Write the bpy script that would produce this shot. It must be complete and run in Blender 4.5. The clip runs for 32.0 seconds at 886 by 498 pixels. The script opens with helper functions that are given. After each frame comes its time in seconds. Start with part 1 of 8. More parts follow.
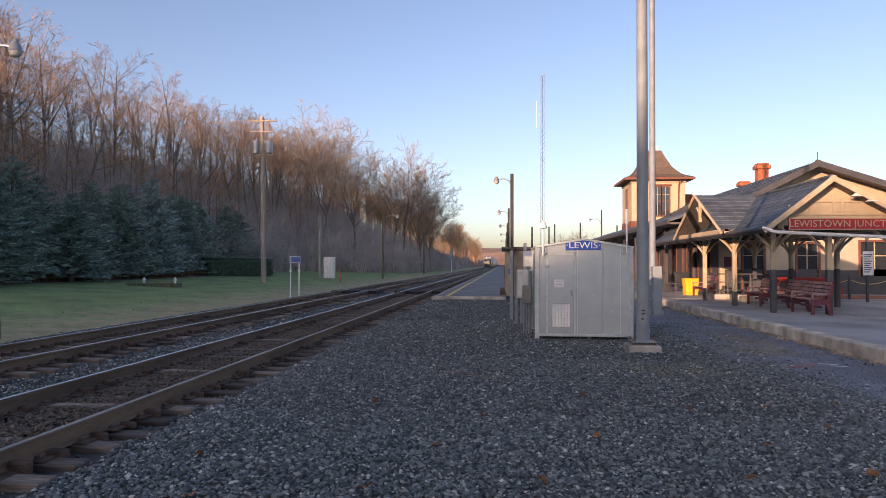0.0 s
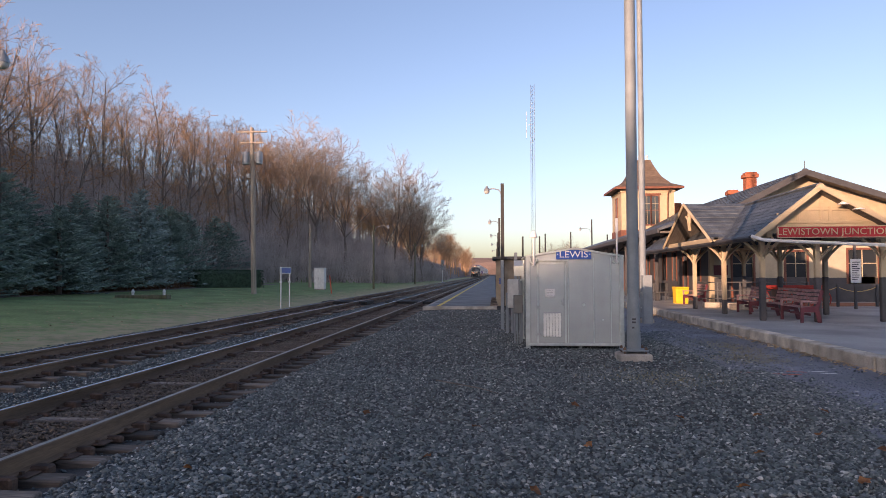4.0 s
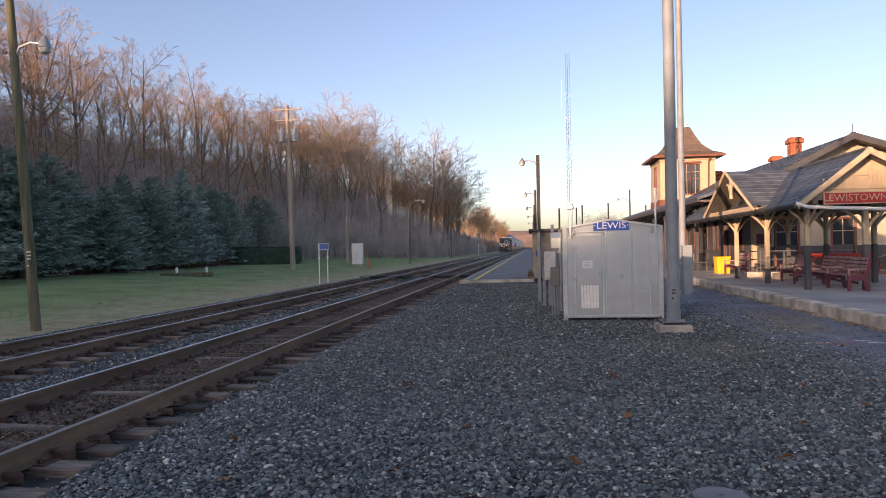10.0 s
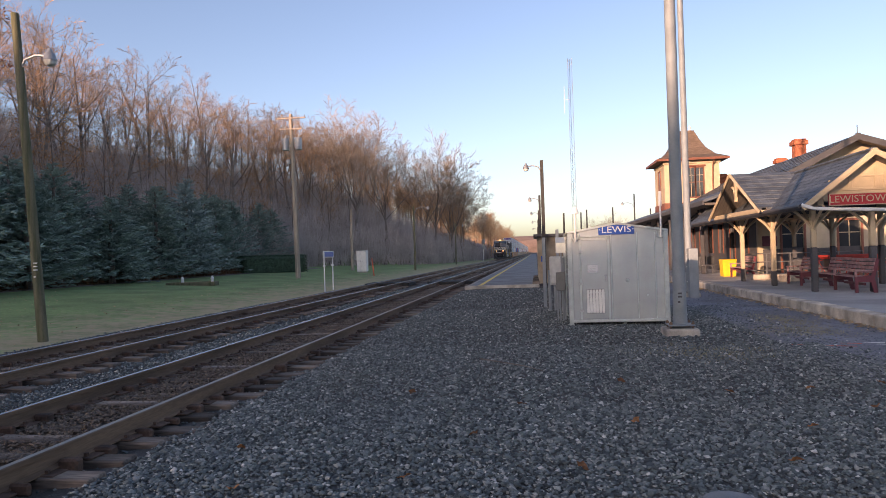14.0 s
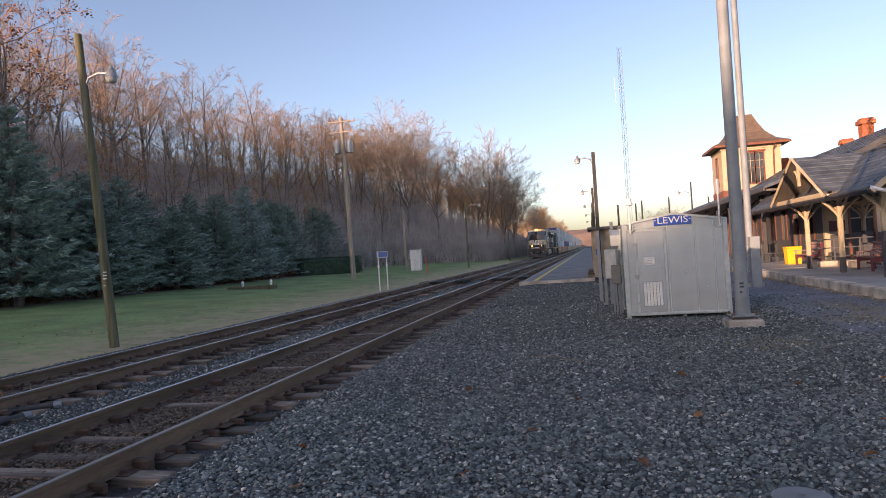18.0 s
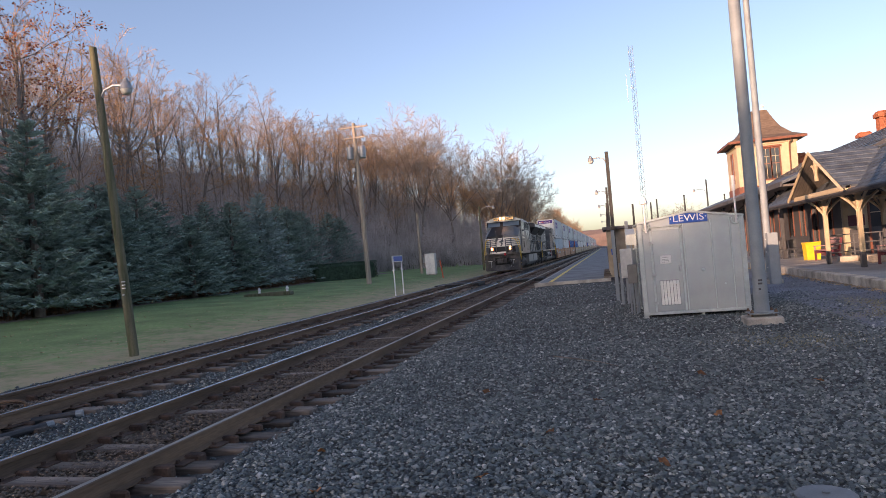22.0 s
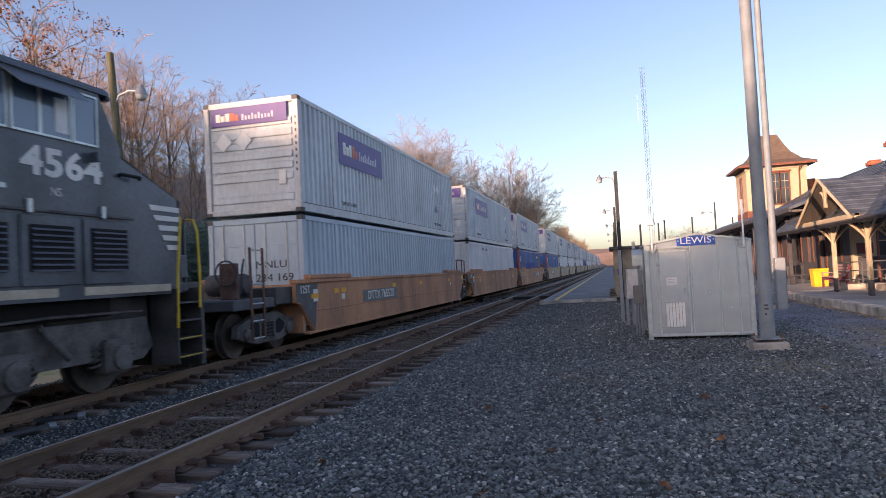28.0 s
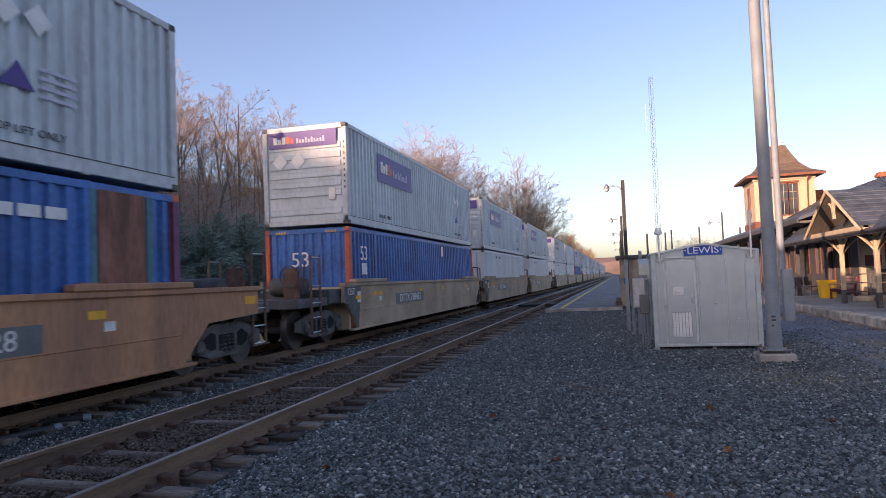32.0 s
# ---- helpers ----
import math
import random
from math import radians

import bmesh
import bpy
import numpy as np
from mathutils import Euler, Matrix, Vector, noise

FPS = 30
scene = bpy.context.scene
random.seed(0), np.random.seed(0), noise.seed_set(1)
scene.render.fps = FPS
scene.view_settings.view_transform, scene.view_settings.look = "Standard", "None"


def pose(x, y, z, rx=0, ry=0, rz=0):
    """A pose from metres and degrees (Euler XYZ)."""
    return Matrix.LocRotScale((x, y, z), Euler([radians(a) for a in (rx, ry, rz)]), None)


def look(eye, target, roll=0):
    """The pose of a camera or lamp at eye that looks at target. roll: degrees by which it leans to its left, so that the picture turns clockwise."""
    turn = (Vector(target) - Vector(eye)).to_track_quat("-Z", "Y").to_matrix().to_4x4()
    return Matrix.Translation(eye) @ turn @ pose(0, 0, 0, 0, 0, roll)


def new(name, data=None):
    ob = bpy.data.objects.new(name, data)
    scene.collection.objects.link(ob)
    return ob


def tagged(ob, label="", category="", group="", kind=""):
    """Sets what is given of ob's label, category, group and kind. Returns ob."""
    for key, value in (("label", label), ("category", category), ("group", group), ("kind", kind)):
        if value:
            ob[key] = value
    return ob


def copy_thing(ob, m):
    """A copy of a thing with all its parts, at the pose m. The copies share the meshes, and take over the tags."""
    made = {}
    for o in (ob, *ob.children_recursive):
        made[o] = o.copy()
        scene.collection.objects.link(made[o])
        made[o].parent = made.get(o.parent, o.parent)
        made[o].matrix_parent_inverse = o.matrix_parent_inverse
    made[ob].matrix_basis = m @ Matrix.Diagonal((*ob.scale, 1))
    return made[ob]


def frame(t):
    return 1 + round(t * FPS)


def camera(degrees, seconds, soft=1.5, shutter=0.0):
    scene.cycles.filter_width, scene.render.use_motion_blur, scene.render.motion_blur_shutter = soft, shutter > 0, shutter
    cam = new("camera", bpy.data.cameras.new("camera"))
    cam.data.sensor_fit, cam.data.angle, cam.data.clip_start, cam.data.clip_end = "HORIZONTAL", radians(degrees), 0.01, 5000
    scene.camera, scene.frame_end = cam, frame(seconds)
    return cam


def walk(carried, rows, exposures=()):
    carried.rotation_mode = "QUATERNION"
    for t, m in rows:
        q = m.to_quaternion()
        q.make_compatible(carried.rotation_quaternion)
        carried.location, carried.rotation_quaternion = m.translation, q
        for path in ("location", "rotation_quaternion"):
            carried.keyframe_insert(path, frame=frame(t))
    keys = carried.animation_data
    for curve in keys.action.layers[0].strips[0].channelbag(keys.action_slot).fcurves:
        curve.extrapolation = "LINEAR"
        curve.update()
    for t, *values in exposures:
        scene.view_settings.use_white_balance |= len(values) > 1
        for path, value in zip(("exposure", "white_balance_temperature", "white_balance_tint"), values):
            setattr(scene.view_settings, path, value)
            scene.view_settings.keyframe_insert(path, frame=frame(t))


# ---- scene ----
cam = camera(66.76, 32.0, 0.85, 0.12)
PATH = [
    (0.0, pose(0.000, 0.000, 1.525, 91.27, -0.20, 5.14)),
    (0.5, pose(0.003, 0.033, 1.528, 91.48, 0.39, 5.24)),
    (1.0, pose(-0.002, 0.010, 1.526, 91.47, 0.47, 5.00)),
    (1.5, pose(0.005, -0.007, 1.529, 91.39, 0.23, 4.84)),
    (2.0, pose(0.002, 0.008, 1.525, 91.12, 0.31, 4.80)),
    (2.5, pose(0.003, 0.001, 1.526, 91.29, 0.54, 4.62)),
    (3.0, pose(-0.004, 0.004, 1.523, 92.06, 0.60, 4.30)),
    (3.5, pose(0.001, 0.010, 1.525, 92.23, 0.33, 4.19)),
    (5.5, pose(0.012, 0.025, 1.522, 91.48, -0.06, 5.65)),
    (6.0, pose(0.013, 0.016, 1.526, 91.30, 0.35, 6.51)),
    (6.5, pose(0.010, 0.004, 1.528, 90.79, 0.65, 7.15)),
    (7.0, pose(-0.000, 0.013, 1.523, 91.00, 0.69, 6.63)),
    (7.5, pose(0.009, 0.015, 1.516, 91.29, 0.32, 5.88)),
    (8.0, pose(0.023, 0.008, 1.522, 91.05, 0.46, 6.23)),
    (8.5, pose(0.019, -0.002, 1.521, 90.42, 0.77, 7.20)),
    (9.0, pose(0.015, 0.004, 1.519, 90.26, 0.85, 7.39)),
    (9.5, pose(0.010, 0.008, 1.520, 89.89, 0.86, 7.42)),
    (10.0, pose(0.010, 0.006, 1.521, 89.93, 1.10, 7.47)),
    (10.5, pose(0.007, 0.008, 1.515, 89.96, 1.17, 7.42)),
    (11.0, pose(0.004, -0.000, 1.517, 89.60, 0.90, 7.24)),
    (11.5, pose(0.014, 0.004, 1.519, 89.54, 1.29, 7.13)),
    (12.0, pose(0.012, 0.003, 1.520, 89.82, 1.47, 7.39)),
    (12.5, pose(0.013, 0.021, 1.521, 90.88, 1.70, 7.43)),
    (13.0, pose(0.009, 0.014, 1.518, 90.96, 1.53, 7.45)),
    (13.5, pose(0.010, 0.016, 1.520, 90.83, 1.99, 7.88)),
    (14.0, pose(0.007, 0.012, 1.518, 90.48, 1.79, 7.88)),
    (14.5, pose(0.010, 0.014, 1.519, 90.20, 1.34, 8.47)),
    (15.0, pose(0.009, 0.012, 1.516, 89.73, 0.77, 9.91)),
    (15.5, pose(0.019, 0.007, 1.515, 89.80, 0.94, 10.14)),
    (17.5, pose(0.017, 0.005, 1.519, 89.90, 2.11, 10.61)),
    (18.0, pose(0.024, 0.007, 1.522, 90.47, 3.66, 12.42)),
    (18.5, pose(0.032, 0.003, 1.513, 90.53, 4.34, 12.72)),
    (19.0, pose(0.035, 0.005, 1.520, 90.63, 4.71, 12.87)),
    (19.5, pose(0.033, 0.005, 1.514, 90.71, 4.94, 13.08)),
    (20.0, pose(0.032, 0.015, 1.513, 90.67, 4.88, 13.49)),
    (20.5, pose(0.029, 0.016, 1.515, 90.58, 4.78, 13.58)),
    (21.0, pose(0.030, 0.021, 1.514, 90.62, 4.81, 13.66)),
    (21.5, pose(0.029, 0.009, 1.517, 90.66, 4.75, 13.71)),
    (22.0, pose(0.027, 0.010, 1.516, 90.84, 4.84, 13.69)),
    (22.5, pose(0.027, 0.006, 1.520, 90.94, 4.83, 13.66)),
    (23.0, pose(0.024, 0.009, 1.517, 91.11, 4.88, 13.60)),
    (23.5, pose(0.024, 0.021, 1.513, 91.21, 4.83, 13.56)),
    (24.0, pose(0.027, 0.014, 1.515, 91.32, 4.86, 13.57)),
    (24.5, pose(0.019, 0.010, 1.518, 91.99, 4.43, 12.90)),
    (25.0, pose(0.035, 0.006, 1.518, 92.12, 4.78, 13.06)),
    (25.5, pose(0.039, 0.013, 1.520, 92.11, 4.86, 13.11)),
    (27.5, pose(0.036, -0.001, 1.536, 91.91, 3.18, 14.24)),
    (28.0, pose(0.024, -0.015, 1.524, 92.07, 2.95, 14.16)),
    (28.5, pose(0.019, -0.013, 1.527, 92.64, 2.61, 13.44)),
    (29.0, pose(0.017, -0.005, 1.527, 92.94, 2.52, 13.23)),
    (29.5, pose(0.021, 0.025, 1.524, 93.29, 2.72, 13.63)),
    (30.0, pose(0.021, 0.026, 1.521, 93.39, 2.64, 14.08)),
    (30.5, pose(0.025, 0.002, 1.526, 93.37, 2.30, 14.40)),
    (31.0, pose(0.025, -0.007, 1.523, 92.86, 2.30, 15.11)),
    (31.5, pose(0.013, -0.012, 1.525, 92.72, 2.54, 14.89)),
    (32.0, pose(0.017, -0.022, 1.526, 92.65, 2.19, 14.64)),
]
walk(cam, PATH, [(0, 0.82, 6400, 27), (8, 0.82, 6400, 27), (9, 0.95, 6600, 27), (18, 0.99, 6600, 26), (24, 1.05, 6450, 26), (32, 1.02, 6300, 30)])

# ---- sky, sun ----
SUN_AZ = Vector((-0.5, -0.866, 0)).normalized()   # towards the sun, on the ground
SUN_EL = 9.0
world = bpy.data.worlds.new("sky")
scene.world = world
world.use_nodes = True
wn = world.node_tree
sky = wn.nodes.new("ShaderNodeTexSky")
sky.sky_type = "NISHITA"
sky.sun_disc = False
sky.sun_elevation = radians(SUN_EL)
sky.sun_rotation = math.atan2(SUN_AZ.x, SUN_AZ.y)
sky.altitude = 150
sky.air_density, sky.dust_density, sky.ozone_density = 0.8, 1.9, 0.95
wn.nodes["Background"].inputs[1].default_value = 0.15
wn.links.new(sky.outputs[0], wn.nodes["Background"].inputs[0])
sun_data = bpy.data.lights.new("sun", "SUN")
sun_data.energy, sun_data.angle, sun_data.color = 4.2, radians(0.6), (1.0, 0.67, 0.42)
sun = new("sun", sun_data)
sun_way = Vector((SUN_AZ.x * math.cos(radians(SUN_EL)), SUN_AZ.y * math.cos(radians(SUN_EL)), math.sin(radians(SUN_EL))))
sun.matrix_basis = look(sun_way * 60, (0, 0, 0))

# ---- materials ----
def material(name, base, rough=0.7, metal=0.0, var=0.25, scale=6.0, fine=60.0, bump=0.15, second=None, spec=0.4, stretch=(1, 1, 1), rand=0.0, emit=0.0, dist=0.01):
    """Procedural surface: two scales of colour variation, bump, optional second colour and variation from piece to piece."""
    m = bpy.data.materials.new(name)
    m.use_nodes = True
    nt = m.node_tree
    b = nt.nodes["Principled BSDF"]
    b.inputs["Roughness"].default_value = rough
    b.inputs["Metallic"].default_value = metal
    b.inputs["Specular IOR Level"].default_value = spec
    co = nt.nodes.new("ShaderNodeTexCoord")
    mp = nt.nodes.new("ShaderNodeMapping")
    mp.inputs["Scale"].default_value = stretch
    nt.links.new(co.outputs["Object"], mp.inputs[0])
    n1, n2 = nt.nodes.new("ShaderNodeTexNoise"), nt.nodes.new("ShaderNodeTexNoise")
    for n, s, det in ((n1, scale, 4.0), (n2, fine, 3.0)):
        n.inputs["Scale"].default_value = s
        n.inputs["Detail"].default_value = det
        nt.links.new(mp.outputs[0], n.inputs["Vector"])
    ramp = nt.nodes.new("ShaderNodeValToRGB")
    lo = second or tuple(c * (1 - var) for c in base)
    hi = tuple(min(1, c * (1 + var * 0.6)) for c in base)
    ramp.color_ramp.elements[0].position, ramp.color_ramp.elements[1].position = 0.32, 0.66
    ramp.color_ramp.elements[0].color, ramp.color_ramp.elements[1].color = (*lo, 1), (*hi, 1)
    nt.links.new(n1.outputs["Fac"], ramp.inputs[0])
    mix = nt.nodes.new("ShaderNodeMix")
    mix.data_type, mix.blend_type = "RGBA", "MULTIPLY"
    mix.inputs["Factor"].default_value = min(1, var * 1.6)
    nt.links.new(ramp.outputs[0], mix.inputs["A"])
    r2 = nt.nodes.new("ShaderNodeValToRGB")
    r2.color_ramp.elements[0].position, r2.color_ramp.elements[1].position = 0.3, 0.62
    r2.color_ramp.elements[0].color = (0.55, 0.55, 0.55, 1)
    nt.links.new(n2.outputs["Fac"], r2.inputs[0])
    nt.links.new(r2.outputs[0], mix.inputs["B"])
    last = mix.outputs["Result"]
    if rand:
        info = nt.nodes.new("ShaderNodeObjectInfo")
        hsv = nt.nodes.new("ShaderNodeHueSaturation")
        mr = nt.nodes.new("ShaderNodeMapRange")
        mr.inputs["To Min"].default_value, mr.inputs["To Max"].default_value = 1 - rand, 1 + rand
        nt.links.new(info.outputs["Random"], mr.inputs["Value"])
        nt.links.new(mr.outputs["Result"], hsv.inputs["Value"])
        nt.links.new(last, hsv.inputs["Color"])
        last = hsv.outputs["Color"]
    nt.links.new(last, b.inputs["Base Color"])
    if bump:
        bp = nt.nodes.new("ShaderNodeBump")
        bp.inputs["Strength"].default_value = bump
        bp.inputs["Distance"].default_value = dist
        nt.links.new(n2.outputs["Fac"], bp.inputs["Height"])
        nt.links.new(bp.outputs[0], b.inputs["Normal"])
    if emit:
        b.inputs["Emission Color"].default_value = (*base, 1)
        b.inputs["Emission Strength"].default_value = emit
    return m


def glass_material(name, tint=(0.02, 0.025, 0.03)):
    m = bpy.data.materials.new(name)
    m.use_nodes = True
    b = m.node_tree.nodes["Principled BSDF"]
    b.inputs["Base Color"].default_value = (*tint, 1)
    b.inputs["Roughness"].default_value = 0.06
    b.inputs["Specular IOR Level"].default_value = 0.8
    return m


# ---- mesh helpers ----
class Shape:
    """Vertices and faces gathered for one mesh."""

    def __init__(self):
        self.v, self.f = [], []

    def add(self, verts, faces, m=None):
        k = len(self.v)
        self.v += [tuple(m @ Vector(p)) for p in verts] if m else [tuple(p) for p in verts]
        self.f += [tuple(i + k for i in q) for q in faces]
        return self

    def box(self, x0, y0, z0, x1, y1, z1, m=None):
        return self.add([(x0, y0, z0), (x1, y0, z0), (x1, y1, z0), (x0, y1, z0), (x0, y0, z1), (x1, y0, z1), (x1, y1, z1), (x0, y1, z1)],
                        [(0, 3, 2, 1), (4, 5, 6, 7), (0, 1, 5, 4), (1, 2, 6, 5), (2, 3, 7, 6), (3, 0, 4, 7)], m)

    def cbox(self, x0, y0, z0, x1, y1, z1, c=0.01, m=None):
        """A box with chamfered edges."""
        X, Y, Z = (x0, x1), (y0, y1), (z0, z1)
        v, idx = [], {}
        for i in (0, 1):
            for j in (0, 1):
                for k in (0, 1):
                    s = (1 - 2 * i, 1 - 2 * j, 1 - 2 * k)
                    for a in range(3):
                        p = [X[i], Y[j], Z[k]]
                        for b in range(3):
                            if b != a:
                                p[b] += s[b] * c
                        idx[i, j, k, a] = len(v)
                        v.append(tuple(p))
        f = []
        for a in range(3):
            b, d = (a + 1) % 3, (a + 2) % 3
            for s in (0, 1):
                quad = []
                for u, w in ((0, 0), (1, 0), (1, 1), (0, 1)):
                    key = [0, 0, 0]
                    key[a], key[b], key[d] = s, u, w
                    quad.append(idx[(*key, a)])
                f.append(tuple(quad) if s else tuple(quad[::-1]))
            for u in (0, 1):
                for w in (0, 1):
                    k0, k1 = [0, 0, 0], [0, 0, 0]
                    k0[a], k1[a] = 0, 1
                    k0[b] = k1[b] = u
                    k0[d] = k1[d] = w
                    q = (idx[(*k0, b)], idx[(*k1, b)], idx[(*k1, d)], idx[(*k0, d)])
                    f.append(q if u == w else q[::-1])
        for i in (0, 1):
            for j in (0, 1):
                for k in (0, 1):
                    t = tuple(idx[i, j, k, a] for a in range(3))
                    f.append(t if (i + j + k) % 2 else t[::-1])
        return self.add(v, f, m)

    def prism(self, poly, axis, a, b, m=None):
        """A polygon of (u, w) drawn out from a to b along the axis x, y or z."""
        n = len(poly)
        def at(u, w, s):
            return {"x": (s, u, w), "y": (u, s, w), "z": (u, w, s)}[axis]
        v = [at(u, w, a) for u, w in poly] + [at(u, w, b) for u, w in poly]
        f = [tuple(range(n))[::-1], tuple(range(n, 2 * n))] + [(i, (i + 1) % n, (i + 1) % n + n, i + n) for i in range(n)]
        return self.add(v, f, m)

    def tube(self, points, radii, n=8, caps=True):
        """A tube along points; radii: one number or one for each point."""
        pts = [Vector(p) for p in points]
        if not hasattr(radii, "__len__"):
            radii = [radii] * len(pts)
        k = len(self.v)
        ref = None
        for i, p in enumerate(pts):
            d = (pts[min(i + 1, len(pts) - 1)] - pts[max(i - 1, 0)]).normalized()
            if ref is None:
                ref = Vector((1, 0, 0)) if abs(d.x) < 0.9 else Vector((0, 1, 0))
            u = (ref - d * ref.dot(d)).normalized()
            w = d.cross(u)
            ref = u
            for j in range(n):
                a = 2 * math.pi * j / n
                self.v.append(tuple(p + (u * math.cos(a) + w * math.sin(a)) * radii[i]))
        for i in range(len(pts) - 1):
            for j in range(n):
                a, b = k + i * n + j, k + i * n + (j + 1) % n
                self.f.append((a, b, b + n, a + n))
        if caps:
            self.f.append(tuple(k + j for j in range(n))[::-1])
            e = k + (len(pts) - 1) * n
            self.f.append(tuple(e + j for j in range(n)))
        return self

    def lathe(self, profile, n=16, m=None):
        """A turned form: profile of (radius, z)."""
        v, f = [], []
        for r, z in profile:
            v += [(r * math.cos(2 * math.pi * j / n), r * math.sin(2 * math.pi * j / n), z) for j in range(n)]
        for i in range(len(profile) - 1):
            for j in range(n):
                a, b = i * n + j, i * n + (j + 1) % n
                f.append((a, b, b + n, a + n))
        f.append(tuple(range(n))[::-1])
        e = (len(profile) - 1) * n
        f.append(tuple(range(e, e + n)))
        return self.add(v, f, m)

    def mesh(self, name, mat, smooth=False):
        me = bpy.data.meshes.new(name)
        me.from_pydata(self.v, [], self.f)
        if mat:
            me.materials.append(mat)
        if smooth:
            me.polygons.foreach_set("use_smooth", [True] * len(me.polygons))
            me.set_sharp_from_angle(angle=radians(40))
        me.update()
        return me


def part(name, shape, mat, parent=None, label="", smooth=False, at=None):
    """One mesh object, under a thing or a part where parent is given."""
    data = shape.mesh(name, mat, smooth) if isinstance(shape, Shape) else shape
    ob = new(name, data)
    if at is not None:
        ob.matrix_basis = at
    if parent is not None:
        ob.parent = parent
    if label:
        ob["label"] = label
    return ob


def thing(name, at, label, category, group="", kind=""):
    """An empty at a thing's base, which carries its parts."""
    ob = new(name)
    ob.empty_display_size = 0.2
    ob.matrix_basis = at
    return tagged(ob, label, category, group, kind)


def words(text, size, mat, parent, m, name="lettering", squeeze=1.0, thick=0.004, spacing=1.0, bold=0.0):
    """Raised letters from the built-in font, turned into a mesh; m places their middle."""
    cu = bpy.data.curves.new(name, "FONT")
    cu.body, cu.size, cu.extrude, cu.align_x, cu.align_y = text, size, thick, "CENTER", "CENTER"
    cu.resolution_u = 3
    cu.space_character = spacing
    cu.offset = size * bold
    tmp = bpy.data.objects.new(name, cu)
    me = bpy.data.meshes.new_from_object(tmp)
    bpy.data.objects.remove(tmp)
    me.materials.clear()
    me.materials.append(mat)
    me.transform(m @ Matrix.Diagonal((squeeze, 1, 1, 1)))
    return part(name, me, mat, parent)


FACING_SOUTH = pose(0, 0, 0, 90, 0, 0)      # letters that face -y

# Darker than the stones: shade in the gaps between them put into the ground
M_ballast = material("ballast", (0.075, 0.076, 0.074), 0.85, var=0.6, scale=1.2, fine=45, bump=0.6, dist=0.03)
M_asphalt = material("worn_asphalt", (0.2, 0.22, 0.26), 0.85, var=0.45, scale=0.5, fine=60, bump=0.5, second=(0.15, 0.155, 0.165), dist=0.02)
M_lawn = material("lawn", (0.19, 0.28, 0.1), 0.9, var=0.4, scale=0.5, fine=9, bump=0.5, second=(0.15, 0.205, 0.075), dist=0.05)


def add_straw(m):
    """Dry straw that takes over towards the track side of the lawn, in ragged patches."""
    nt = m.node_tree
    co = nt.nodes.new("ShaderNodeTexCoord")
    sep = nt.nodes.new("ShaderNodeSeparateXYZ")
    nt.links.new(co.outputs["Object"], sep.inputs[0])
    base = nt.nodes.new("ShaderNodeMapRange")
    base.inputs["From Min"].default_value, base.inputs["From Max"].default_value = -18.0, -10.6
    base.inputs["To Min"].default_value, base.inputs["To Max"].default_value = -0.2, 0.22
    nt.links.new(sep.outputs["X"], base.inputs["Value"])
    blotch = nt.nodes.new("ShaderNodeTexNoise")
    blotch.inputs["Scale"].default_value, blotch.inputs["Detail"].default_value = 2.2, 9.0
    blotch.inputs["Roughness"].default_value = 0.68
    nt.links.new(co.outputs["Object"], blotch.inputs["Vector"])
    both = nt.nodes.new("ShaderNodeMath")
    nt.links.new(base.outputs["Result"], both.inputs[0])
    nt.links.new(blotch.outputs["Fac"], both.inputs[1])
    edge = nt.nodes.new("ShaderNodeMapRange")
    edge.inputs["From Min"].default_value, edge.inputs["From Max"].default_value = 0.46, 0.74
    nt.links.new(both.outputs[0], edge.inputs["Value"])
    mix = nt.nodes.new("ShaderNodeMix")
    mix.data_type = "RGBA"
    mix.inputs["B"].default_value = (0.38, 0.31, 0.19, 1)
    bsdf = nt.nodes["Principled BSDF"]
    nt.links.new(edge.outputs["Result"], mix.inputs["Factor"])
    nt.links.new(bsdf.inputs["Base Color"].links[0].from_socket, mix.inputs["A"])
    nt.links.new(mix.outputs["Result"], bsdf.inputs["Base Color"])


add_straw(M_lawn)
M_drytuft = material("dry_grass_tufts", (0.36, 0.31, 0.17), 0.9, var=0.4, scale=3, fine=30, bump=0)
M_dryweed = material("dry_weeds", (0.24, 0.13, 0.07), 0.9, var=0.5, scale=2, fine=20, bump=0)
M_rail_rust = material("rusty_rail", (0.2, 0.128, 0.082), 0.75, 0.0, var=0.4, scale=5, fine=80, stretch=(1, 0.1, 1))
M_rail_top = material("polished_rail_head", (0.85, 0.84, 0.82), 0.27, 1.0, var=0.12, scale=8, fine=40, bump=0.02, stretch=(1, 0.05, 1))
# Darker, rougher copy: fainter sky reflection on the near track's right rail
M_rail_faint = material("dull_rail_head", (0.42, 0.38, 0.33), 0.5, 0.8, var=0.25, scale=8, fine=40, bump=0.02, stretch=(1, 0.05, 1))
M_tie = material("weathered_tie", (0.165, 0.135, 0.11), 0.9, var=0.6, scale=5, fine=40, bump=0.6, stretch=(0.12, 1, 1), rand=0.6, second=(0.055, 0.04, 0.032))
M_fasten = material("rust_black_fasteners", (0.1, 0.06, 0.042), 0.8, var=0.5, scale=6, fine=40)
M_galv = material("galvanised_sheet", (0.82, 0.86, 0.82), 0.24, 0.6, var=0.1, scale=3, fine=30, bump=0.03)
M_steelpole = material("galvanised_pole", (0.25, 0.285, 0.305), 0.6, 0.0, var=0.15, scale=3, fine=40, bump=0.03)
M_concrete = material("concrete", (0.42, 0.39, 0.34), 0.88, var=0.3, scale=2.5, fine=50, bump=0.25, second=(0.24, 0.22, 0.19))
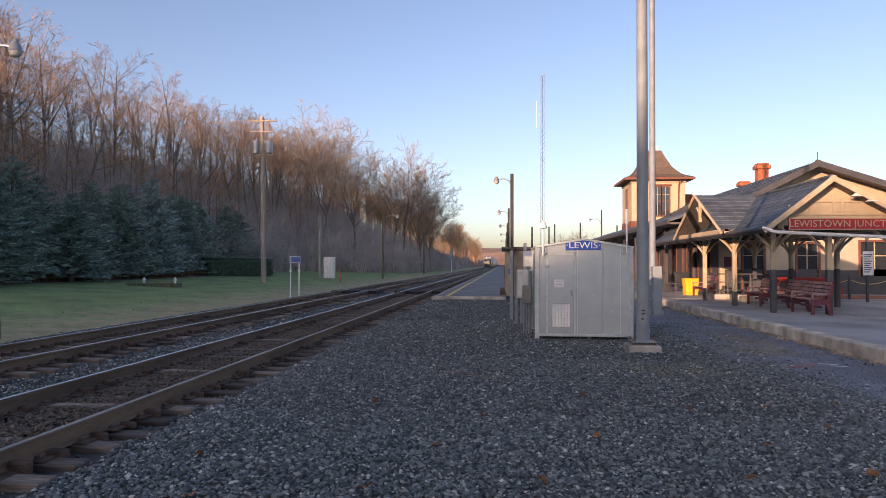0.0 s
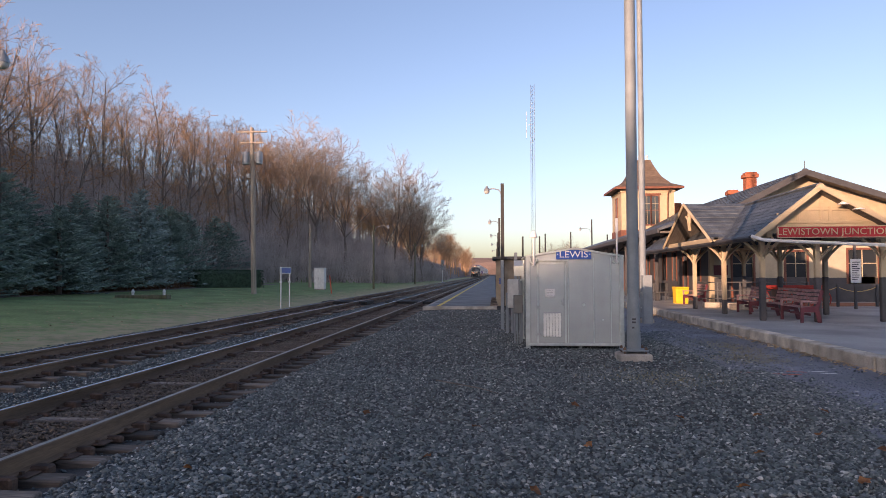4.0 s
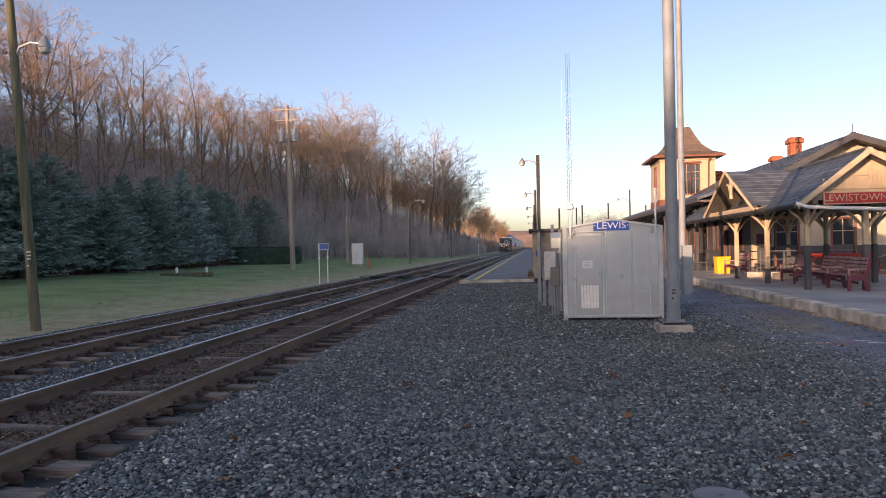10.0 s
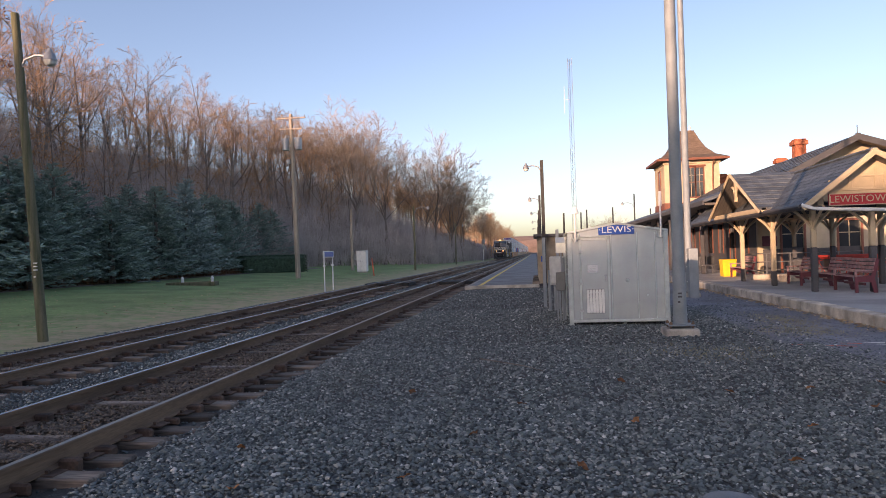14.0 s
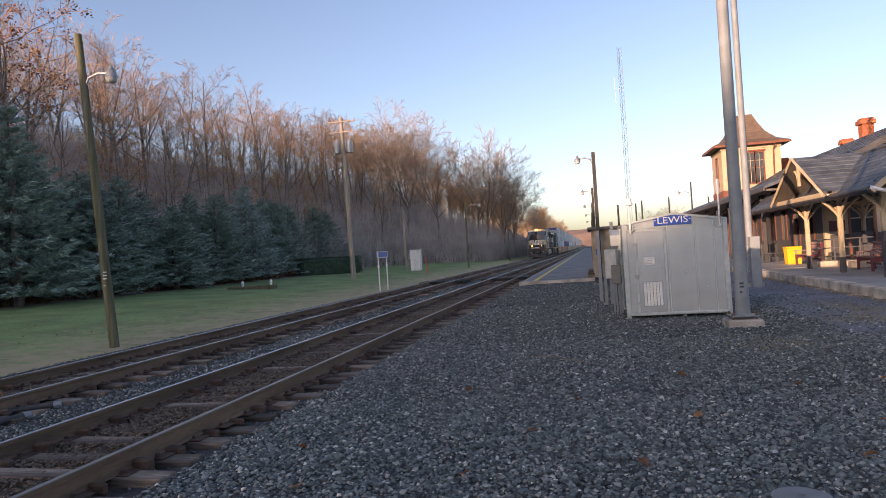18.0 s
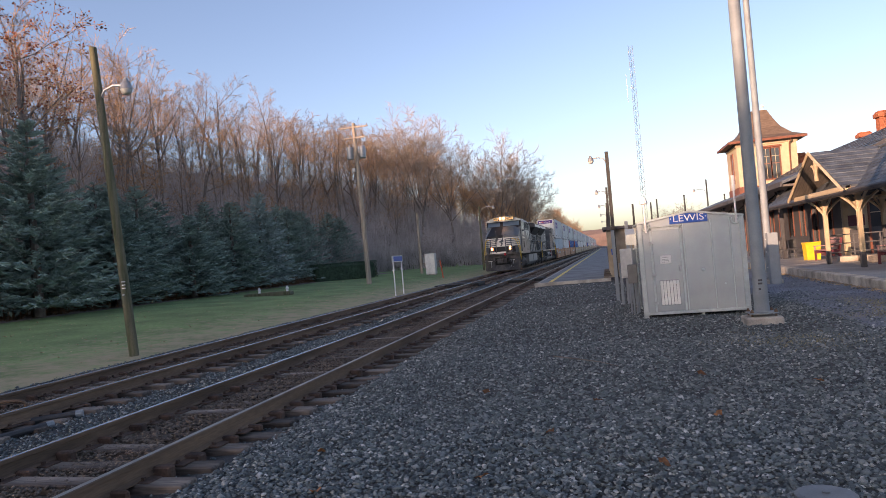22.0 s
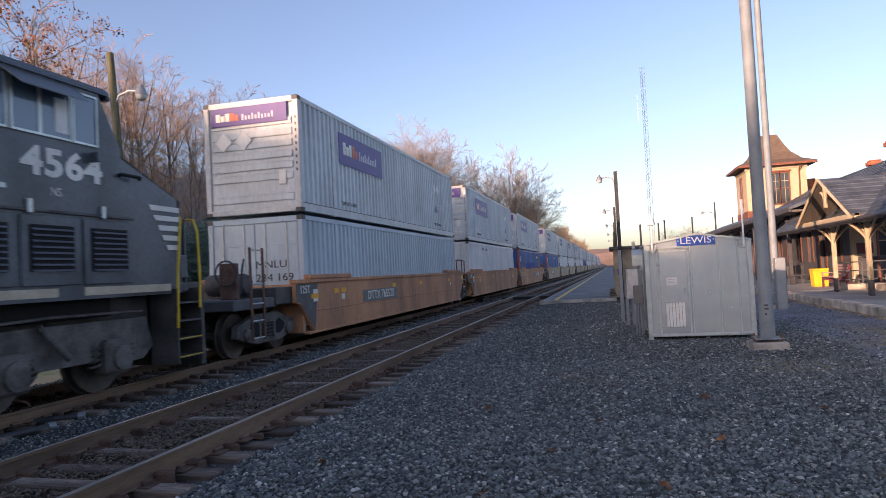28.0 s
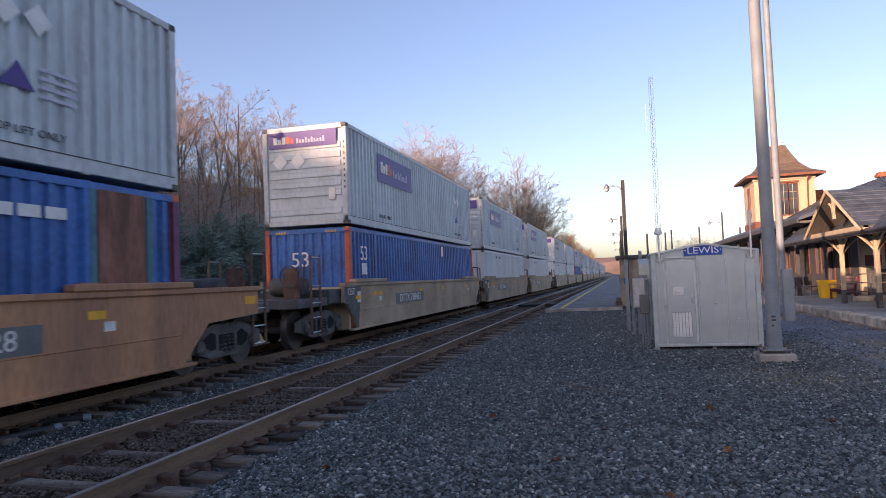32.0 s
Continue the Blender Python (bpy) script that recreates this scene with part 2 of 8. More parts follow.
M_pave = material("platform_asphalt", (0.2, 0.205, 0.215), 0.85, var=0.3, scale=0.7, fine=60, bump=0.15)
M_cream = material("cream_paint", (0.47, 0.4, 0.285), 0.6, var=0.12, scale=2, fine=40, bump=0.06)
M_greypaint = material("dark_grey_paint", (0.075, 0.075, 0.08), 0.6, var=0.2, scale=2, fine=40, bump=0.06)
M_brownpaint = material("brown_trim_paint", (0.2, 0.075, 0.045), 0.55, var=0.2, scale=3, fine=50, bump=0.06)
M_slate = material("slate_roof", (0.085, 0.1, 0.115), 0.55, var=0.45, scale=2, fine=20, bump=0.15, rand=0.25)
M_signred = material("red_sign_paint", (0.45, 0.03, 0.035), 0.5, var=0.1)
M_white = material("white_paint", (0.8, 0.79, 0.76), 0.55, var=0.12, scale=4, fine=40, bump=0.05)
M_signblue = material("blue_enamel", (0.02, 0.09, 0.42), 0.4, var=0.08)
M_locoblack = material("black_loco_paint", (0.1, 0.117, 0.134), 0.36, var=0.35, scale=1.2, fine=18, bump=0.04)
M_under = material("sooty_underframe", (0.088, 0.086, 0.083), 0.62, var=0.4, scale=3, fine=30, bump=0.2)
M_contgrey = material("grey_container_paint", (0.6, 0.65, 0.67), 0.5, var=0.2, scale=0.9, fine=12, bump=0.04, stretch=(1, 1, 0.35))
M_contwhite = material("white_container_paint", (0.74, 0.75, 0.74), 0.5, var=0.15, scale=0.9, fine=12, bump=0.04, stretch=(1, 1, 0.35))
M_contblue = material("blue_container_paint", (0.035, 0.145, 0.43), 0.45, var=0.38, scale=0.9, fine=12, bump=0.04)
M_well = material("faded_well_car_paint", (0.55, 0.265, 0.13), 0.65, var=0.32, scale=0.9, fine=14, bump=0.1, second=(0.33, 0.17, 0.1), stretch=(1, 1, 0.3))
M_wood = material("weathered_pole_wood", (0.4, 0.34, 0.275), 0.85, var=0.35, scale=3, fine=40, bump=0.4, stretch=(6, 6, 0.3))
M_bark = material("bark", (0.2, 0.165, 0.14), 0.9, var=0.4, scale=3, fine=30, bump=0.3)
M_hill = material("leaf_litter", (0.23, 0.185, 0.16), 0.95, var=0.5, scale=0.4, fine=8, bump=0.5, dist=0.1)
M_needle = material("spruce_needles", (0.29, 0.39, 0.34), 0.75, var=0.45, scale=1.5, fine=20, bump=0.2)
M_hedge = material("hedge_leaves", (0.06, 0.105, 0.06), 0.7, var=0.45, scale=4, fine=40, bump=0.2)
M_farhill = material("far_hill_wood", (0.3, 0.2, 0.15), 0.95, var=0.3, scale=0.02, fine=0.4, bump=0)

# ---- ground, lawn, tracks ----
XN, XF = -4.83, -8.47          # middles of the near and the far track
GAUGE = 0.7525


def smooth(a, b, v):
    t = min(1.0, max(0.0, (v - a) / (b - a)))
    return t * t * (3 - 2 * t)


def hill_foot(y):
    """Where the wooded slope begins, west of the tracks."""
    return -28 + 11.5 * smooth(78, 112, y) + 2.5 * smooth(112, 180, y)


def ground_z(x, y):
    z = -0.15
    if x < -1.5:
        z -= 0.07 * smooth(2.4, 3.9, -x)
    z -= 0.035 * (smooth(3.4, 3.75, -x) - smooth(9.7, 10.3, -x))
    if x < -11.2:
        z += 0.05 * smooth(11.2, 12.2, -x) + max(0, -12 - x) * 0.045
    foot = hill_foot(y)
    if x < foot:
        d = foot - x
        top = 22 - 13 * smooth(105, 200, y)
        z += top * (1 - math.exp(-d * 0.7 / top)) + 0.35 * noise.noise((x * 0.15, y * 0.15, 0))
    # an unseen ridge, added and shaped to keep the morning sun off the tracks
    s = -(x * SUN_AZ.x + y * SUN_AZ.y)
    u = x * 0.866 - y * 0.5
    if s < -50:
        ridge = 20.5 + 9.5 * smooth(12, 40, -u) + 0.34 * min(90, max(0, -u - 50)) + 1.1 * smooth(-4.9, -4.2, u) - 1.5 * smooth(6, 30, u) + 0.9 * smooth(8, 9, -u) - 1.5 * (smooth(4.9, 5.6, -u) - smooth(10.6, 11.6, -u)) + 0.5 * noise.noise((u * 0.21, 7.1, 0))
        z = max(z, ridge * smooth(50, 95, -s))
    return z


def axis(*spans):
    out = []
    for a, b, step in spans:
        n = max(1, round((b - a) / step))
        out += [a + (b - a) * i / n for i in range(n)]
    return out + [spans[-1][1]]


xs = axis((-900, -200, 70), (-200, -70, 10), (-70, -26, 1.5), (-26, -12.5, 1.5), (-12.5, -10.8, 0.35), (-10.8, -3, 0.3), (-3, -1, 0.5), (-1, 6, 1.0), (6, 60, 9), (60, 300, 24), (300, 900, 100))
ys = axis((-700, -160, 60), (-160, -104, 5), (-104, -60, 1.2), (-60, -40, 4), (-40, 0, 4), (0, 130, 2.5), (130, 260, 10), (260, 800, 60), (800, 4000, 400))
S = Shape()
S.v = [(x, y, ground_z(x, y)) for y in ys for x in xs]
W_ = len(xs)
mats = []
for j in range(len(ys) - 1):
    for i in range(W_ - 1):
        S.f.append((j * W_ + i, j * W_ + i + 1, (j + 1) * W_ + i + 1, (j + 1) * W_ + i))
        x, y = (xs[i] + xs[i + 1]) / 2, (ys[j] + ys[j + 1]) / 2
        s = -(x * SUN_AZ.x + y * SUN_AZ.y)
        mats.append(2 if x < hill_foot(y) + 3.2 * (y < 74) or s < -45 or abs(x) > 120 else 3 if (abs(x - XN) < 1.02 or abs(x - XF) < 1.02) and -20 < y < 400 else 1 if x < -10.9 else 0)
M_trackdirt = material("oily_track_dirt", (0.085, 0.072, 0.062), 0.9, var=0.5, scale=3, fine=50, bump=0.6, dist=0.03)
me = S.mesh("ground", M_ballast, True)
me.materials.append(M_lawn)
me.materials.append(M_hill)
me.materials.append(M_trackdirt)
me.polygons.foreach_set("material_index", mats)
ground = tagged(part("ground", me, None), "grey ballast, damp lawn and leaf-covered wooded slope", "ground", kind="structure")


# loose stones of the ballast, each one a small broken block
def stones(name, mat, boxes, label, size=(0.012, 0.026), lift=0.0, seed=3):
    r = np.random.default_rng(seed)
    base = np.array([(0, 0, 1), (1, 0.1, 0.2), (0.2, 1, 0.1), (-1, 0.2, 0.15), (-0.1, -1, 0.2), (0, 0, -0.7)], float)
    faces = np.array([(0, 1, 2), (0, 2, 3), (0, 3, 4), (0, 4, 1), (5, 2, 1), (5, 3, 2), (5, 4, 3), (5, 1, 4)])
    V, F, k = [], [], 0
    for x0, x1, y0, y1, per in boxes:
        n = int((x1 - x0) * (y1 - y0) * per)
        px, py = r.uniform(x0, x1, n), r.uniform(y0, y1, n)
        keep = np.ones(n, bool)
        for c in (XN, XF):
            for s in (-GAUGE, GAUGE):
                keep &= np.abs(px - c - s) > 0.085
        px, py = px[keep], py[keep]
        n = len(px)
        s = r.uniform(*size, n) * np.where(r.random(n) < 0.07, 1.5, 1.0)
        v = base[None] * r.uniform(0.65, 1.25, (n, 6, 3))
        v *= (s[:, None] * r.uniform(0.7, 1.3, (n, 3)) * (1.08, 1.08, 0.72))[:, None, :]
        a = r.uniform(0, 6.283, n)
        b = r.uniform(-0.7, 0.7, n)
        ca, sa, cb, sb = np.cos(a), np.sin(a), np.cos(b), np.sin(b)
        x, y, z = v[..., 0].copy(), v[..., 1].copy(), v[..., 2].copy()
        y, z = y * cb[:, None] - z * sb[:, None], y * sb[:, None] + z * cb[:, None]
        x, y = x * ca[:, None] - y * sa[:, None], x * sa[:, None] + y * ca[:, None]
        gz = np.array([ground_z(p, q) for p, q in zip(px, py)]) + lift
        v = np.stack([x + px[:, None], y + py[:, None], z + gz[:, None] + s[:, None] * 0.25], -1)
        V.append(v.reshape(-1, 3))
        F.append((faces[None] + (k + np.arange(n) * 6)[:, None, None]).reshape(-1, 3))
        k += n * 6
    V, F = np.concatenate(V), np.concatenate(F)
    me = bpy.data.meshes.new(name)
    me.vertices.add(len(V))
    me.vertices.foreach_set("co", V.ravel())
    me.loops.add(F.size)
    me.loops.foreach_set("vertex_index", F.ravel())
    me.polygons.add(len(F))
    me.polygons.foreach_set("loop_start", np.arange(0, F.size, 3))
    me.update(calc_edges=True)
    me.materials.append(mat)
    return tagged(part(name, me, None), label, "ballast", kind="stuff")


M_stone = material("broken_stone", (0.2, 0.215, 0.235), 0.8, var=0.3, scale=25, fine=120, bump=0.25)
nt = M_stone.node_tree
geo = nt.nodes.new("ShaderNodeNewGeometry")
rp = nt.nodes.new("ShaderNodeValToRGB")
rp.color_ramp.elements[0].color, rp.color_ramp.elements[1].color = (0.06, 0.072, 0.078, 1), (0.8, 0.8, 0.76, 1)
for at_, col in ((0.4, (0.148, 0.178, 0.18)), (0.82, (0.27, 0.305, 0.298)), (0.96, (0.45, 0.46, 0.43))):
    e = rp.color_ramp.elements.new(at_)
    e.color = (*col, 1)
nt.links.new(geo.outputs["Random Per Island"], rp.inputs[0])
mx = nt.nodes.new("ShaderNodeMix")
mx.data_type, mx.blend_type = "RGBA", "MULTIPLY"
mx.inputs["Factor"].default_value = 0.5
nt.links.new(rp.outputs[0], mx.inputs["A"])
nt.links.new(nt.nodes["Noise Texture.001"].outputs["Fac"], mx.inputs["B"])
nt.links.new(mx.outputs["Result"], nt.nodes["Principled BSDF"].inputs["Base Color"])

stones("ballast_stones", M_stone, [(-3.45, 3.9, 3.3, 7.5, 1450), (-3.45, 4.6, 7.5, 12, 850), (-3.45, 4.1, 12, 20, 420), (-3.45, 0.6, 20, 31, 170), (-3.45, 3.2, -3.5, 3.2, 160), (3.6, 5.0, 4, 20, 150), (5.0, 6.4, 4, 26, 30)],
       "grey-blue broken ballast stones lying loose beside the track")
M_darkstone = material("oily_ballast", (0.165, 0.132, 0.105), 0.85, var=0.5, scale=20, fine=90, bump=0.3)
stones("track_ballast", M_darkstone, [(-5.5, -4.15, 4.0, 16, 640), (-5.5, -4.15, 16, 34, 260), (-9.2, -7.7, 8.0, 22, 330), (-9.2, -7.7, 22, 40, 120)],
       "dark ballast stones between the wooden ties", lift=0.062, seed=5)

M_grit = material("blue_grey_grit", (0.16, 0.175, 0.21), 0.85, var=0.6, scale=30, fine=120, bump=0.2)
stones("lane_grit", M_grit, [(3.9, 6.4, 4.5, 11, 520), (3.6, 6.4, 11, 22, 260)], "fine blue-grey grit strewn over the lane", size=(0.006, 0.014), seed=15)
stones("shoulder_ballast", M_stone, [(-7.6, -5.7, 5.5, 18, 420), (-7.6, -5.7, 18, 34, 160), (-3.62, -3.4, 3.6, 20, 420), (-3.98, -3.6, 3.6, 20, 130), (-10.9, -9.25, 10, 26, 120)],
       "grey ballast stones beside the ties", lift=0.0, seed=9)

# ---- tracks ----
RAIL = [(-0.07, -0.172), (0.07, -0.172), (0.07, -0.158), (0.012, -0.145), (0.010, -0.048), (0.036, -0.038), (0.036, -0.006), (0.03, 0.0), (-0.03, 0.0), (-0.036, -0.006), (-0.036, -0.038), (-0.010, -0.048), (-0.012, -0.145), (-0.07, -0.158)]


def build_track(x, label):
    track = thing("railway_track", pose(x, 0, 0), label, "track", "railway tracks", "structure")
    for s in (-GAUGE, GAUGE):
        rail = part("rail", Shape().prism([(u + s, w) for u, w in RAIL], "y", -120, 900), M_rail_rust, track, "rust-brown steel rail")
        part("running_surface", Shape().prism([(s - 0.026, 0.0005), (s + 0.028, 0.0005), (s + 0.022, 0.0035), (s + 0.011, 0.0052), (s + 0.001, 0.0057), (s - 0.009, 0.0052), (s - 0.02, 0.0035)], "y", -120, 900), M_rail_faint if s > 0 and x == XN else M_rail_top, rail, "top of the rail, darkened for its fainter reflection" if s > 0 and x == XN else "polished top of the rail")
    r = random.Random(int(-x * 10))
    tie = [Shape().cbox(-1.3, -0.115, -0.36, 1.3, 0.115, -0.178, 0.015).mesh("tie", M_tie),
           Shape().cbox(-1.36, -0.11, -0.36, 1.27, 0.118, -0.183, 0.02).mesh("tie", M_tie),
           Shape().cbox(-1.27, -0.12, -0.36, 1.33, 0.112, -0.176, 0.012).mesh("tie", M_tie)]
    fast, far = Shape(), Shape()
    y, k = -4.0, 0
    while y < 300:
        yy, turn = y + r.uniform(-0.04, 0.04), r.uniform(-1.2, 1.2)
        if y < 90:
            part("tie", tie[k % 3], None, track, at=pose(r.uniform(-0.09, 0.09), yy, r.uniform(-0.035, 0.006), 0, r.uniform(-0.4, 0.4), turn))
        else:
            far.box(-1.3, yy - 0.11, -0.3, 1.3, yy + 0.11, -0.18)
        if y < 60:
            for s in (-GAUGE, GAUGE):
                fast.cbox(s - 0.18, yy - 0.095, -0.182, s + 0.18, yy + 0.095, -0.164, 0.005)
                for q in (-1, 1):
                    fast.box(s + q * 0.09 - 0.015, yy - 0.05, -0.165, s + q * 0.09 + 0.015, yy - 0.02, -0.135)
                    fast.cbox(s + q * 0.13 - 0.09, yy + 0.125 + r.uniform(-0.02, 0.05), -0.225, s + q * 0.13 + 0.09, yy + 0.2 + r.uniform(0, 0.06), r.uniform(-0.165, -0.1), 0.018)
                fast.box(s - 0.1, yy + 0.125, -0.205, s + 0.1, yy + 0.165, -0.175)
        y += 0.53
        k += 1
    part("far_ties", far, M_tie, track)
    o = part("rail_fasteners", fast, M_fasten, track, "rusty tie plates, spikes and rail anchors")
    o["kind"] = "stuff"
    return track


build_track(XN, "near railway track with rusty rails on weathered wooden ties")
build_track(XF, "far railway track with rusty rails on weathered wooden ties")

# board crossing between the platforms
M_cross = material("crossing_panel", (0.022, 0.021, 0.02), 0.8, var=0.4, scale=6, fine=60, bump=0.2)
for x in (XN, XF):
    crossing = thing("crossing", pose(x, 38.6, 0), "black rubber panel crossing between the rails", "crossing", "track crossings")
    for a, b in ((-0.67, 0.67), (-1.3, -0.84), (0.84, 1.3)):
        for j in range(2):
            part("panel", Shape().cbox(a, -1.1 + j * 1.1, -0.2, b, -0.02 + j * 1.1, -0.012, 0.02), M_cross, crossing)
# low platform with a yellow line
M_yellow = material("worn_yellow_line", (0.8, 0.58, 0.12), 0.7, var=0.3, scale=6, fine=60)
low = thing("low_platform", pose(0, 0, 0), "low grey asphalt platform with a worn yellow edge line", "platform", "", "structure")
part("surface", Shape().cbox(-3.35, 32.0, -0.3, 0.1, 420, -0.02, 0.02), M_pave, low)
part("edge_line", Shape().box(-2.78, 32.1, -0.02, -2.6, 420, -0.014), M_yellow, low, "worn yellow line")
part("edge_line", Shape().box(-3.3, 32.1, -0.02, -3.2, 420, -0.016), M_concrete, low)
part("end_kerb", Shape().cbox(-3.4, 31.75, -0.35, 0.12, 31.995, -0.005, 0.02), M_concrete, low, "pale concrete end kerb")

# ---- signal hut, poles and cabinets on the ballast ----
hut = thing("signal_hut", pose(1.78, 15.2, -0.15), "galvanised sheet-metal signal hut with a door and blue name sign", "signal hut")
HW, HD, HB, HT = 1.03, 2.3, 0.09, 2.05      # half width, depth, underside, eaves above ground
M_galv2 = material("galvanised_dull", (0.55, 0.6, 0.58), 0.42, 0.5, var=0.15, scale=5, fine=40, bump=0.05)
M_louvre = material("vent_paint", (0.85, 0.85, 0.8), 0.6, var=0.15)
# Near-black for gaps and black fittings, also for shade under the locomotive deck
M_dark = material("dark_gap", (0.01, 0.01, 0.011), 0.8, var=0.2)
M_chrome = material("bright_steel", (0.55, 0.55, 0.55), 0.3, 1.0, var=0.1)
body = part("body", Shape().prism([(-HW, HB), (HW, HB), (HW, HT), (0, HT + 0.17), (-HW, HT)], "y", 0.0, HD), M_galv, hut)
part("roof", Shape().prism([(-HW - 0.05, HT - 0.01), (0, HT + 0.165), (HW + 0.05, HT - 0.01), (HW + 0.05, HT + 0.03), (0, HT + 0.205), (-HW - 0.05, HT + 0.03)], "y", -0.06, HD + 0.06), M_galv2, hut)
for x in (-HW, HW):
    part("corner_post", Shape().cbox(x - 0.05, -0.03, 0.0, x + 0.05, 0.05, HT, 0.008), M_galv2, hut)
    part("corner_post", Shape().cbox(x - 0.05, HD - 0.05, 0.0, x + 0.05, HD + 0.03, HT, 0.008), M_galv2, hut)
    part("lifting_eye", Shape().tube([(x * 0.88 + 0.07 * math.cos(a), -0.045, HT - 0.06 + 0.09 * math.sin(a)) for a in np.linspace(-3.6, 0.5, 9)], 0.018, 6), M_galv2, hut, "bent lifting eye")
part("base_rail", Shape().cbox(-HW, -0.045, HB - 0.02, HW, 0.0, HB + 0.045, 0.006), M_galv2, hut)
part("foot", Shape().box(0.1, 0.0, 0.0, 0.16, 0.08, HB), M_galv2, hut)
part("foot", Shape().box(0.1, HD - 0.1, 0.0, 0.16, HD, HB), M_galv2, hut)
for x in (-0.14, 0.42, 0.8):
    part("panel_seam", Shape().cbox(x - 0.012, -0.012, HB + 0.05, x + 0.012, 0.0, HT - 0.02, 0.004), M_galv2, hut)
door = part("door", Shape().cbox(-0.79, -0.028, HB + 0.06, -0.22, -0.002, 1.89, 0.006), M_galv, hut, "flush sheet-metal door")
part("door_frame", Shape().box(-0.83, -0.014, HB + 0.03, -0.79, 0, 1.93).box(-0.22, -0.014, HB + 0.03, -0.18, 0, 1.93).box(-0.83, -0.014, 1.89, -0.18, 0, 1.96), M_galv2, hut)
part("drip_strip", Shape().cbox(-0.85, -0.045, 1.95, -0.17, 0, 1.97, 0.004), M_galv2, hut)
for z in (0.3, 0.9, 1.6):
    part("hinge", Shape().cbox(-0.85, -0.045, z, -0.76, -0.02, z + 0.05, 0.006), M_chrome, door, "steel hinge")
part("handle", Shape().cbox(-0.28, -0.06, 0.98, -0.25, -0.028, 1.1, 0.006).tube([(-0.265, -0.06, 1.08), (-0.31, -0.07, 1.07)], 0.012, 6), M_chrome, door, "steel lock handle")
vent = part("vent", Shape().box(-0.7, -0.034, 0.27, -0.3, -0.028, 0.8), M_dark, door, "white slatted door vent")
for j in range(6):
    x = -0.695 + j * 0.066
    for q in range(1):
        part("slat", Shape().cbox(x, -0.046, 0.275, x + 0.057, -0.034, 0.795, 0.004), M_louvre, vent)
for j in range(7):
    part("slat", Shape().box(-0.7, -0.05, 0.31 + j * 0.07, -0.3, -0.046, 0.318 + j * 0.066), M_louvre, vent)
notice = part("notice", Shape().cbox(-0.66, -0.034, 1.16, -0.43, -0.028, 1.34, 0.003), M_white, door, "small white printed notice")
M_ink = material("printed_ink", (0.06, 0.06, 0.07), 0.6, var=0.1)
for z in (1.29, 1.25, 1.22, 1.19):
    part("text_bar", Shape().box(-0.62, -0.037, z, -0.48, -0.034, z + 0.007), M_ink, notice)
name = part("name_sign", Shape().cbox(-0.4, -0.035, 1.995, 0.37, -0.004, 2.2, 0.006), M_signblue, hut, "blue sign with white letters")
words("·LEWIS·", 0.2, M_white, name, pose(-0.015, -0.039, 2.095) @ FACING_SOUTH, squeeze=1.18)
part("round_cap", Shape().lathe([(0.035, 0), (0.035, 0.012), (0.02, 0.02)], 12, pose(0.2, 0, 0.98, 90, 0, 0)), M_galv2, hut)
part("round_cap", Shape().lathe([(0.02, 0), (0.02, 0.01)], 10, pose(0.62, 0, 0.65, 90, 0, 0)), M_galv2, hut)
part("antenna", Shape().tube([(-0.9, -0.06, 1.85), (-0.9, -0.06, 2.5)], 0.022, 8).lathe([(0.0, 0.16), (0.05, 0.13), (0.085, 0.03), (0.085, 0.0), (0.03, -0.01)], 14, pose(-0.9, -0.06, 2.48)), M_white, hut, "white mushroom antenna on a short mast", True)
part("vent_pipe", Shape().tube([(0.93, -0.05, 1.9), (0.93, -0.05, 2.72)], 0.02, 8).tube([(0.93, -0.05, 2.58), (0.93, -0.05, 2.9)], 0.035, 8), M_white, hut, "slim white pipe antenna", True)
part("side_panel", Shape().cbox(HW + 0.003, 0.1, 0.1, HW + 0.06, HD - 0.1, 1.25, 0.01), M_galv2, hut)

# meter boxes and conduits beside the hut
rack = thing("meter_rack", pose(0.62, 16.0, -0.15), "grey electrical boxes on steel posts with conduits down to the ground", "electrical box")
M_greybox = material("grey_enamel", (0.56, 0.57, 0.54), 0.5, var=0.15)
M_darkbox = material("dark_grey_enamel", (0.16, 0.165, 0.165), 0.5, var=0.15)
part("cabinet", Shape().cbox(-0.25, 3.0, 0.72, 0.18, 3.3, 1.52, 0.02), M_greybox, rack, "grey steel cabinet")
part("cabinet_door", Shape().cbox(-0.22, 2.98, 0.76, 0.15, 3.0, 1.48, 0.01), M_greybox, rack)
part("cabinet_post", Shape().tube([(-0.1, 3.15, 0), (-0.1, 3.15, 0.72)], 0.05, 8), M_steelpole, rack)
part("cabinet_post", Shape().tube([(0.1, 3.15, 0), (0.1, 3.15, 0.72)], 0.04, 8), M_steelpole, rack)
part("meter_box", Shape().cbox(-0.16, 0.3, 0.72, 0.06, 0.5, 1.16, 0.015), M_darkbox, rack, "dark grey meter box")
part("upper_box", Shape().prism([(0.3, 1.62), (0.62, 1.62), (0.62, 2.0), (0.3, 1.86)], "x", -0.14, 0.08), M_galv2, rack, "galvanised hooded box")
for x, y, z in ((-0.13, 0.36, 0.75), (-0.07, 0.4, 0.75), (0.0, 0.44, 0.75), (0.05, 0.5, 0.9)):
    part("conduit", Shape().tube([(x, y, 0), (x, y, z)], 0.02, 6), M_steelpole, rack)
part("conduit", Shape().tube([(-0.02, 0.42, 1.16), (-0.02, 0.42, 1.62)], 0.018, 6), M_steelpole, rack)
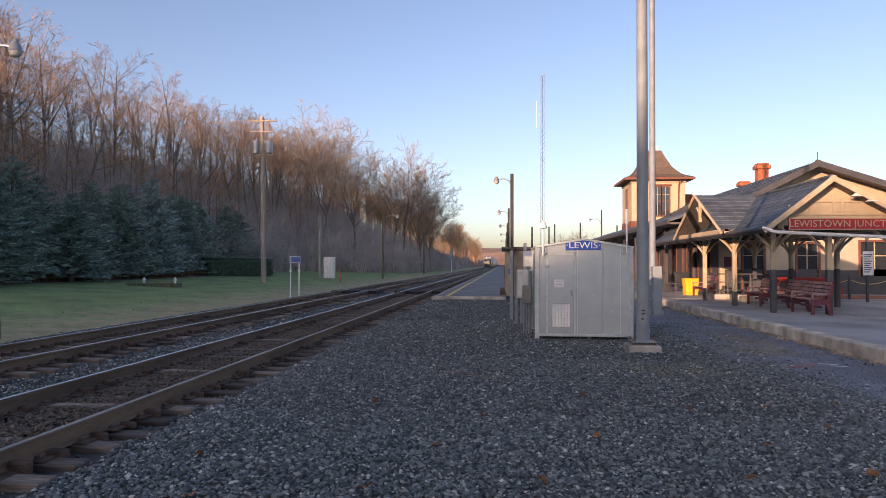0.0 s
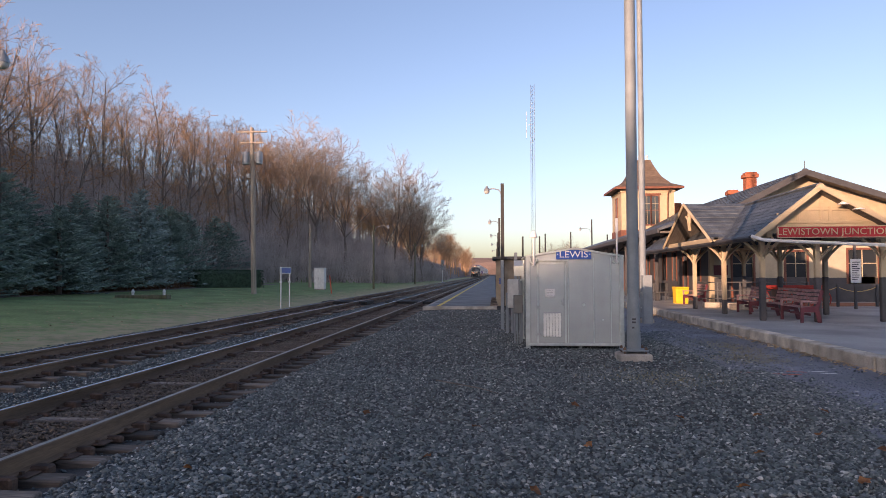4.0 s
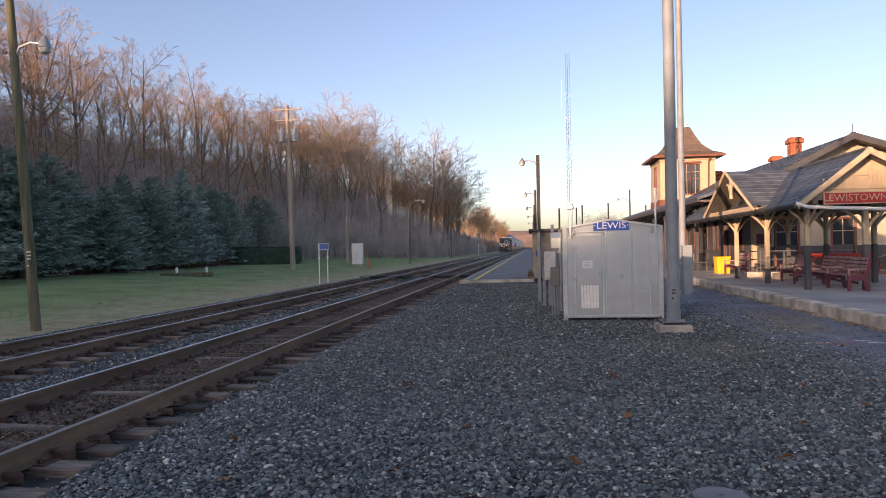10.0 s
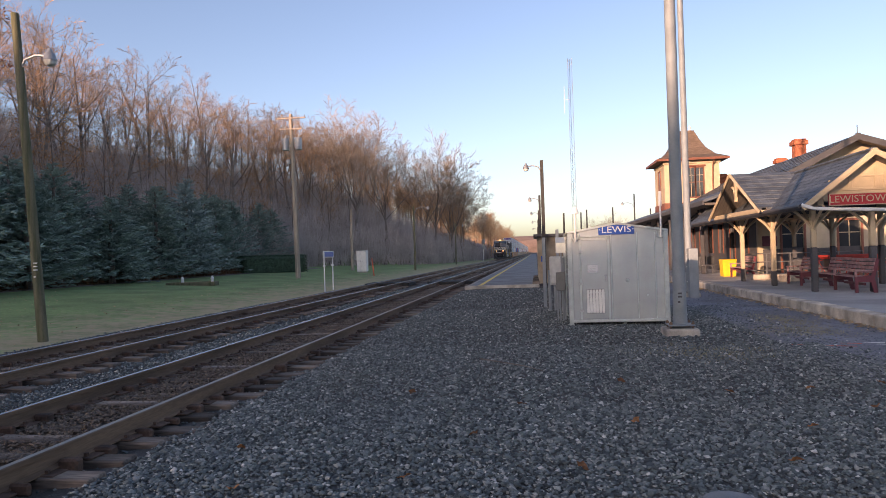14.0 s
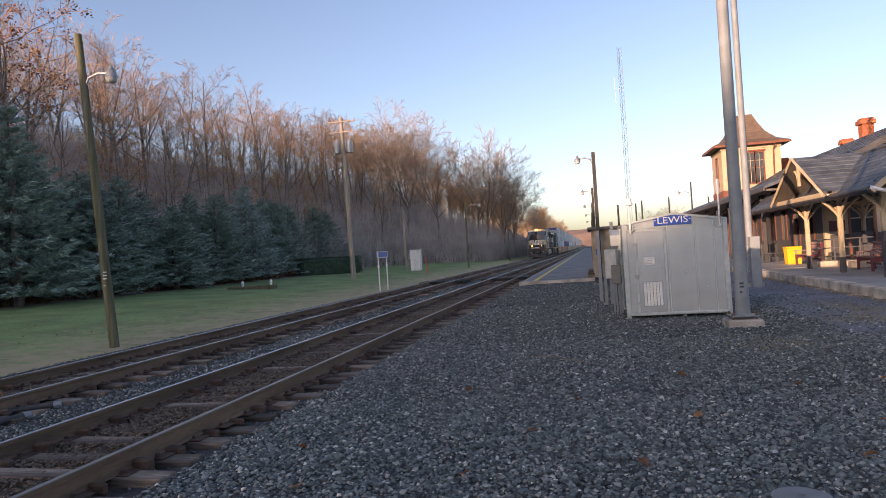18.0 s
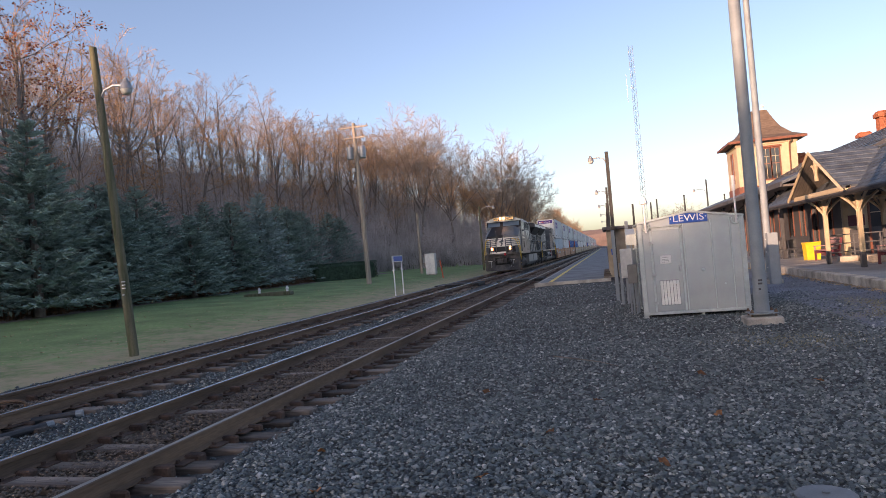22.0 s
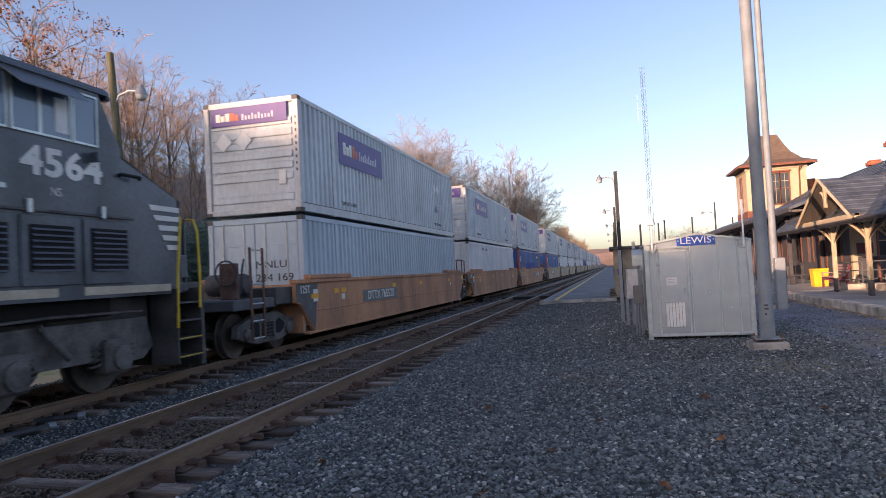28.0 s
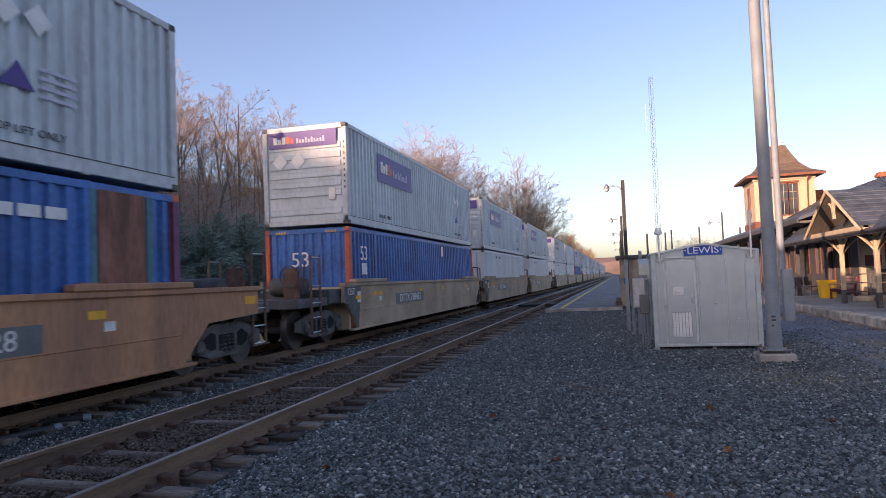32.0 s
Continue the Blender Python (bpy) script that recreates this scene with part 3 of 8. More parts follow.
for j in range(3):
    part("conduit", Shape().tube([(0.02 + j * 0.03, 0.9 + j * 0.25, 0), (0.02 + j * 0.03, 0.9 + j * 0.25, 1.5)], 0.02, 6), M_steelpole, rack)
for x, y, z, w in ((0.24, 20.6, 1.95, 0.05), (0.36, 19.2, 1.0, 0.04), (0.62, 19.6, 2.15, 0.045)):
    o = part("marker_post", Shape().cbox(-w, -w, 0, w, w, z + 0.15, 0.01), M_steelpole)
    o.matrix_basis = pose(x, y, -0.16)
    tagged(o, "square galvanised steel post standing in ballast", "post", "posts by the hut")

# two tall steel masts
def steel_mast(x, y, r, h, label, box=False):
    mast = thing("steel_mast", pose(x, y, -0.15), label, "mast", "tall steel masts")
    part("footing", Shape().cbox(-0.31, -0.25, -0.2, 0.31, 0.35, 0.14, 0.03), M_concrete, mast, "pale concrete footing")
    part("base_plate", Shape().cbox(-0.24, -0.2, 0.19, 0.24, 0.24, 0.215, 0.005), M_steelpole, mast)
    for a, b in ((-1, -1), (1, -1), (1, 1), (-1, 1)):
        part("anchor_bolt", Shape().tube([(a * 0.2, b * 0.17 + 0.02, 0.12), (a * 0.2, b * 0.17 + 0.02, 0.27)], 0.018, 6).lathe([(0.032, 0), (0.032, 0.03)], 6, pose(a * 0.2, b * 0.17 + 0.02, 0.215)), M_rail_rust, mast)
    n = 12
    prof = [(r * 1.18, 0.2), (r * 1.1, 0.6), (r, 1.4), (r * 0.9, 7), (r * 0.78, h)]
    part("shaft", Shape().lathe(prof, n, pose(0, 0, 0, 0, 0, 15)), M_steelpole, mast, smooth=True)
    part("hand_hole", Shape().cbox(-0.06, -r * 0.97 - 0.012, 0.55, 0.06, -r * 0.9, 0.75, 0.01), M_steelpole, mast)
    for z in (0.72, 0.78, 0.62):
        part("tag", Shape().box(-0.05, -r * 0.99 - 0.016, z, -0.01 + 0.03 * (z > 0.7), -r * 0.97 - 0.012, z + 0.035), M_ink, mast)
    if box:
        part("cabinet", Shape().cbox(-0.1, -0.5, -0.05, 0.2, -0.15, 1.62, 0.02), M_steelpole, mast, "narrow galvanised cabinet on the mast")
        for z in (0.5, 1.0, 1.4):
            part("strap", Shape().cbox(-0.12, -0.22, z, 0.22, -0.18, z + 0.04, 0.005), M_galv2, mast)
    return mast


steel_mast(2.68, 13.3, 0.112, 14, "tall tapered galvanised steel mast on a concrete footing")
steel_mast(5.05, 23.4, 0.11, 16, "tall galvanised steel mast with a narrow cabinet", True)
# round cover in the ballast
cover = part("utility_cover", Shape().lathe([(0.23, 0.0), (0.23, 0.035), (0.2, 0.045), (0.03, 0.05), (0.03, 0.06)], 24), M_darkbox)
cover.matrix_basis = pose(1.2, 4.55, -0.15) @ Matrix.Diagonal((0.76, 0.76, 0.9, 1))
tagged(cover, "round dark plastic utility cover lying in ballast", "cover")

# ---- the train ----
M_matteblack = material("matte_black_paint", (0.018, 0.019, 0.022), 0.55, var=0.3, scale=1.5, fine=20, bump=0.03)
M_plough = material("worn_black_plough", (0.06, 0.062, 0.064), 0.5, var=0.4, scale=3, fine=24, bump=0.1)
M_truck = material("dusty_truck_casting", (0.135, 0.128, 0.118), 0.75, var=0.45, scale=4, fine=30, bump=0.25)
M_hoodgrey = material("weathered_hood_paint", (0.28, 0.28, 0.275), 0.5, var=0.5, scale=1.8, fine=14, bump=0.05, stretch=(1, 1.4, 0.15), second=(0.1, 0.1, 0.098))
M_sillcream = material("dirty_cream_sill", (0.55, 0.47, 0.35), 0.6, var=0.25, scale=2, fine=20)
M_hardware = material("dark_rusty_hardware", (0.17, 0.1, 0.075), 0.75, var=0.4, scale=5, fine=30)
M_roofgrey = material("pale_cab_roof_paint", (0.5, 0.51, 0.48), 0.5, var=0.2, scale=2, fine=20)
M_boardframe = material("board_frame", (0.08, 0.075, 0.065), 0.5, var=0.15)
M_bluegrey = material("blue_grey_louvres", (0.11, 0.12, 0.16), 0.4, var=0.15)
M_tankgrey = material("tank_grey", (0.26, 0.27, 0.265), 0.5, var=0.2, scale=1.5, fine=20, bump=0.04)
M_cab = material("dark_cab_paint", (0.135, 0.15, 0.158), 0.36, var=0.25, scale=1.0, fine=14, bump=0.03)
M_stripe = material("dirty_white_stripe", (0.78, 0.76, 0.7), 0.5, var=0.15, scale=3, fine=20)
M_rail_yellow = material("yellow_handrail", (0.75, 0.5, 0.03), 0.45, var=0.15)
M_wheel = material("wheel_steel", (0.11, 0.095, 0.082), 0.6, 0.5, var=0.3, scale=6, fine=40)
# Blue base colour carries the reflected sky on the cab glass
M_loco_glass = glass_material("cab_glass", (0.12, 0.17, 0.23))
M_side_glass = glass_material("cab_side_glass", (0.05, 0.065, 0.08))
M_lampglow = material("headlight", (1.0, 0.5, 0.14), 0.3, var=0.02, bump=0, emit=5)
# Glow of a ring added round the ditch lights to imitate their orange halo
M_haloglow = material("lit_reflector", (1.0, 0.28, 0.05), 0.3, var=0.02, bump=0, emit=5.0)
M_boardglow = material("number_board_lit", (1.0, 0.62, 0.25), 0.4, var=0.02, bump=0, emit=0.17)
M_amber = material("amber_lens", (0.9, 0.25, 0.02), 0.3, var=0.05)
M_redlens = material("red_cap", (0.5, 0.03, 0.05), 0.4, var=0.1)
M_hose = material("rubber_hose", (0.05, 0.05, 0.052), 0.6, var=0.2)


def wheelset(parent, y, r=0.5):
    for s in (-1, 1):
        part("wheel", Shape().lathe([(0.1, -0.02), (0.2, 0.0), (r - 0.08, -0.015), (r, -0.03), (r, 0.09), (r + 0.03, 0.1), (r + 0.03, 0.13), (0.2, 0.12), (0.1, 0.13)], 24,
                                    pose(s * 0.83, y, r, 0, -90 * s, 0)), M_wheel, parent, smooth=True)
    part("axle", Shape().tube([(-0.85, y, r), (0.85, y, r)], 0.08, 8), M_under, parent)


def loco_truck(parent, y):
    """Three-axle truck with its frame, boxes and springs, about the middle y."""
    truck = part("truck", Shape().cbox(-0.7, y - 2.3, 0.55, 0.7, y + 2.3, 0.95, 0.05), M_truck, parent)
    for dy in (-1.85, 0, 1.85):
        wheelset(truck, y + dy, 0.53)
    for s in (-1, 1):
        x0, x1 = s * 0.98, s * 1.16
        lo, hi = min(x0, x1), max(x0, x1)
        part("side_frame", Shape().prism([(y - 2.75, 0.6), (y - 2.6, 1.08), (y + 2.6, 1.08), (y + 2.75, 0.6), (y + 2.5, 0.42), (y + 2.15, 0.42), (y + 2.1, 0.74), (y + 1.58, 0.74), (y + 1.5, 0.5), (y + 0.45, 0.5), (y + 0.3, 0.74), (y - 0.3, 0.74), (y - 0.45, 0.5), (y - 1.5, 0.5), (y - 1.58, 0.74), (y - 2.1, 0.74), (y - 2.15, 0.42), (y - 2.5, 0.42)], "x", lo, hi), M_truck, truck)
        for dy in (-1.85, 0, 1.85):
            part("journal_box", Shape().cbox(min(s * 1.02, s * 1.3), y + dy - 0.27, 0.28, max(s * 1.02, s * 1.3), y + dy + 0.27, 0.8, 0.05)
                 .lathe([(0.19, 0), (0.19, 0.06), (0.12, 0.08)], 14, pose(s * 1.3, y + dy, 0.52, 0, 90 * s, 0)), M_truck, truck)
            for q in (-0.36, 0.36):
                coil = [(s * 1.12 + 0.085 * math.cos(a), y + dy + q + 0.085 * math.sin(a), 0.4 + 0.32 * a / 25.1) for a in np.linspace(0, 25.1, 26)]
                part("coil_spring", Shape().tube(coil, 0.021, 4), M_truck, truck)
        part("damper", Shape().tube([(s * 1.26, y - 0.9, 0.62), (s * 1.26, y - 0.4, 1.1)], 0.05, 8), M_truck, truck)
        part("brake_cylinder", Shape().tube([(s * 1.2, y + 2.0, 1.1), (s * 1.2, y + 2.55, 1.1)], 0.12, 10), M_truck, truck)
        part("pipe", Shape().tube([(s * 1.24, y - 2.4, 1.18), (s * 1.24, y - 0.6, 1.2), (s * 1.24, y + 0.6, 1.16), (s * 1.24, y + 2.2, 1.2)], 0.022, 5), M_truck, truck)
    return truck


def rail_line(parent, pts, mat, r=0.018, name="handrail", label=""):
    return part(name, Shape().tube(pts, r, 6), mat, parent, label)


def louvre(parent, x, y0, y1, z0, z1, n, mat):
    s = 1 if x > 0 else -1
    v = part("louvre", Shape().box(min(x, x + s * 0.01), y0, z0, max(x, x + s * 0.01), y1, z1), M_dark, parent, "dark louvred intake")
    for j in range(n):
        z = z0 + (z1 - z0) * (j + 0.3) / n
        part("louvre_blade", Shape().prism([(x, z), (x + s * 0.035, z - 0.02), (x + s * 0.035, z - 0.008), (x, z + 0.015)], "y", y0 + 0.03, y1 - 0.03), mat, v)


def locomotive(number, label, smooth_tank):
    L = thing("locomotive", pose(0, 0, 0), label, "locomotive", "diesel locomotives")
    paint = M_cab if smooth_tank else M_locoblack
    # frame and deck
    part("deck", Shape().cbox(-1.38, -1.6, 1.44, 1.38, 6.4, 1.58, 0.02).cbox(-1.5, 6.4, 1.42, 1.5, 17.6, 1.58, 0.02), M_under, L)
    for s in (-1, 1):
        for y0, y1 in ((-0.95, 0.12),) if smooth_tank else ((-0.95, 0.9), (1.35, 3.6), (3.8, 6.35), (6.5, 8.4), (8.6, 11.9), (12.1, 15.0), (15.2, 17.4)):
            part("sill_stripe", Shape().box(s * 1.5 - 0.004, y0, 1.47, s * 1.5 + 0.012, y1, 1.585), M_sillcream, L, "dirty cream sill stripe")
        # Near-black sheet that stands for the shade under the body
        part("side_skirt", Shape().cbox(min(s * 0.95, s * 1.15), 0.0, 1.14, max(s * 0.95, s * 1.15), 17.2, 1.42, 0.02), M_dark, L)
    part("underframe", Shape().cbox(-0.9, -1.8, 0.95, 0.9, 17.8, 1.42, 0.03), M_under, L)
    # pilot, coupler, hoses
    part("pilot", Shape().prism([(-1.46, 0.16), (1.46, 0.16), (1.46, 1.42), (-1.46, 1.42)], "y", -1.9, -1.78), M_under, L, "dark steel pilot sheet")
    plough = Shape()
    for s in (-1, 1):
        v = [(s * 1.44, -1.93, 0.13), (s * 0.5, -2.36, 0.13), (0, -2.4, 0.13), (0, -2.2, 0.62), (s * 0.62, -2.12, 0.62), (s * 0.78, -2.0, 1.1), (s * 1.44, -1.91, 1.1)]
        n = len(v)
        f = [tuple(range(n)), tuple(range(2 * n - 1, n - 1, -1))] + [(k, k + n, (k + 1) % n + n, (k + 1) % n) for k in range(n)]
        plough.add(v + [(x, y + 0.03, z) for x, y, z in v], f if s < 0 else [q[::-1] for q in f])
    part("snow_plough", plough, M_plough, L, "dark curved snow plough")
    # Solid near-black block standing for the shaded opening behind the plough
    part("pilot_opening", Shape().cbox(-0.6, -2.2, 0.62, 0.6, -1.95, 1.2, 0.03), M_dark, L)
    for x in (-0.95, 0.85):
        part("pilot_step", Shape().box(x - 0.2, -2.12, 0.95, x + 0.2, -1.97, 0.98), M_stripe, L)
    for x in (-0.92, 0.75, 0.9):
        part("uncoupling_lever", Shape().tube([(x, -2.2, 0.4), (x + 0.03, -2.17, 1.0)], 0.016, 5), M_galv2, L)
    part("coupler", Shape().cbox(-0.16, -2.55, 0.78, 0.16, -1.8, 1.05, 0.04).cbox(-0.24, -2.7, 0.72, 0.06, -2.4, 1.1, 0.05).cbox(0.1, -2.65, 0.74, 0.24, -2.35, 1.08, 0.04), M_under, L)
    part("draft_gear", Shape().cbox(-0.4, -2.3, 0.7, 0.4, -1.9, 1.14, 0.05), M_under, L)
    for x0, x1 in ((-0.95, 0.0), (0.05, 0.75)):
        part("air_hose", Shape().tube([(x0, -2.1, 1.35), (x0 - 0.02, -2.3, 1.1), ((x0 + x1) / 2 - 0.1, -2.38, 0.92 + 0.22 * (x0 > -0.5)), (x1 - 0.12, -2.32, 1.2), (x1, -2.1, 1.42)], 0.032, 6), M_hose, L, smooth=True)
    for x in (-0.75, -0.62, 0.62, 0.75, 0.88):
        part("brake_hose", Shape().tube([(x, -2.05, 1.1), (x, -2.22, 0.95), (x + 0.03, -2.22, 0.45)], 0.022, 5), M_hose, L)
    part("anticlimber", Shape().cbox(-1.25, -2.2, 1.42, 1.25, -1.4, 1.6, 0.02), M_under, L)
    part("step_edge", Shape().box(-0.95, -2.215, 1.56, 0.35, -2.2, 1.7), M_stripe, L, "dirty white front sill edge") if smooth_tank else None
    part("plug_cap", Shape().lathe([(0.1, 0), (0.1, 0.05), (0.05, 0.07)], 12, pose(0.3, -2.2, 1.45, 90, 0, 0)), M_redlens, L, "red socket cap")
    for s in (-1, 1):
        steps = part("stair_side", Shape().box(min(s * 0.98, s * 1.5), -1.78, 0.25, max(s * 0.98, s * 1.5), -1.75, 1.5), M_under, L)
        part("stair_side", Shape().box(min(s * 0.98, s * 1.5), -1.12, 0.25, max(s * 0.98, s * 1.5), -1.09, 1.5), M_under, L)
        part("stair_back", Shape().box(min(s * 0.9, s * 0.98), -1.75, 0.25, max(s * 0.9, s * 0.98), -1.12, 1.5), M_dark, L)
        for j in range(4):
            part("step", Shape().cbox(min(s * 1.0, s * 1.5), -1.75, 0.34 + j * 0.3, max(s * 1.0, s * 1.5), -1.12, 0.37 + j * 0.3, 0.005), M_under, steps)
            part("step_edge", Shape().box(s * 1.503 - 0.003, -1.75, 0.36 + j * 0.3, s * 1.503 + 0.003, -1.12, 0.374 + j * 0.3), M_rail_yellow, steps, "yellow step edge") if smooth_tank or j < 2 else None
        rail_line(L, [(s * 1.5, -1.72, 1.15), (s * 1.5, -1.75, 1.75), (s * 1.32, -1.98, 2.5), (s * 1.15, -2.12, 2.72), (s * 0.95, -2.2, 2.74)], M_rail_yellow, 0.024, label="yellow handrail")
        rail_line(L, [(s * 1.5, -1.1, 0.85), (s * 1.5, -1.14, 1.75), (s * 1.44, -1.32, 2.5), (s * 1.4, -1.4, 2.66), (s * 1.3, -1.5, 2.72)], M_rail_yellow, 0.024, label="yellow handrail")
        for x in (0.4, 0.87):
            part("stanchion", Shape().cbox(s * x - 0.035, -2.24, 1.6, s * x + 0.035, -2.19, 2.74, 0.01), M_locoblack, L)
    rail_line(L, [(-0.95, -2.2, 2.74), (0.95, -2.2, 2.74)], M_locoblack, 0.02)
    chain = [(-0.36 + 0.72 * t, -2.22, 2.6 - 0.5 * t * (1 - t)) for t in np.linspace(0, 1, 9)]
    rail_line(L, chain, M_galv2, 0.012, "safety_chain")
    # short wide nose
    hw = 1.4
    nose = part("nose", Shape().add([(-hw + 0.25, -1.7, 1.5), (hw - 0.25, -1.7, 1.5), (hw, -1.35, 1.42), (hw + 0.04, 0.7, 1.42), (-hw - 0.04, 0.7, 1.42), (-hw, -1.35, 1.42),
                                     (-hw + 0.25, -1.62, 2.98), (hw - 0.25, -1.62, 2.98), (hw, -1.3, 3.0), (hw + 0.04, 0.5, 3.66), (-hw - 0.04, 0.5, 3.66), (-hw, -1.3, 3.0),
                                     (-hw + 0.5, 0.12, 3.84), (hw - 0.5, 0.12, 3.84)],
                                    [(0, 1, 7, 6), (1, 2, 8, 7), (2, 3, 9, 8), (4, 5, 11, 10), (5, 0, 6, 11), (6, 7, 13, 12), (7, 8, 13), (8, 9, 13), (11, 6, 12), (10, 11, 12), (9, 10, 12, 13), (3, 4, 10, 9), (5, 4, 3, 2, 1, 0)]), paint, L, "short sloping nose")
    k = (3.84 - 2.98) / 1.74
    part("nose_hood", Shape().add([(-1.2, -1.66, 3.02), (-0.02, -1.66, 3.02), (-0.02, 0.1, 3.05 + 1.7 * k), (-1.0, 0.1, 3.05 + 1.7 * k), (-1.2, -1.66, 2.88), (-0.02, -1.66, 2.88), (-0.02, 0.1, 3.5), (-1.0, 0.1, 3.5)],
                                  [(0, 1, 2, 3), (7, 6, 5, 4), (0, 4, 5, 1), (1, 5, 6, 2), (3, 7, 4, 0)]), M_matteblack, nose, "black half of the sloping nose top")
    part("nose_door", Shape().prism([(-0.42, 1.66), (0.14, 1.66), (0.14, 3.12), (-0.42, 3.12)], "y", -1.73, -1.4), M_matteblack, nose, "black nose door")
    part("lower_nose_panel", Shape().box(-1.14, -1.72, 1.62, 1.14, -1.69, 2.09), M_matteblack, nose)
    for j in range(5):
        z = 2.14 + j * 0.158
        y = -1.705 + (z - 1.55) * 0.055
        if smooth_tank:
            for x0, x1 in ((-1.13, -0.5 + 0.06 * j), (0.42 - 0.05 * j, 1.13)) if j < 4 else ((-1.13, 1.13),):
                part("nose_stripe", Shape().box(x0, y - 0.014, z, x1, y + 0.006, z + 0.085), M_stripe, nose, "white nose stripe")
        for s in (-1, 1):
            a, b = (-1.33, -0.55 - 0.06 * (4 - j)) if smooth_tank else (-1.33, -0.62 - 0.1 * (4 - j))
            part("side_stripe", Shape().prism([(a, z), (b, z), (b + 0.05, z + 0.085), (a, z + 0.085)], "x", s * (hw + 0.012) - 0.014, s * (hw + 0.012) + 0.014), M_stripe, nose, "white side stripe")
            if smooth_tank:
                part("corner_stripe", Shape().add([(s * 1.14, -1.712 + (z - 1.55) * 0.055, z), (s * 1.414, -1.34, z), (s * 1.414, -1.34, z + 0.085), (s * 1.14, -1.712 + (z - 1.55) * 0.055, z + 0.085), (s * 1.1, -1.66, z), (s * 1.38, -1.3, z), (s * 1.38, -1.3, z + 0.085), (s * 1.1, -1.66, z + 0.085)],
                                                  [(0, 1, 2, 3), (7, 6, 5, 4), (0, 4, 5, 1), (3, 2, 6, 7), (0, 3, 7, 4), (1, 5, 6, 2)]), M_stripe, nose, "white side stripe")
    if smooth_tank:
        part("nose_panel", Shape().prism([(-0.5, 2.12), (0.42, 2.12), (0.22, 2.86), (-0.25, 2.86)], "y", -1.755, -1.66), M_stripe, nose, "white panel on the nose")
        hx = [(-0.16, 2.16), (-0.02, 2.3), (-0.06, 2.42), (-0.18, 2.46), (-0.2, 2.56), (-0.06, 2.6), (0.06, 2.72), (0.08, 2.84), (0.18, 2.82), (0.16, 2.66), (0.2, 2.58), (0.08, 2.46), (0.1, 2.34), (-0.02, 2.16)]
        part("emblem", Shape().prism(hx, "y", -1.775, -1.755), M_locoblack, nose, "plain dark emblem shape")
    else:
        for s in (-1, 1):
            part("white_square", Shape().box(s * hw - 0.004, -0.9, 1.72, s * hw + 0.025, -0.62, 2.0), M_stripe, nose)
    for z, y in ((3.08, -1.42), (3.45, -0.75)):
        part("grab_iron", Shape().tube([(0.25, y, z), (0.25, y - 0.1, z + 0.05), (0.85, y - 0.1, z + 0.05), (0.85, y, z)], 0.018, 5), M_locoblack, nose)
    part("nose_handrail", Shape().tube([(-0.45, -1.45, 3.05), (-0.45, -1.5, 3.45), (-0.45, -1.3, 3.5)], 0.025, 5), M_locoblack, nose)
    for s in (-1, 1):
        part("ditch_light", Shape().cbox(s * 0.78 - 0.17, -2.2, 1.68, s * 0.78 + 0.17, -1.98, 2.1, 0.02), M_locoblack, L)
        part("lamp_bracket", Shape().cbox(s * 0.78 - 0.1, -2.15, 1.55, s * 0.78 + 0.1, -2.0, 1.7, 0.01), M_under, L)
        if smooth_tank:
            part("headlight_lens", Shape().lathe([(0.085, 0), (0.085, 0.025), (0.05, 0.04)], 14, pose(s * 0.78, -2.2, 1.96, 90, 0, 0)), M_lampglow, L, "lit ditch light")
            part("reflector_rim", Shape().lathe([(0.13, 0), (0.13, 0.012), (0.1, 0.014)], 14, pose(s * 0.78, -2.2, 1.96, 90, 0, 0)), M_haloglow, L, "glowing orange ring added for the lamp halo")
    # cab
    cw = 1.5
    cab = part("cab", Shape().prism([(0.15, 1.42), (2.5, 1.42), (2.5, 4.4), (0.58, 4.4), (0.12, 3.6)], "x", -cw, cw), paint, L)
    part("cab_roof", Shape().prism([(-cw - 0.03, 4.34), (cw + 0.03, 4.34), (cw - 0.06, 4.46), (0.55, 4.74), (-0.55, 4.74), (-cw + 0.06, 4.46)], "y", 0.34, 2.62), M_roofgrey if smooth_tank else paint, L)
    part("visor", Shape().prism([(-cw, 4.3), (cw, 4.3), (cw - 0.06, 4.44), (0.55, 4.72), (-0.55, 4.72), (-cw + 0.06, 4.44)], "y", 0.28, 0.36), M_roofgrey if smooth_tank else paint, L)

    def slope_y(z, out):
        return 0.12 + (z - 3.6) * 0.575 - out

    surround = [(-1.49, 3.9), (-0.85, 3.84), (0.1, 3.84), (0.9, 3.62), (1.49, 3.78), (1.49, 4.33), (-1.49, 4.33)]
    n_ = len(surround)
    part("screen_surround", Shape().add([(x, slope_y(z, 0.008), z) for x, z in surround] + [(x, slope_y(z, -0.03), z) for x, z in surround],
                                        [tuple(range(n_)), tuple(range(2 * n_ - 1, n_ - 1, -1))] + [(i, i + n_, (i + 1) % n_ + n_, (i + 1) % n_) for i in range(n_)]), M_matteblack, cab, "black band round the windscreens")
    for x0, x1 in ((-1.36, -0.32), (-0.05, 1.34)):
        zs = (3.9, 4.28)
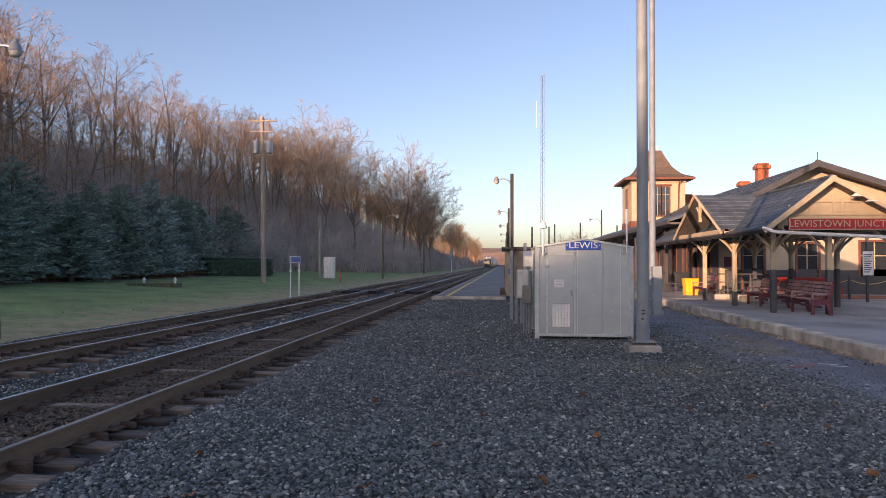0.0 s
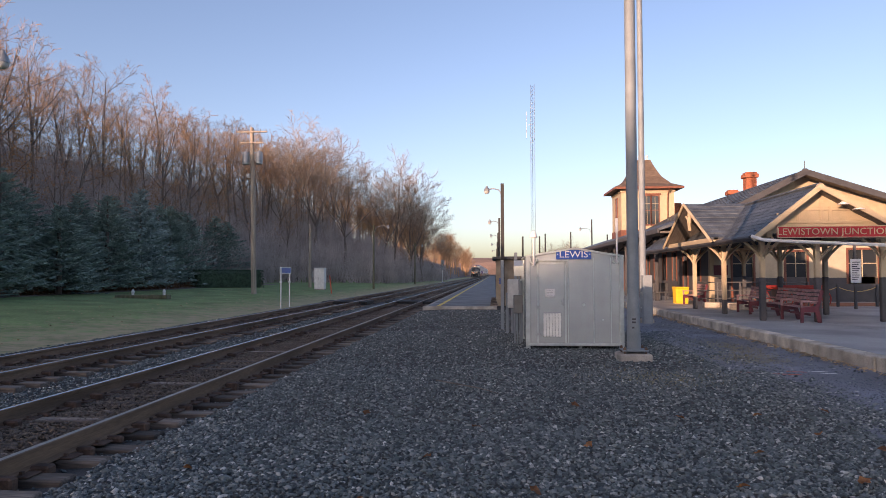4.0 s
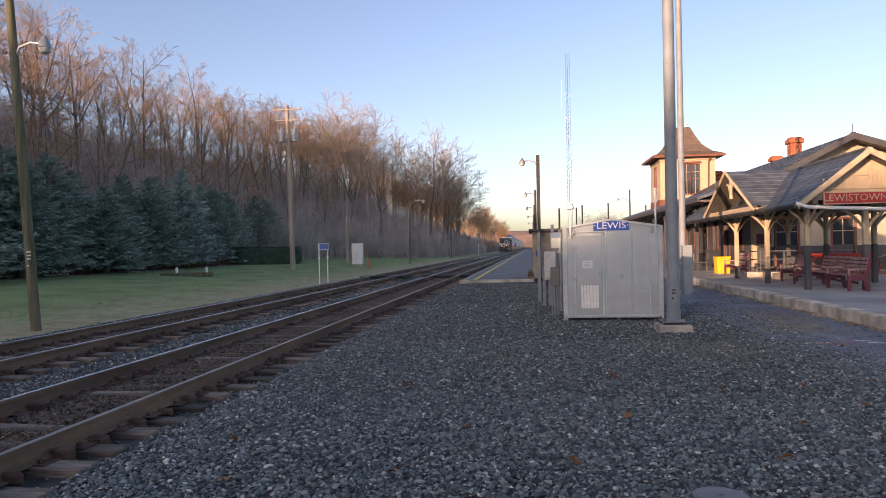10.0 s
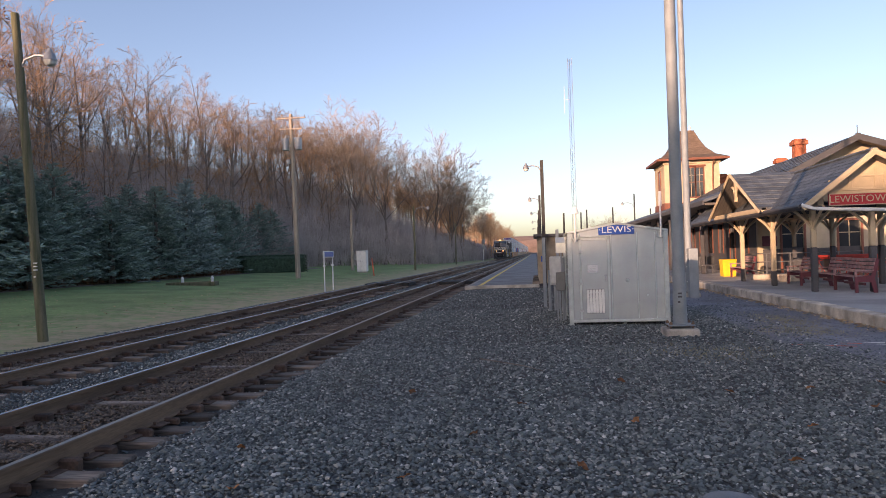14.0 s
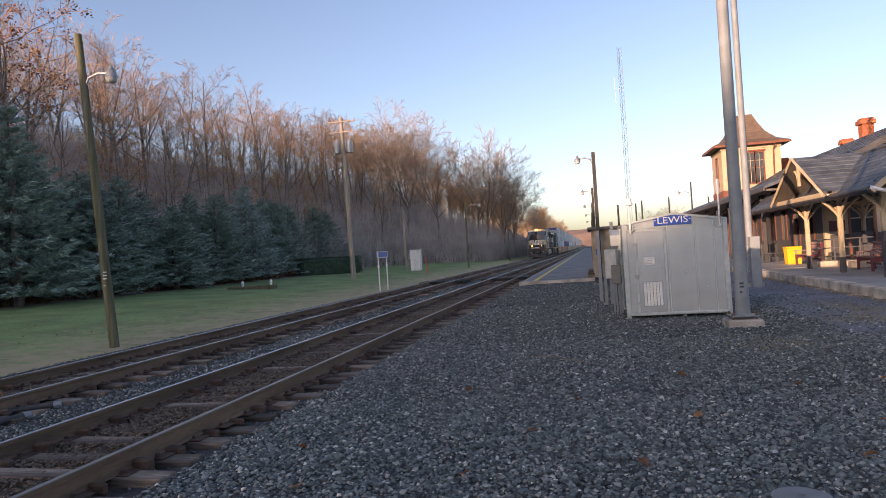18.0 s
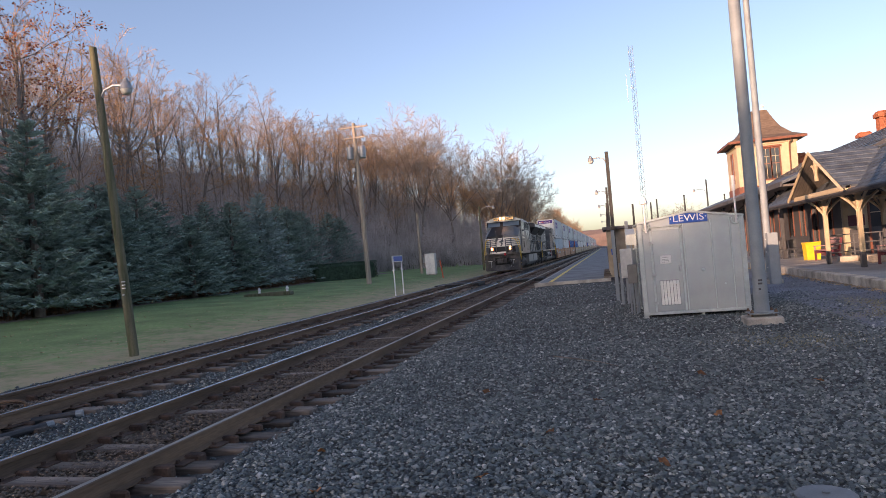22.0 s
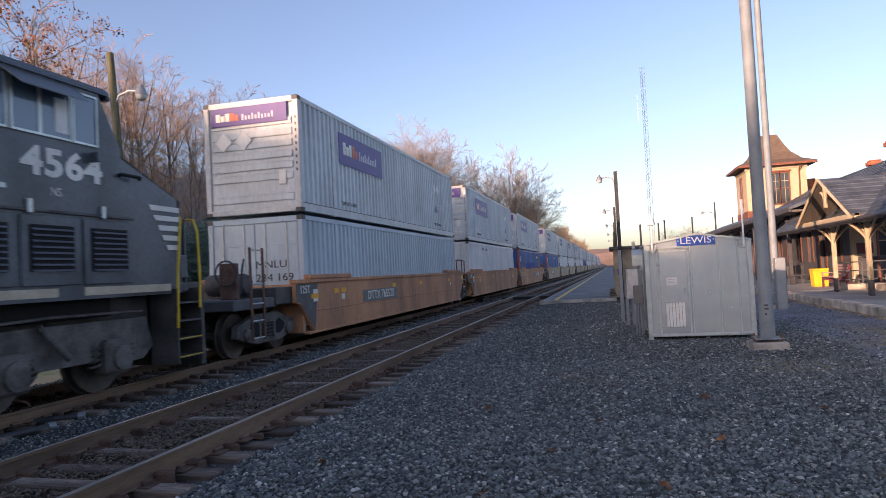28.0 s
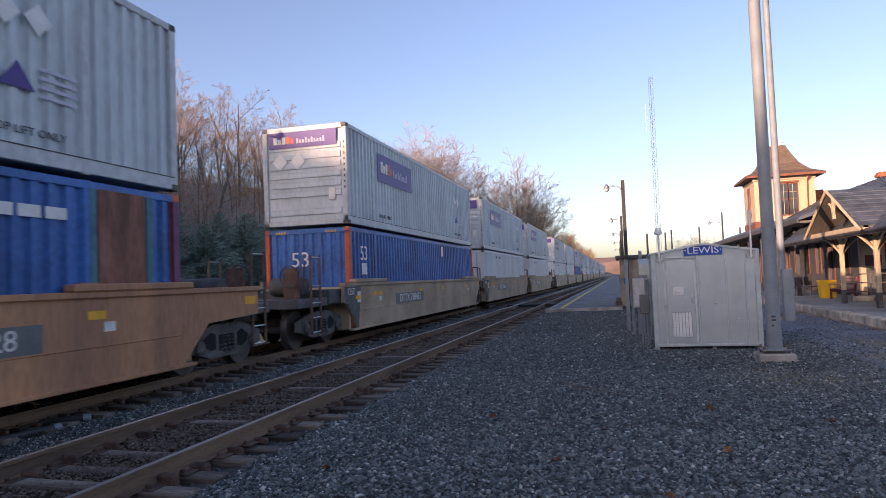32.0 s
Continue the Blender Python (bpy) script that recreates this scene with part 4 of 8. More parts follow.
        part("windscreen", Shape().add([(x0, slope_y(zs[0], 0.02), zs[0]), (x1, slope_y(zs[0], 0.02), zs[0]), (x1, slope_y(zs[1], 0.02), zs[1]), (x0, slope_y(zs[1], 0.02), zs[1]),
                                        (x0, slope_y(zs[0], -0.03), zs[0]), (x1, slope_y(zs[0], -0.03), zs[0]), (x1, slope_y(zs[1], -0.03), zs[1]), (x0, slope_y(zs[1], -0.03), zs[1])],
                                       [(0, 1, 2, 3), (4, 7, 6, 5), (0, 4, 5, 1), (3, 2, 6, 7), (1, 5, 6, 2), (0, 3, 7, 4)]), M_loco_glass, cab, "cab windscreen with sky reflection in its blue colour")
        for f in (0.3, 0.75):
            xw = x0 + (x1 - x0) * f
            part("wiper", Shape().tube([(xw, slope_y(4.34, 0.05), 4.34), (xw + 0.02, slope_y(4.05, 0.04), 4.05)], 0.014, 4), M_locoblack, cab)
    for s in (-1, 1):
        x = s * cw
        for y0, y1, o in ((0.62, 1.02, 0.012), (1.1, 2.0, 0.012), (2.1, 2.42, 0.012)):
            part("side_window", Shape().box(min(x, x + s * o), y0, 3.58, max(x, x + s * o), y1, 4.24), M_side_glass if smooth_tank else M_loco_glass, cab, "cab side window")
            rim = Shape()
            for a, b, c, d in ((y0 - 0.03, 3.55, y1 + 0.03, 3.58), (y0 - 0.03, 4.24, y1 + 0.03, 4.27), (y0 - 0.03, 3.58, y0, 4.24), (y1, 3.58, y1 + 0.03, 4.24)):
                rim.box(min(x, x + s * 0.03), a, b, max(x, x + s * 0.03), c, d)
            part("window_frame", rim, M_galv2, cab)
        part("blind", Shape().box(min(x, x + s * 0.02), 1.12, 3.64, max(x, x + s * 0.02), 1.34, 4.1), M_white, cab)
        part("sash_bar", Shape().box(min(x, x + s * 0.025), 1.56, 3.58, max(x, x + s * 0.025), 1.61, 4.24), M_galv2, cab)
        part("awning", Shape().prism([(1.02, 4.3), (2.1, 4.3), (2.0, 4.27), (1.1, 4.27)], "x", min(x, x + s * 0.02), max(x, x + s * 0.02)).add([(x + s * 0.01, 0.95, 4.32), (x + s * 0.01, 2.2, 4.32), (x + s * 0.3, 2.1, 4.08), (x + s * 0.3, 1.05, 4.08), (x + s * 0.01, 0.95, 4.3), (x + s * 0.01, 2.2, 4.3), (x + s * 0.3, 2.1, 4.06), (x + s * 0.3, 1.05, 4.06)],
                                                                                                                [(0, 1, 2, 3), (7, 6, 5, 4), (0, 3, 7, 4), (1, 5, 6, 2), (3, 2, 6, 7)]), M_locoblack, cab, "sloping window awning") if not smooth_tank else None
        part("mirror", Shape().cbox(min(x + s * 0.02, x + s * 0.16), 0.7, 3.32, max(x + s * 0.02, x + s * 0.16), 0.76, 3.46, 0.01), M_locoblack, cab)
        if smooth_tank:
            part("cab_vent", Shape().box(min(x, x + s * 0.015), 1.34, 1.93, max(x, x + s * 0.015), 1.8, 2.46), M_dark, cab)
            part("hatch_frame", Shape().box(min(x, x + s * 0.012), 0.55, 2.62, max(x, x + s * 0.012), 2.45, 2.64).box(min(x, x + s * 0.012), 0.55, 1.8, max(x, x + s * 0.012), 0.57, 2.62), M_under, cab)
        turn = pose(0, 0, 0, 90, 0, 90 * s)
        words(number, 0.5, M_stripe, cab, pose(x + s * 0.008, 1.47 if smooth_tank else 1.2, 3.2) @ turn, squeeze=1.3, bold=0.035, spacing=1.06)
        if smooth_tank:
            words("DC to AC", 0.2, M_stripe, cab, pose(x + s * 0.008, 1.1 if s > 0 else 1.9, 2.82) @ turn, squeeze=1.0, bold=0.02)
            part("small_print_bar", Shape().box(min(x, x + s * 0.008), 1.66 if s > 0 else 0.7, 2.77, max(x, x + s * 0.008), 2.3 if s > 0 else 1.3, 2.85), M_stripe, cab)
        else:
            words("NS", 0.16, M_stripe, cab, pose(x + s * 0.008, 1.35, 2.84) @ turn)
            part("small_print_bar", Shape().box(min(x, x + s * 0.006), 2.1, 2.82, max(x, x + s * 0.006), 2.5, 2.88), M_galv2, cab)
            part("grab_iron", Shape().tube([(x + s * 0.02, -0.25, 3.2), (x + s * 0.06, -0.22, 3.22), (x + s * 0.06, 0.2, 3.22), (x + s * 0.02, 0.22, 3.2)], 0.03, 5), M_dark, cab)
            for j in range(3):
                y0 = 0.05 + j * 1.02
                part("access_door", Shape().cbox(min(x, x + s * 0.03), y0 - 0.08, 1.62, max(x, x + s * 0.03), y0 + 0.86, 2.52, 0.01), paint, cab)
                louvre(L, x + s * 0.034, y0 + 0.03, y0 + 0.74, 1.8, 2.4, 8, M_bluegrey)
            part("body_seam", Shape().cbox(min(x, x + s * 0.035), -0.1, 2.56, max(x, x + s * 0.035), 3.3, 2.6, 0.008), M_under, cab)
            for yy in (0.5, 1.75):
                part("lift_lug", Shape().cbox(min(x, x + s * 0.05), yy, 2.54, max(x, x + s * 0.05), yy + 0.08, 2.72, 0.01), M_galv2, cab)
    for x, w in ((-0.6, 0.24), (0.58, 0.35)):
        b = part("number_board", Shape().cbox(x - w, 0.16, 4.4, x + w, 0.3, 4.69, 0.02), M_boardframe, L, "lit number board")
        part("board_face", Shape().box(x - w + 0.03, 0.148, 4.43, x + w - 0.03, 0.16, 4.66), M_boardglow if smooth_tank else M_dark, b)
        words(number, 0.24, M_ink if smooth_tank else M_stripe, b, pose(x, 0.142, 4.545) @ FACING_SOUTH, squeeze=w * 3.2, thick=0.006)
    for x in (-0.24, 0.05):
        part("headlight_lens", Shape().lathe([(0.09, -0.1), (0.09, 0.02), (0.05, 0.035)], 14, pose(x, 0.2, 4.58, 90, 0, 0)), M_lampglow if smooth_tank else M_galv2, L, "twin headlight")
    part("horn", Shape().tube([(0.3, 1.4, 4.66), (0.3, 1.4, 4.85)], 0.03, 6).tube([(0.3, 1.2, 4.82), (0.3, 1.75, 4.84)], [0.09, 0.03], 8), M_locoblack, L)
    # full-width equipment body behind the cab
    part("equipment_body", Shape().prism([(-1.47, 1.42), (1.47, 1.42), (1.47, 4.3), (1.2, 4.5), (-1.2, 4.5), (-1.47, 4.3)], "y", 2.52, 6.4), paint, L)
    for s in (-1, 1):
        x = s * 1.47
        for j in range(3):
            louvre(L, x, 2.95 + j * 0.95, 3.6 + j * 0.95, 3.7, 4.25, 5, paint)
        louvre(L, x, 5.8, 6.2, 3.7, 4.2, 4, paint)
        for j in range(3):
            part("body_seam", Shape().box(min(x, x + s * 0.012), 3.75 + j * 0.9, 1.65, max(x, x + s * 0.012), 3.78 + j * 0.9, 3.6), M_under, L)
        if smooth_tank:
            part("chevron", Shape().prism([(3.55, 3.5), (5.1, 2.55), (4.75, 3.5)], "x", x - 0.004, x + s * 0.01).prism([(4.95, 3.5), (6.35, 2.55), (6.2, 3.5)], "x", x - 0.004, x + s * 0.01), M_galv2, L, "grey chevron shapes")
        else:
            part("side_panel", Shape().box(min(x, x + s * 0.015), 2.55, 2.3, max(x, x + s * 0.015), 3.4, 4.3), M_locoblack, L)
        rail_line(L, [(s * 1.5, 2.7, 4.1), (s * 1.52, 4.6, 4.05), (s * 1.52, 6.2, 3.95), (s * 1.5, 6.5, 3.0), (s * 1.48, 6.6, 2.65)], M_locoblack)
        for y in (2.9, 4.0, 5.1):
            part("rung", Shape().tube([(s * 1.5, y, 3.5), (s * 1.53, y, 4.08)], 0.02, 5), M_locoblack, L)
    # engine hood, radiator wings
    part("hood", Shape().prism([(-0.95, 1.58), (0.95, 1.58), (0.95, 4.2), (0.75, 4.42), (-0.75, 4.42), (-0.95, 4.2)], "y", 6.4, 18.0), M_hoodgrey, L, "weathered grey engine hood")
    for s in (-1, 1):
        for j in range(9):
            part("hood_door", Shape().cbox(min(s * 0.95, s * 0.975), 6.7 + j * 0.72, 1.75, max(s * 0.95, s * 0.975), 7.36 + j * 0.72, 3.75, 0.008), M_hoodgrey, L)
        for j in range(4):
            part("hood_stripe", Shape().box(s * 0.977 - 0.003, 6.6, 3.1 + j * 0.17, s * 0.977 + 0.004, 8.6 - j * 0.15, 3.17 + j * 0.17), M_stripe, L) if smooth_tank else None
        if not smooth_tank:
            words("S", 1.35, M_stripe, L, pose(s * 0.98, 8.3, 3.1) @ pose(0, 0, 0, 90, 0, 90 * s), squeeze=1.3, name="letter")
        for j in range(2):
            part("name_bar", Shape().box(s * 0.978 - 0.003, 9.2, 2.55 - j * 0.3, s * 0.978 + 0.004, 11.6, 2.73 - j * 0.3), M_stripe, L)
        for j in range(5):
            louvre(L, s * 0.955, 13.0 + j * 0.85, 13.65 + j * 0.85, 2.3, 3.2, 7, paint)
        pts = [(s * 1.46, 6.7, 2.62), (s * 1.46, 17.3, 2.62)]
        rail_line(L, pts, M_locoblack, 0.02)
        for j in range(8):
            part("stanchion", Shape().cbox(s * 1.46 - 0.03, 6.8 + j * 1.48, 1.55, s * 1.46 + 0.03, 6.86 + j * 1.48, 2.64, 0.005), M_locoblack, L)
    part("exhaust_stack", Shape().cbox(-0.55, 8.2, 4.4, 0.55, 10.2, 4.6, 0.04), M_under, L)
    part("radiator", Shape().prism([(-1.5, 4.02), (1.5, 4.02), (1.5, 4.34), (1.3, 4.46), (-1.3, 4.46), (-1.5, 4.34)], "y", 12.3, 18.3), M_under, L, "overhanging radiator housing")
    for s in (-1, 1):
        part("radiator_edge", Shape().box(s * 1.503 - 0.003, 12.3, 4.05, s * 1.503 + 0.006, 18.3, 4.3), M_stripe, L)
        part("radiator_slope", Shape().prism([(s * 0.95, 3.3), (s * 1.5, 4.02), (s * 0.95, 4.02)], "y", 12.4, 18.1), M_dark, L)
    part("rear_hood", Shape().prism([(-1.1, 1.58), (1.1, 1.58), (1.1, 4.0), (-1.1, 4.0)], "y", 17.9, 18.15), paint, L)
    words(number, 0.45, M_stripe, L, pose(0, 18.16, 3.3) @ pose(0, 0, 0, 90, 0, 180))
    for j in range(6):
        part("rear_stripe", Shape().box(-1.0, 18.15, 1.8 + j * 0.2, 1.0, 18.165, 1.9 + j * 0.2), M_stripe, L)
    part("rear_pilot", Shape().cbox(-1.4, 18.3, 0.3, 1.4, 18.42, 1.5, 0.02), M_under, L)
    part("rear_coupler", Shape().cbox(-0.16, 18.3, 0.78, 0.16, 18.75, 1.05, 0.04), M_under, L)
    for s in (-1, 1):
        rail_line(L, [(s * 1.45, 18.35, 0.8), (s * 1.45, 18.4, 2.5), (s * 0.9, 18.42, 2.55)], M_rail_yellow, 0.022, label="yellow handrail")
        for j in range(4):
            part("step", Shape().cbox(min(s * 1.0, s * 1.5), 17.7, 0.34 + j * 0.3, max(s * 1.0, s * 1.5), 18.3, 0.37 + j * 0.3, 0.005), M_under, L)
    # tank
    if smooth_tank:
        part("fuel_tank", Shape().prism([(-1.1, 0.3), (1.1, 0.3), (1.42, 0.6), (1.42, 1.28), (-1.42, 1.28), (-1.42, 0.6)], "y", 5.3, 12.9), M_tankgrey, L, "smooth grey fuel tank")
        for s in (-1, 1):
            part("tank_seam", Shape().box(min(s * 1.42, s * 1.435), 9.0, 0.62, max(s * 1.42, s * 1.435), 9.04, 1.26), M_under, L)
    else:
        part("fuel_tank", Shape().prism([(-1.15, 0.24), (1.15, 0.24), (1.42, 0.44), (1.42, 0.7), (1.1, 0.78), (-1.1, 0.78), (-1.42, 0.7), (-1.42, 0.44)], "y", 4.7, 12.9), M_under, L, "dark sooty fuel tank")
        for s in (-1, 1):
            for y0 in (6.3, 8.6):
                part("air_reservoir", Shape().lathe([(0.12, 0), (0.26, 0.06), (0.3, 0.14), (0.3, 1.86), (0.26, 1.94), (0.12, 2.0)], 18, pose(s * 1.12, y0, 1.05, -90, 0, 0)), M_locoblack, L, "black cylindrical air reservoir", True)
            part("battery_box", Shape().cbox(min(s * 0.8, s * 1.42), 4.6, 0.62, max(s * 0.8, s * 1.44), 6.0, 1.32, 0.03), M_locoblack, L)
            part("red_stripe", Shape().box(s * 1.44 - 0.003, 5.48, 0.7, s * 1.44 + 0.006, 5.6, 1.28), M_redlens, L, "red painted stripe")
            part("valve_knob", Shape().lathe([(0.05, 0), (0.08, 0.03), (0.08, 0.1), (0.04, 0.14)], 10, pose(s * 1.3, 5.05, 1.31)), M_redlens, L, "red valve knob")
    for y in (1.85, 14.9):
        loco_truck(L, y)
    part("sun_shade_lamp", Shape().lathe([(0.05, 0), (0.05, 0.08), (0.02, 0.1)], 10, pose(1.52, 6.9, 2.2)), M_amber, L) if not smooth_tank else None
    return L


LOCO_A = locomotive("4495", "dark grey diesel locomotive with lit headlights and striped nose", True)
LOCO_B = locomotive("4564", "black diesel locomotive running backwards with white stripes", False)


# ---- well cars and containers ----
def corrugated(x, y0, y1, z0, z1, s, pitch=0.28, deep=0.055):
    """A folded side wall in the plane x, folds inwards; s: +1 or -1, the way it faces."""
    S = Shape()
    n = int((y1 - y0) / pitch)
    ys_ = []
    for i in range(n):
        a = y0 + (y1 - y0) * i / n
        w = (y1 - y0) / n
        ys_ += [(a, 0), (a + w * 0.36, 0), (a + w * 0.5, 1), (a + w * 0.86, 1)]
    ys_.append((y1, 0))
    for y, d in ys_:
        S.v += [(x - s * deep * d, y, z0), (x - s * deep * d, y, z1)]
    for i in range(len(ys_) - 1):
        q = (2 * i, 2 * i + 2, 2 * i + 3, 2 * i + 1)
        S.f.append(q if s > 0 else q[::-1])
    return S


def logo_blocks(parent, box, u, z, k):
    """Plain blocks in the place of a two-colour word and a thin one."""
    for j, (wd, mat, hi) in enumerate(((0.2, M_stripe, 0.3), (0.19, M_stripe, 0.22), (0.19, M_stripe, 0.3), (0.2, M_orange, 0.3), (0.17, M_orange, 0.22))):
        part("logo_shape", box(u, z, u + wd * k, z + hi * k * 1.15), mat, parent)
        u += (wd + 0.035) * k
    u += 0.12 * k
    for j in range(10):
        part("logo_shape", box(u, z, u + 0.085 * k, z + (0.26 if j in (0, 3, 5, 9) else 0.17) * k), M_lilac, parent)
        u += 0.155 * k


CW, CL, CH = 1.295, 16.15, 2.86


def container(paint, frame_paint, label, sides="plain", ends="ribs", post=None, h=2.86, rail=0.19):
    """A 53-foot container; its middle base at the front end is the origin."""
    C = thing("container", pose(0, 0, 0), label, "container", "stacked containers")
    w, l = CW, CL
    core = part("box", Shape().box(-w + 0.08, 0.06, 0.12, w - 0.08, l - 0.06, h - 0.06), paint, C)
    for s in (-1, 1):
        part("side_wall", corrugated(s * (w - 0.012), 0.12, l - 0.12, 0.16, h - 0.1, s), paint, C)
        part("bottom_rail", Shape().cbox(min(s * (w - 0.12), s * w), 0, 0.02, max(s * (w - 0.12), s * w), l, rail, 0.01), frame_paint, C)
        part("rail_lip", Shape().box(min(s * w, s * (w + 0.006)), 0.1, rail - 0.03, max(s * w, s * (w + 0.006)), l - 0.1, rail - 0.012), M_under, C) if rail > 0.2 else None
        part("top_rail", Shape().cbox(min(s * (w - 0.1), s * w), 0, h - 0.12, max(s * (w - 0.1), s * w), l, h, 0.01), frame_paint, C)
        for y in (1.98, l - 2.1):
            part("lift_post", Shape().cbox(min(s * (w - 0.05), s * (w + 0.004)), y, 0.0, max(s * (w - 0.05), s * (w + 0.004)), y + 0.12, h + 0.01, 0.006), frame_paint, C)
    part("roof", Shape().box(-w + 0.09, 0.02, h - 0.05, w - 0.09, l - 0.02, h - 0.01), frame_paint, C)
    for x in (-1, 1):
        for y in (0, l):
            lab = "orange-red corner post" if post else ""
            part("corner_post", Shape().cbox(min(x * (w - 0.14), x * w), min(y, y + (0.16 if y == 0 else -0.16)), 0, max(x * (w - 0.14), x * w), max(y, y + (0.16 if y == 0 else -0.16)), h, 0.012), post or frame_paint, C, lab)
            for z in (0.0, h - 0.115):
                yy = 0.0 if y == 0 else l - 0.17
                part("corner_casting", Shape().cbox(min(x * (w - 0.165), x * (w + 0.006)), yy - 0.006, z, max(x * (w - 0.165), x * (w + 0.006)), yy + 0.176, z + 0.12, 0.015), M_under if not post else post, C)
    for y, q in ((0.0, -1), (l, 1)):
        part("end_sill", Shape().cbox(-w, min(y, y - q * 0.1), 0.02, w, max(y, y - q * 0.1), 0.16, 0.01), frame_paint, C)
        part("end_header", Shape().cbox(-w, min(y, y - q * 0.1), h - 0.14, w, max(y, y - q * 0.1), h, 0.01), frame_paint, C)
    if ends == "ribs":
        for j in range(7):
            z = 0.3 + j * 0.27 + (0.25 if j else 0)
            part("end_rib", Shape().prism([(0.09, z), (0.02, z + 0.02), (0.02, z + 0.17), (0.09, z + 0.2)], "x", -w + 0.2, w - 0.2), paint, C)
        part("document_box", Shape().cbox(0.72, 0.0, 0.7, 0.92, 0.05, 1.05, 0.01), M_stripe, C, "small white document box")
        for x in (-0.75, -0.2):
            part("placard_holder", Shape().prism([(x, 1.62), (x + 0.24, 1.86), (x, 2.1), (x - 0.24, 1.86)], "y", -0.005, 0.02), M_white, C, "white diamond placard")
    elif ends == "doors":
        for x0, x1 in ((-w + 0.15, -0.01), (0.01, w - 0.15)):
            d = part("door", Shape().cbox(x0, 0.015, 0.18, x1, 0.06, h - 0.15, 0.01), paint, C)
            for xx in (x0 + 0.28, x1 - 0.28):
                part("lock_rod", Shape().tube([(xx, -0.005, 0.15), (xx, -0.005, h - 0.12)], 0.02, 6), M_galv2, d)
                part("cam_handle", Shape().cbox(xx - 0.02, -0.03, 1.0, xx + 0.22, -0.01, 1.04, 0.004), M_galv2, d)
            for z in (0.7, 1.4, 2.1):
                part("door_rib", Shape().cbox(x0 + 0.03, 0.005, z, x1 - 0.03, 0.02, z + 0.08, 0.004), paint, d)
    else:
        for i in range(8):
            a = -w + 0.17 + i * 0.28
            part("end_fold", Shape().prism([(a, 0.06), (a + 0.05, 0.02), (a + 0.17, 0.02), (a + 0.22, 0.06)], "z", 0.16, h - 0.14), paint, C)
    if sides == "brand":
        for s in (-1, 1):
            x = s * (w + 0.002)
            y0 = 2.47 if s > 0 else l - 2.47
            d = 1 if s > 0 else -1
            ya, yb = sorted((y0, y0 + d * 3.62))
            panel = part("brand_panel", Shape().box(min(x, x + s * 0.006), ya, 1.53, max(x, x + s * 0.006), yb, 2.42), M_purple, C, "purple panel with plain logo shapes")
            logo_blocks(panel, lambda u0, z0, u1, z1: Shape().box(min(x + s * 0.006, x + s * 0.012), min(y0 + d * u0, y0 + d * u1), z0, max(x + s * 0.006, x + s * 0.012), max(y0 + d * u0, y0 + d * u1), z1), 0.3, 1.83, 1.0)
            turn = pose(0, 0, 0, 90, 0, 90 * s)
            for yy in (3.1, l - 3.0):
                words("TOP LIFT ONLY", 0.15, M_ink, C, pose(x, yy, 0.42) @ turn, squeeze=1.15)
            part("logo_triangle", Shape().prism([(l - 3.45, 0.95), (l - 2.9, 0.95), (l - 3.17, 1.3)], "x", min(x, x + s * 0.005), max(x, x + s * 0.005)), M_purple, C)
            for j in range(4):
                part("text_bar", Shape().box(min(x, x + s * 0.005), l - 2.8, 0.9 + j * 0.12, max(x, x + s * 0.005), l - 2.2, 0.95 + j * 0.12), M_lilac, C)
            for yy in (12.8, 13.3):
                part("placard_holder", Shape().prism([(yy, 1.7), (yy + 0.22, 1.92), (yy, 2.14), (yy - 0.22, 1.92)], "x", min(x, x + s * 0.015), max(x, x + s * 0.015)), M_white, C)
        e = part("brand_panel", Shape().box(-1.08, -0.008, 2.26, 1.0, 0.02, 2.72), M_purple, C, "purple panel with plain logo shapes")
        logo_blocks(e, lambda u0, z0, u1, z1: Shape().box(-1.08 + u0, -0.014, z0, -1.08 + u1, -0.008, z1), 0.14, 2.38, 0.58)
        for j in range(9):
            part("code_bar", Shape().box(1.2, -0.004, 1.0 + j * 0.16, 1.24, 0.002, 1.07 + j * 0.16), M_ink, C)
    return C


M_purple = material("purple_panel", (0.075, 0.045, 0.24), 0.5, var=0.1)
M_lilac = material("pale_lilac_print", (0.55, 0.52, 0.62), 0.5, var=0.1)
M_orange = material("orange_red_paint", (0.62, 0.12, 0.05), 0.5, var=0.15)
M_paleblue = material("pale_blue_grey_paint", (0.47, 0.565, 0.62), 0.5, var=0.14, scale=0.9, fine=12, bump=0.04, stretch=(1, 1, 0.35))
M_greyrail = material("light_grey_rail", (0.56, 0.58, 0.58), 0.5, var=0.15)
M_tan = material("faded_tan_paint", (0.48, 0.36, 0.24), 0.7, var=0.28, scale=0.8, fine=20, bump=0.08)
M_rustpatch = material("brown_repair_panel", (0.27, 0.115, 0.075), 0.7, var=0.5, scale=3, fine=20, stretch=(1, 1, 0.25))
M_deepblue = material("deep_blue_repaint", (0.022, 0.075, 0.34), 0.5, var=0.2, scale=0.9, fine=12, bump=0.04)
M_teal = material("dull_teal_paint", (0.06, 0.19, 0.24), 0.6, var=0.25)
M_plum = material("dull_plum_paint", (0.2, 0.06, 0.13), 0.6, var=0.25)
M_marker = material("yellow_marking", (0.85, 0.42, 0.03), 0.5, var=0.12)


M_endgrey = material("dark_end_paint", (0.12, 0.12, 0.125), 0.6, var=0.3, scale=2, fine=20)


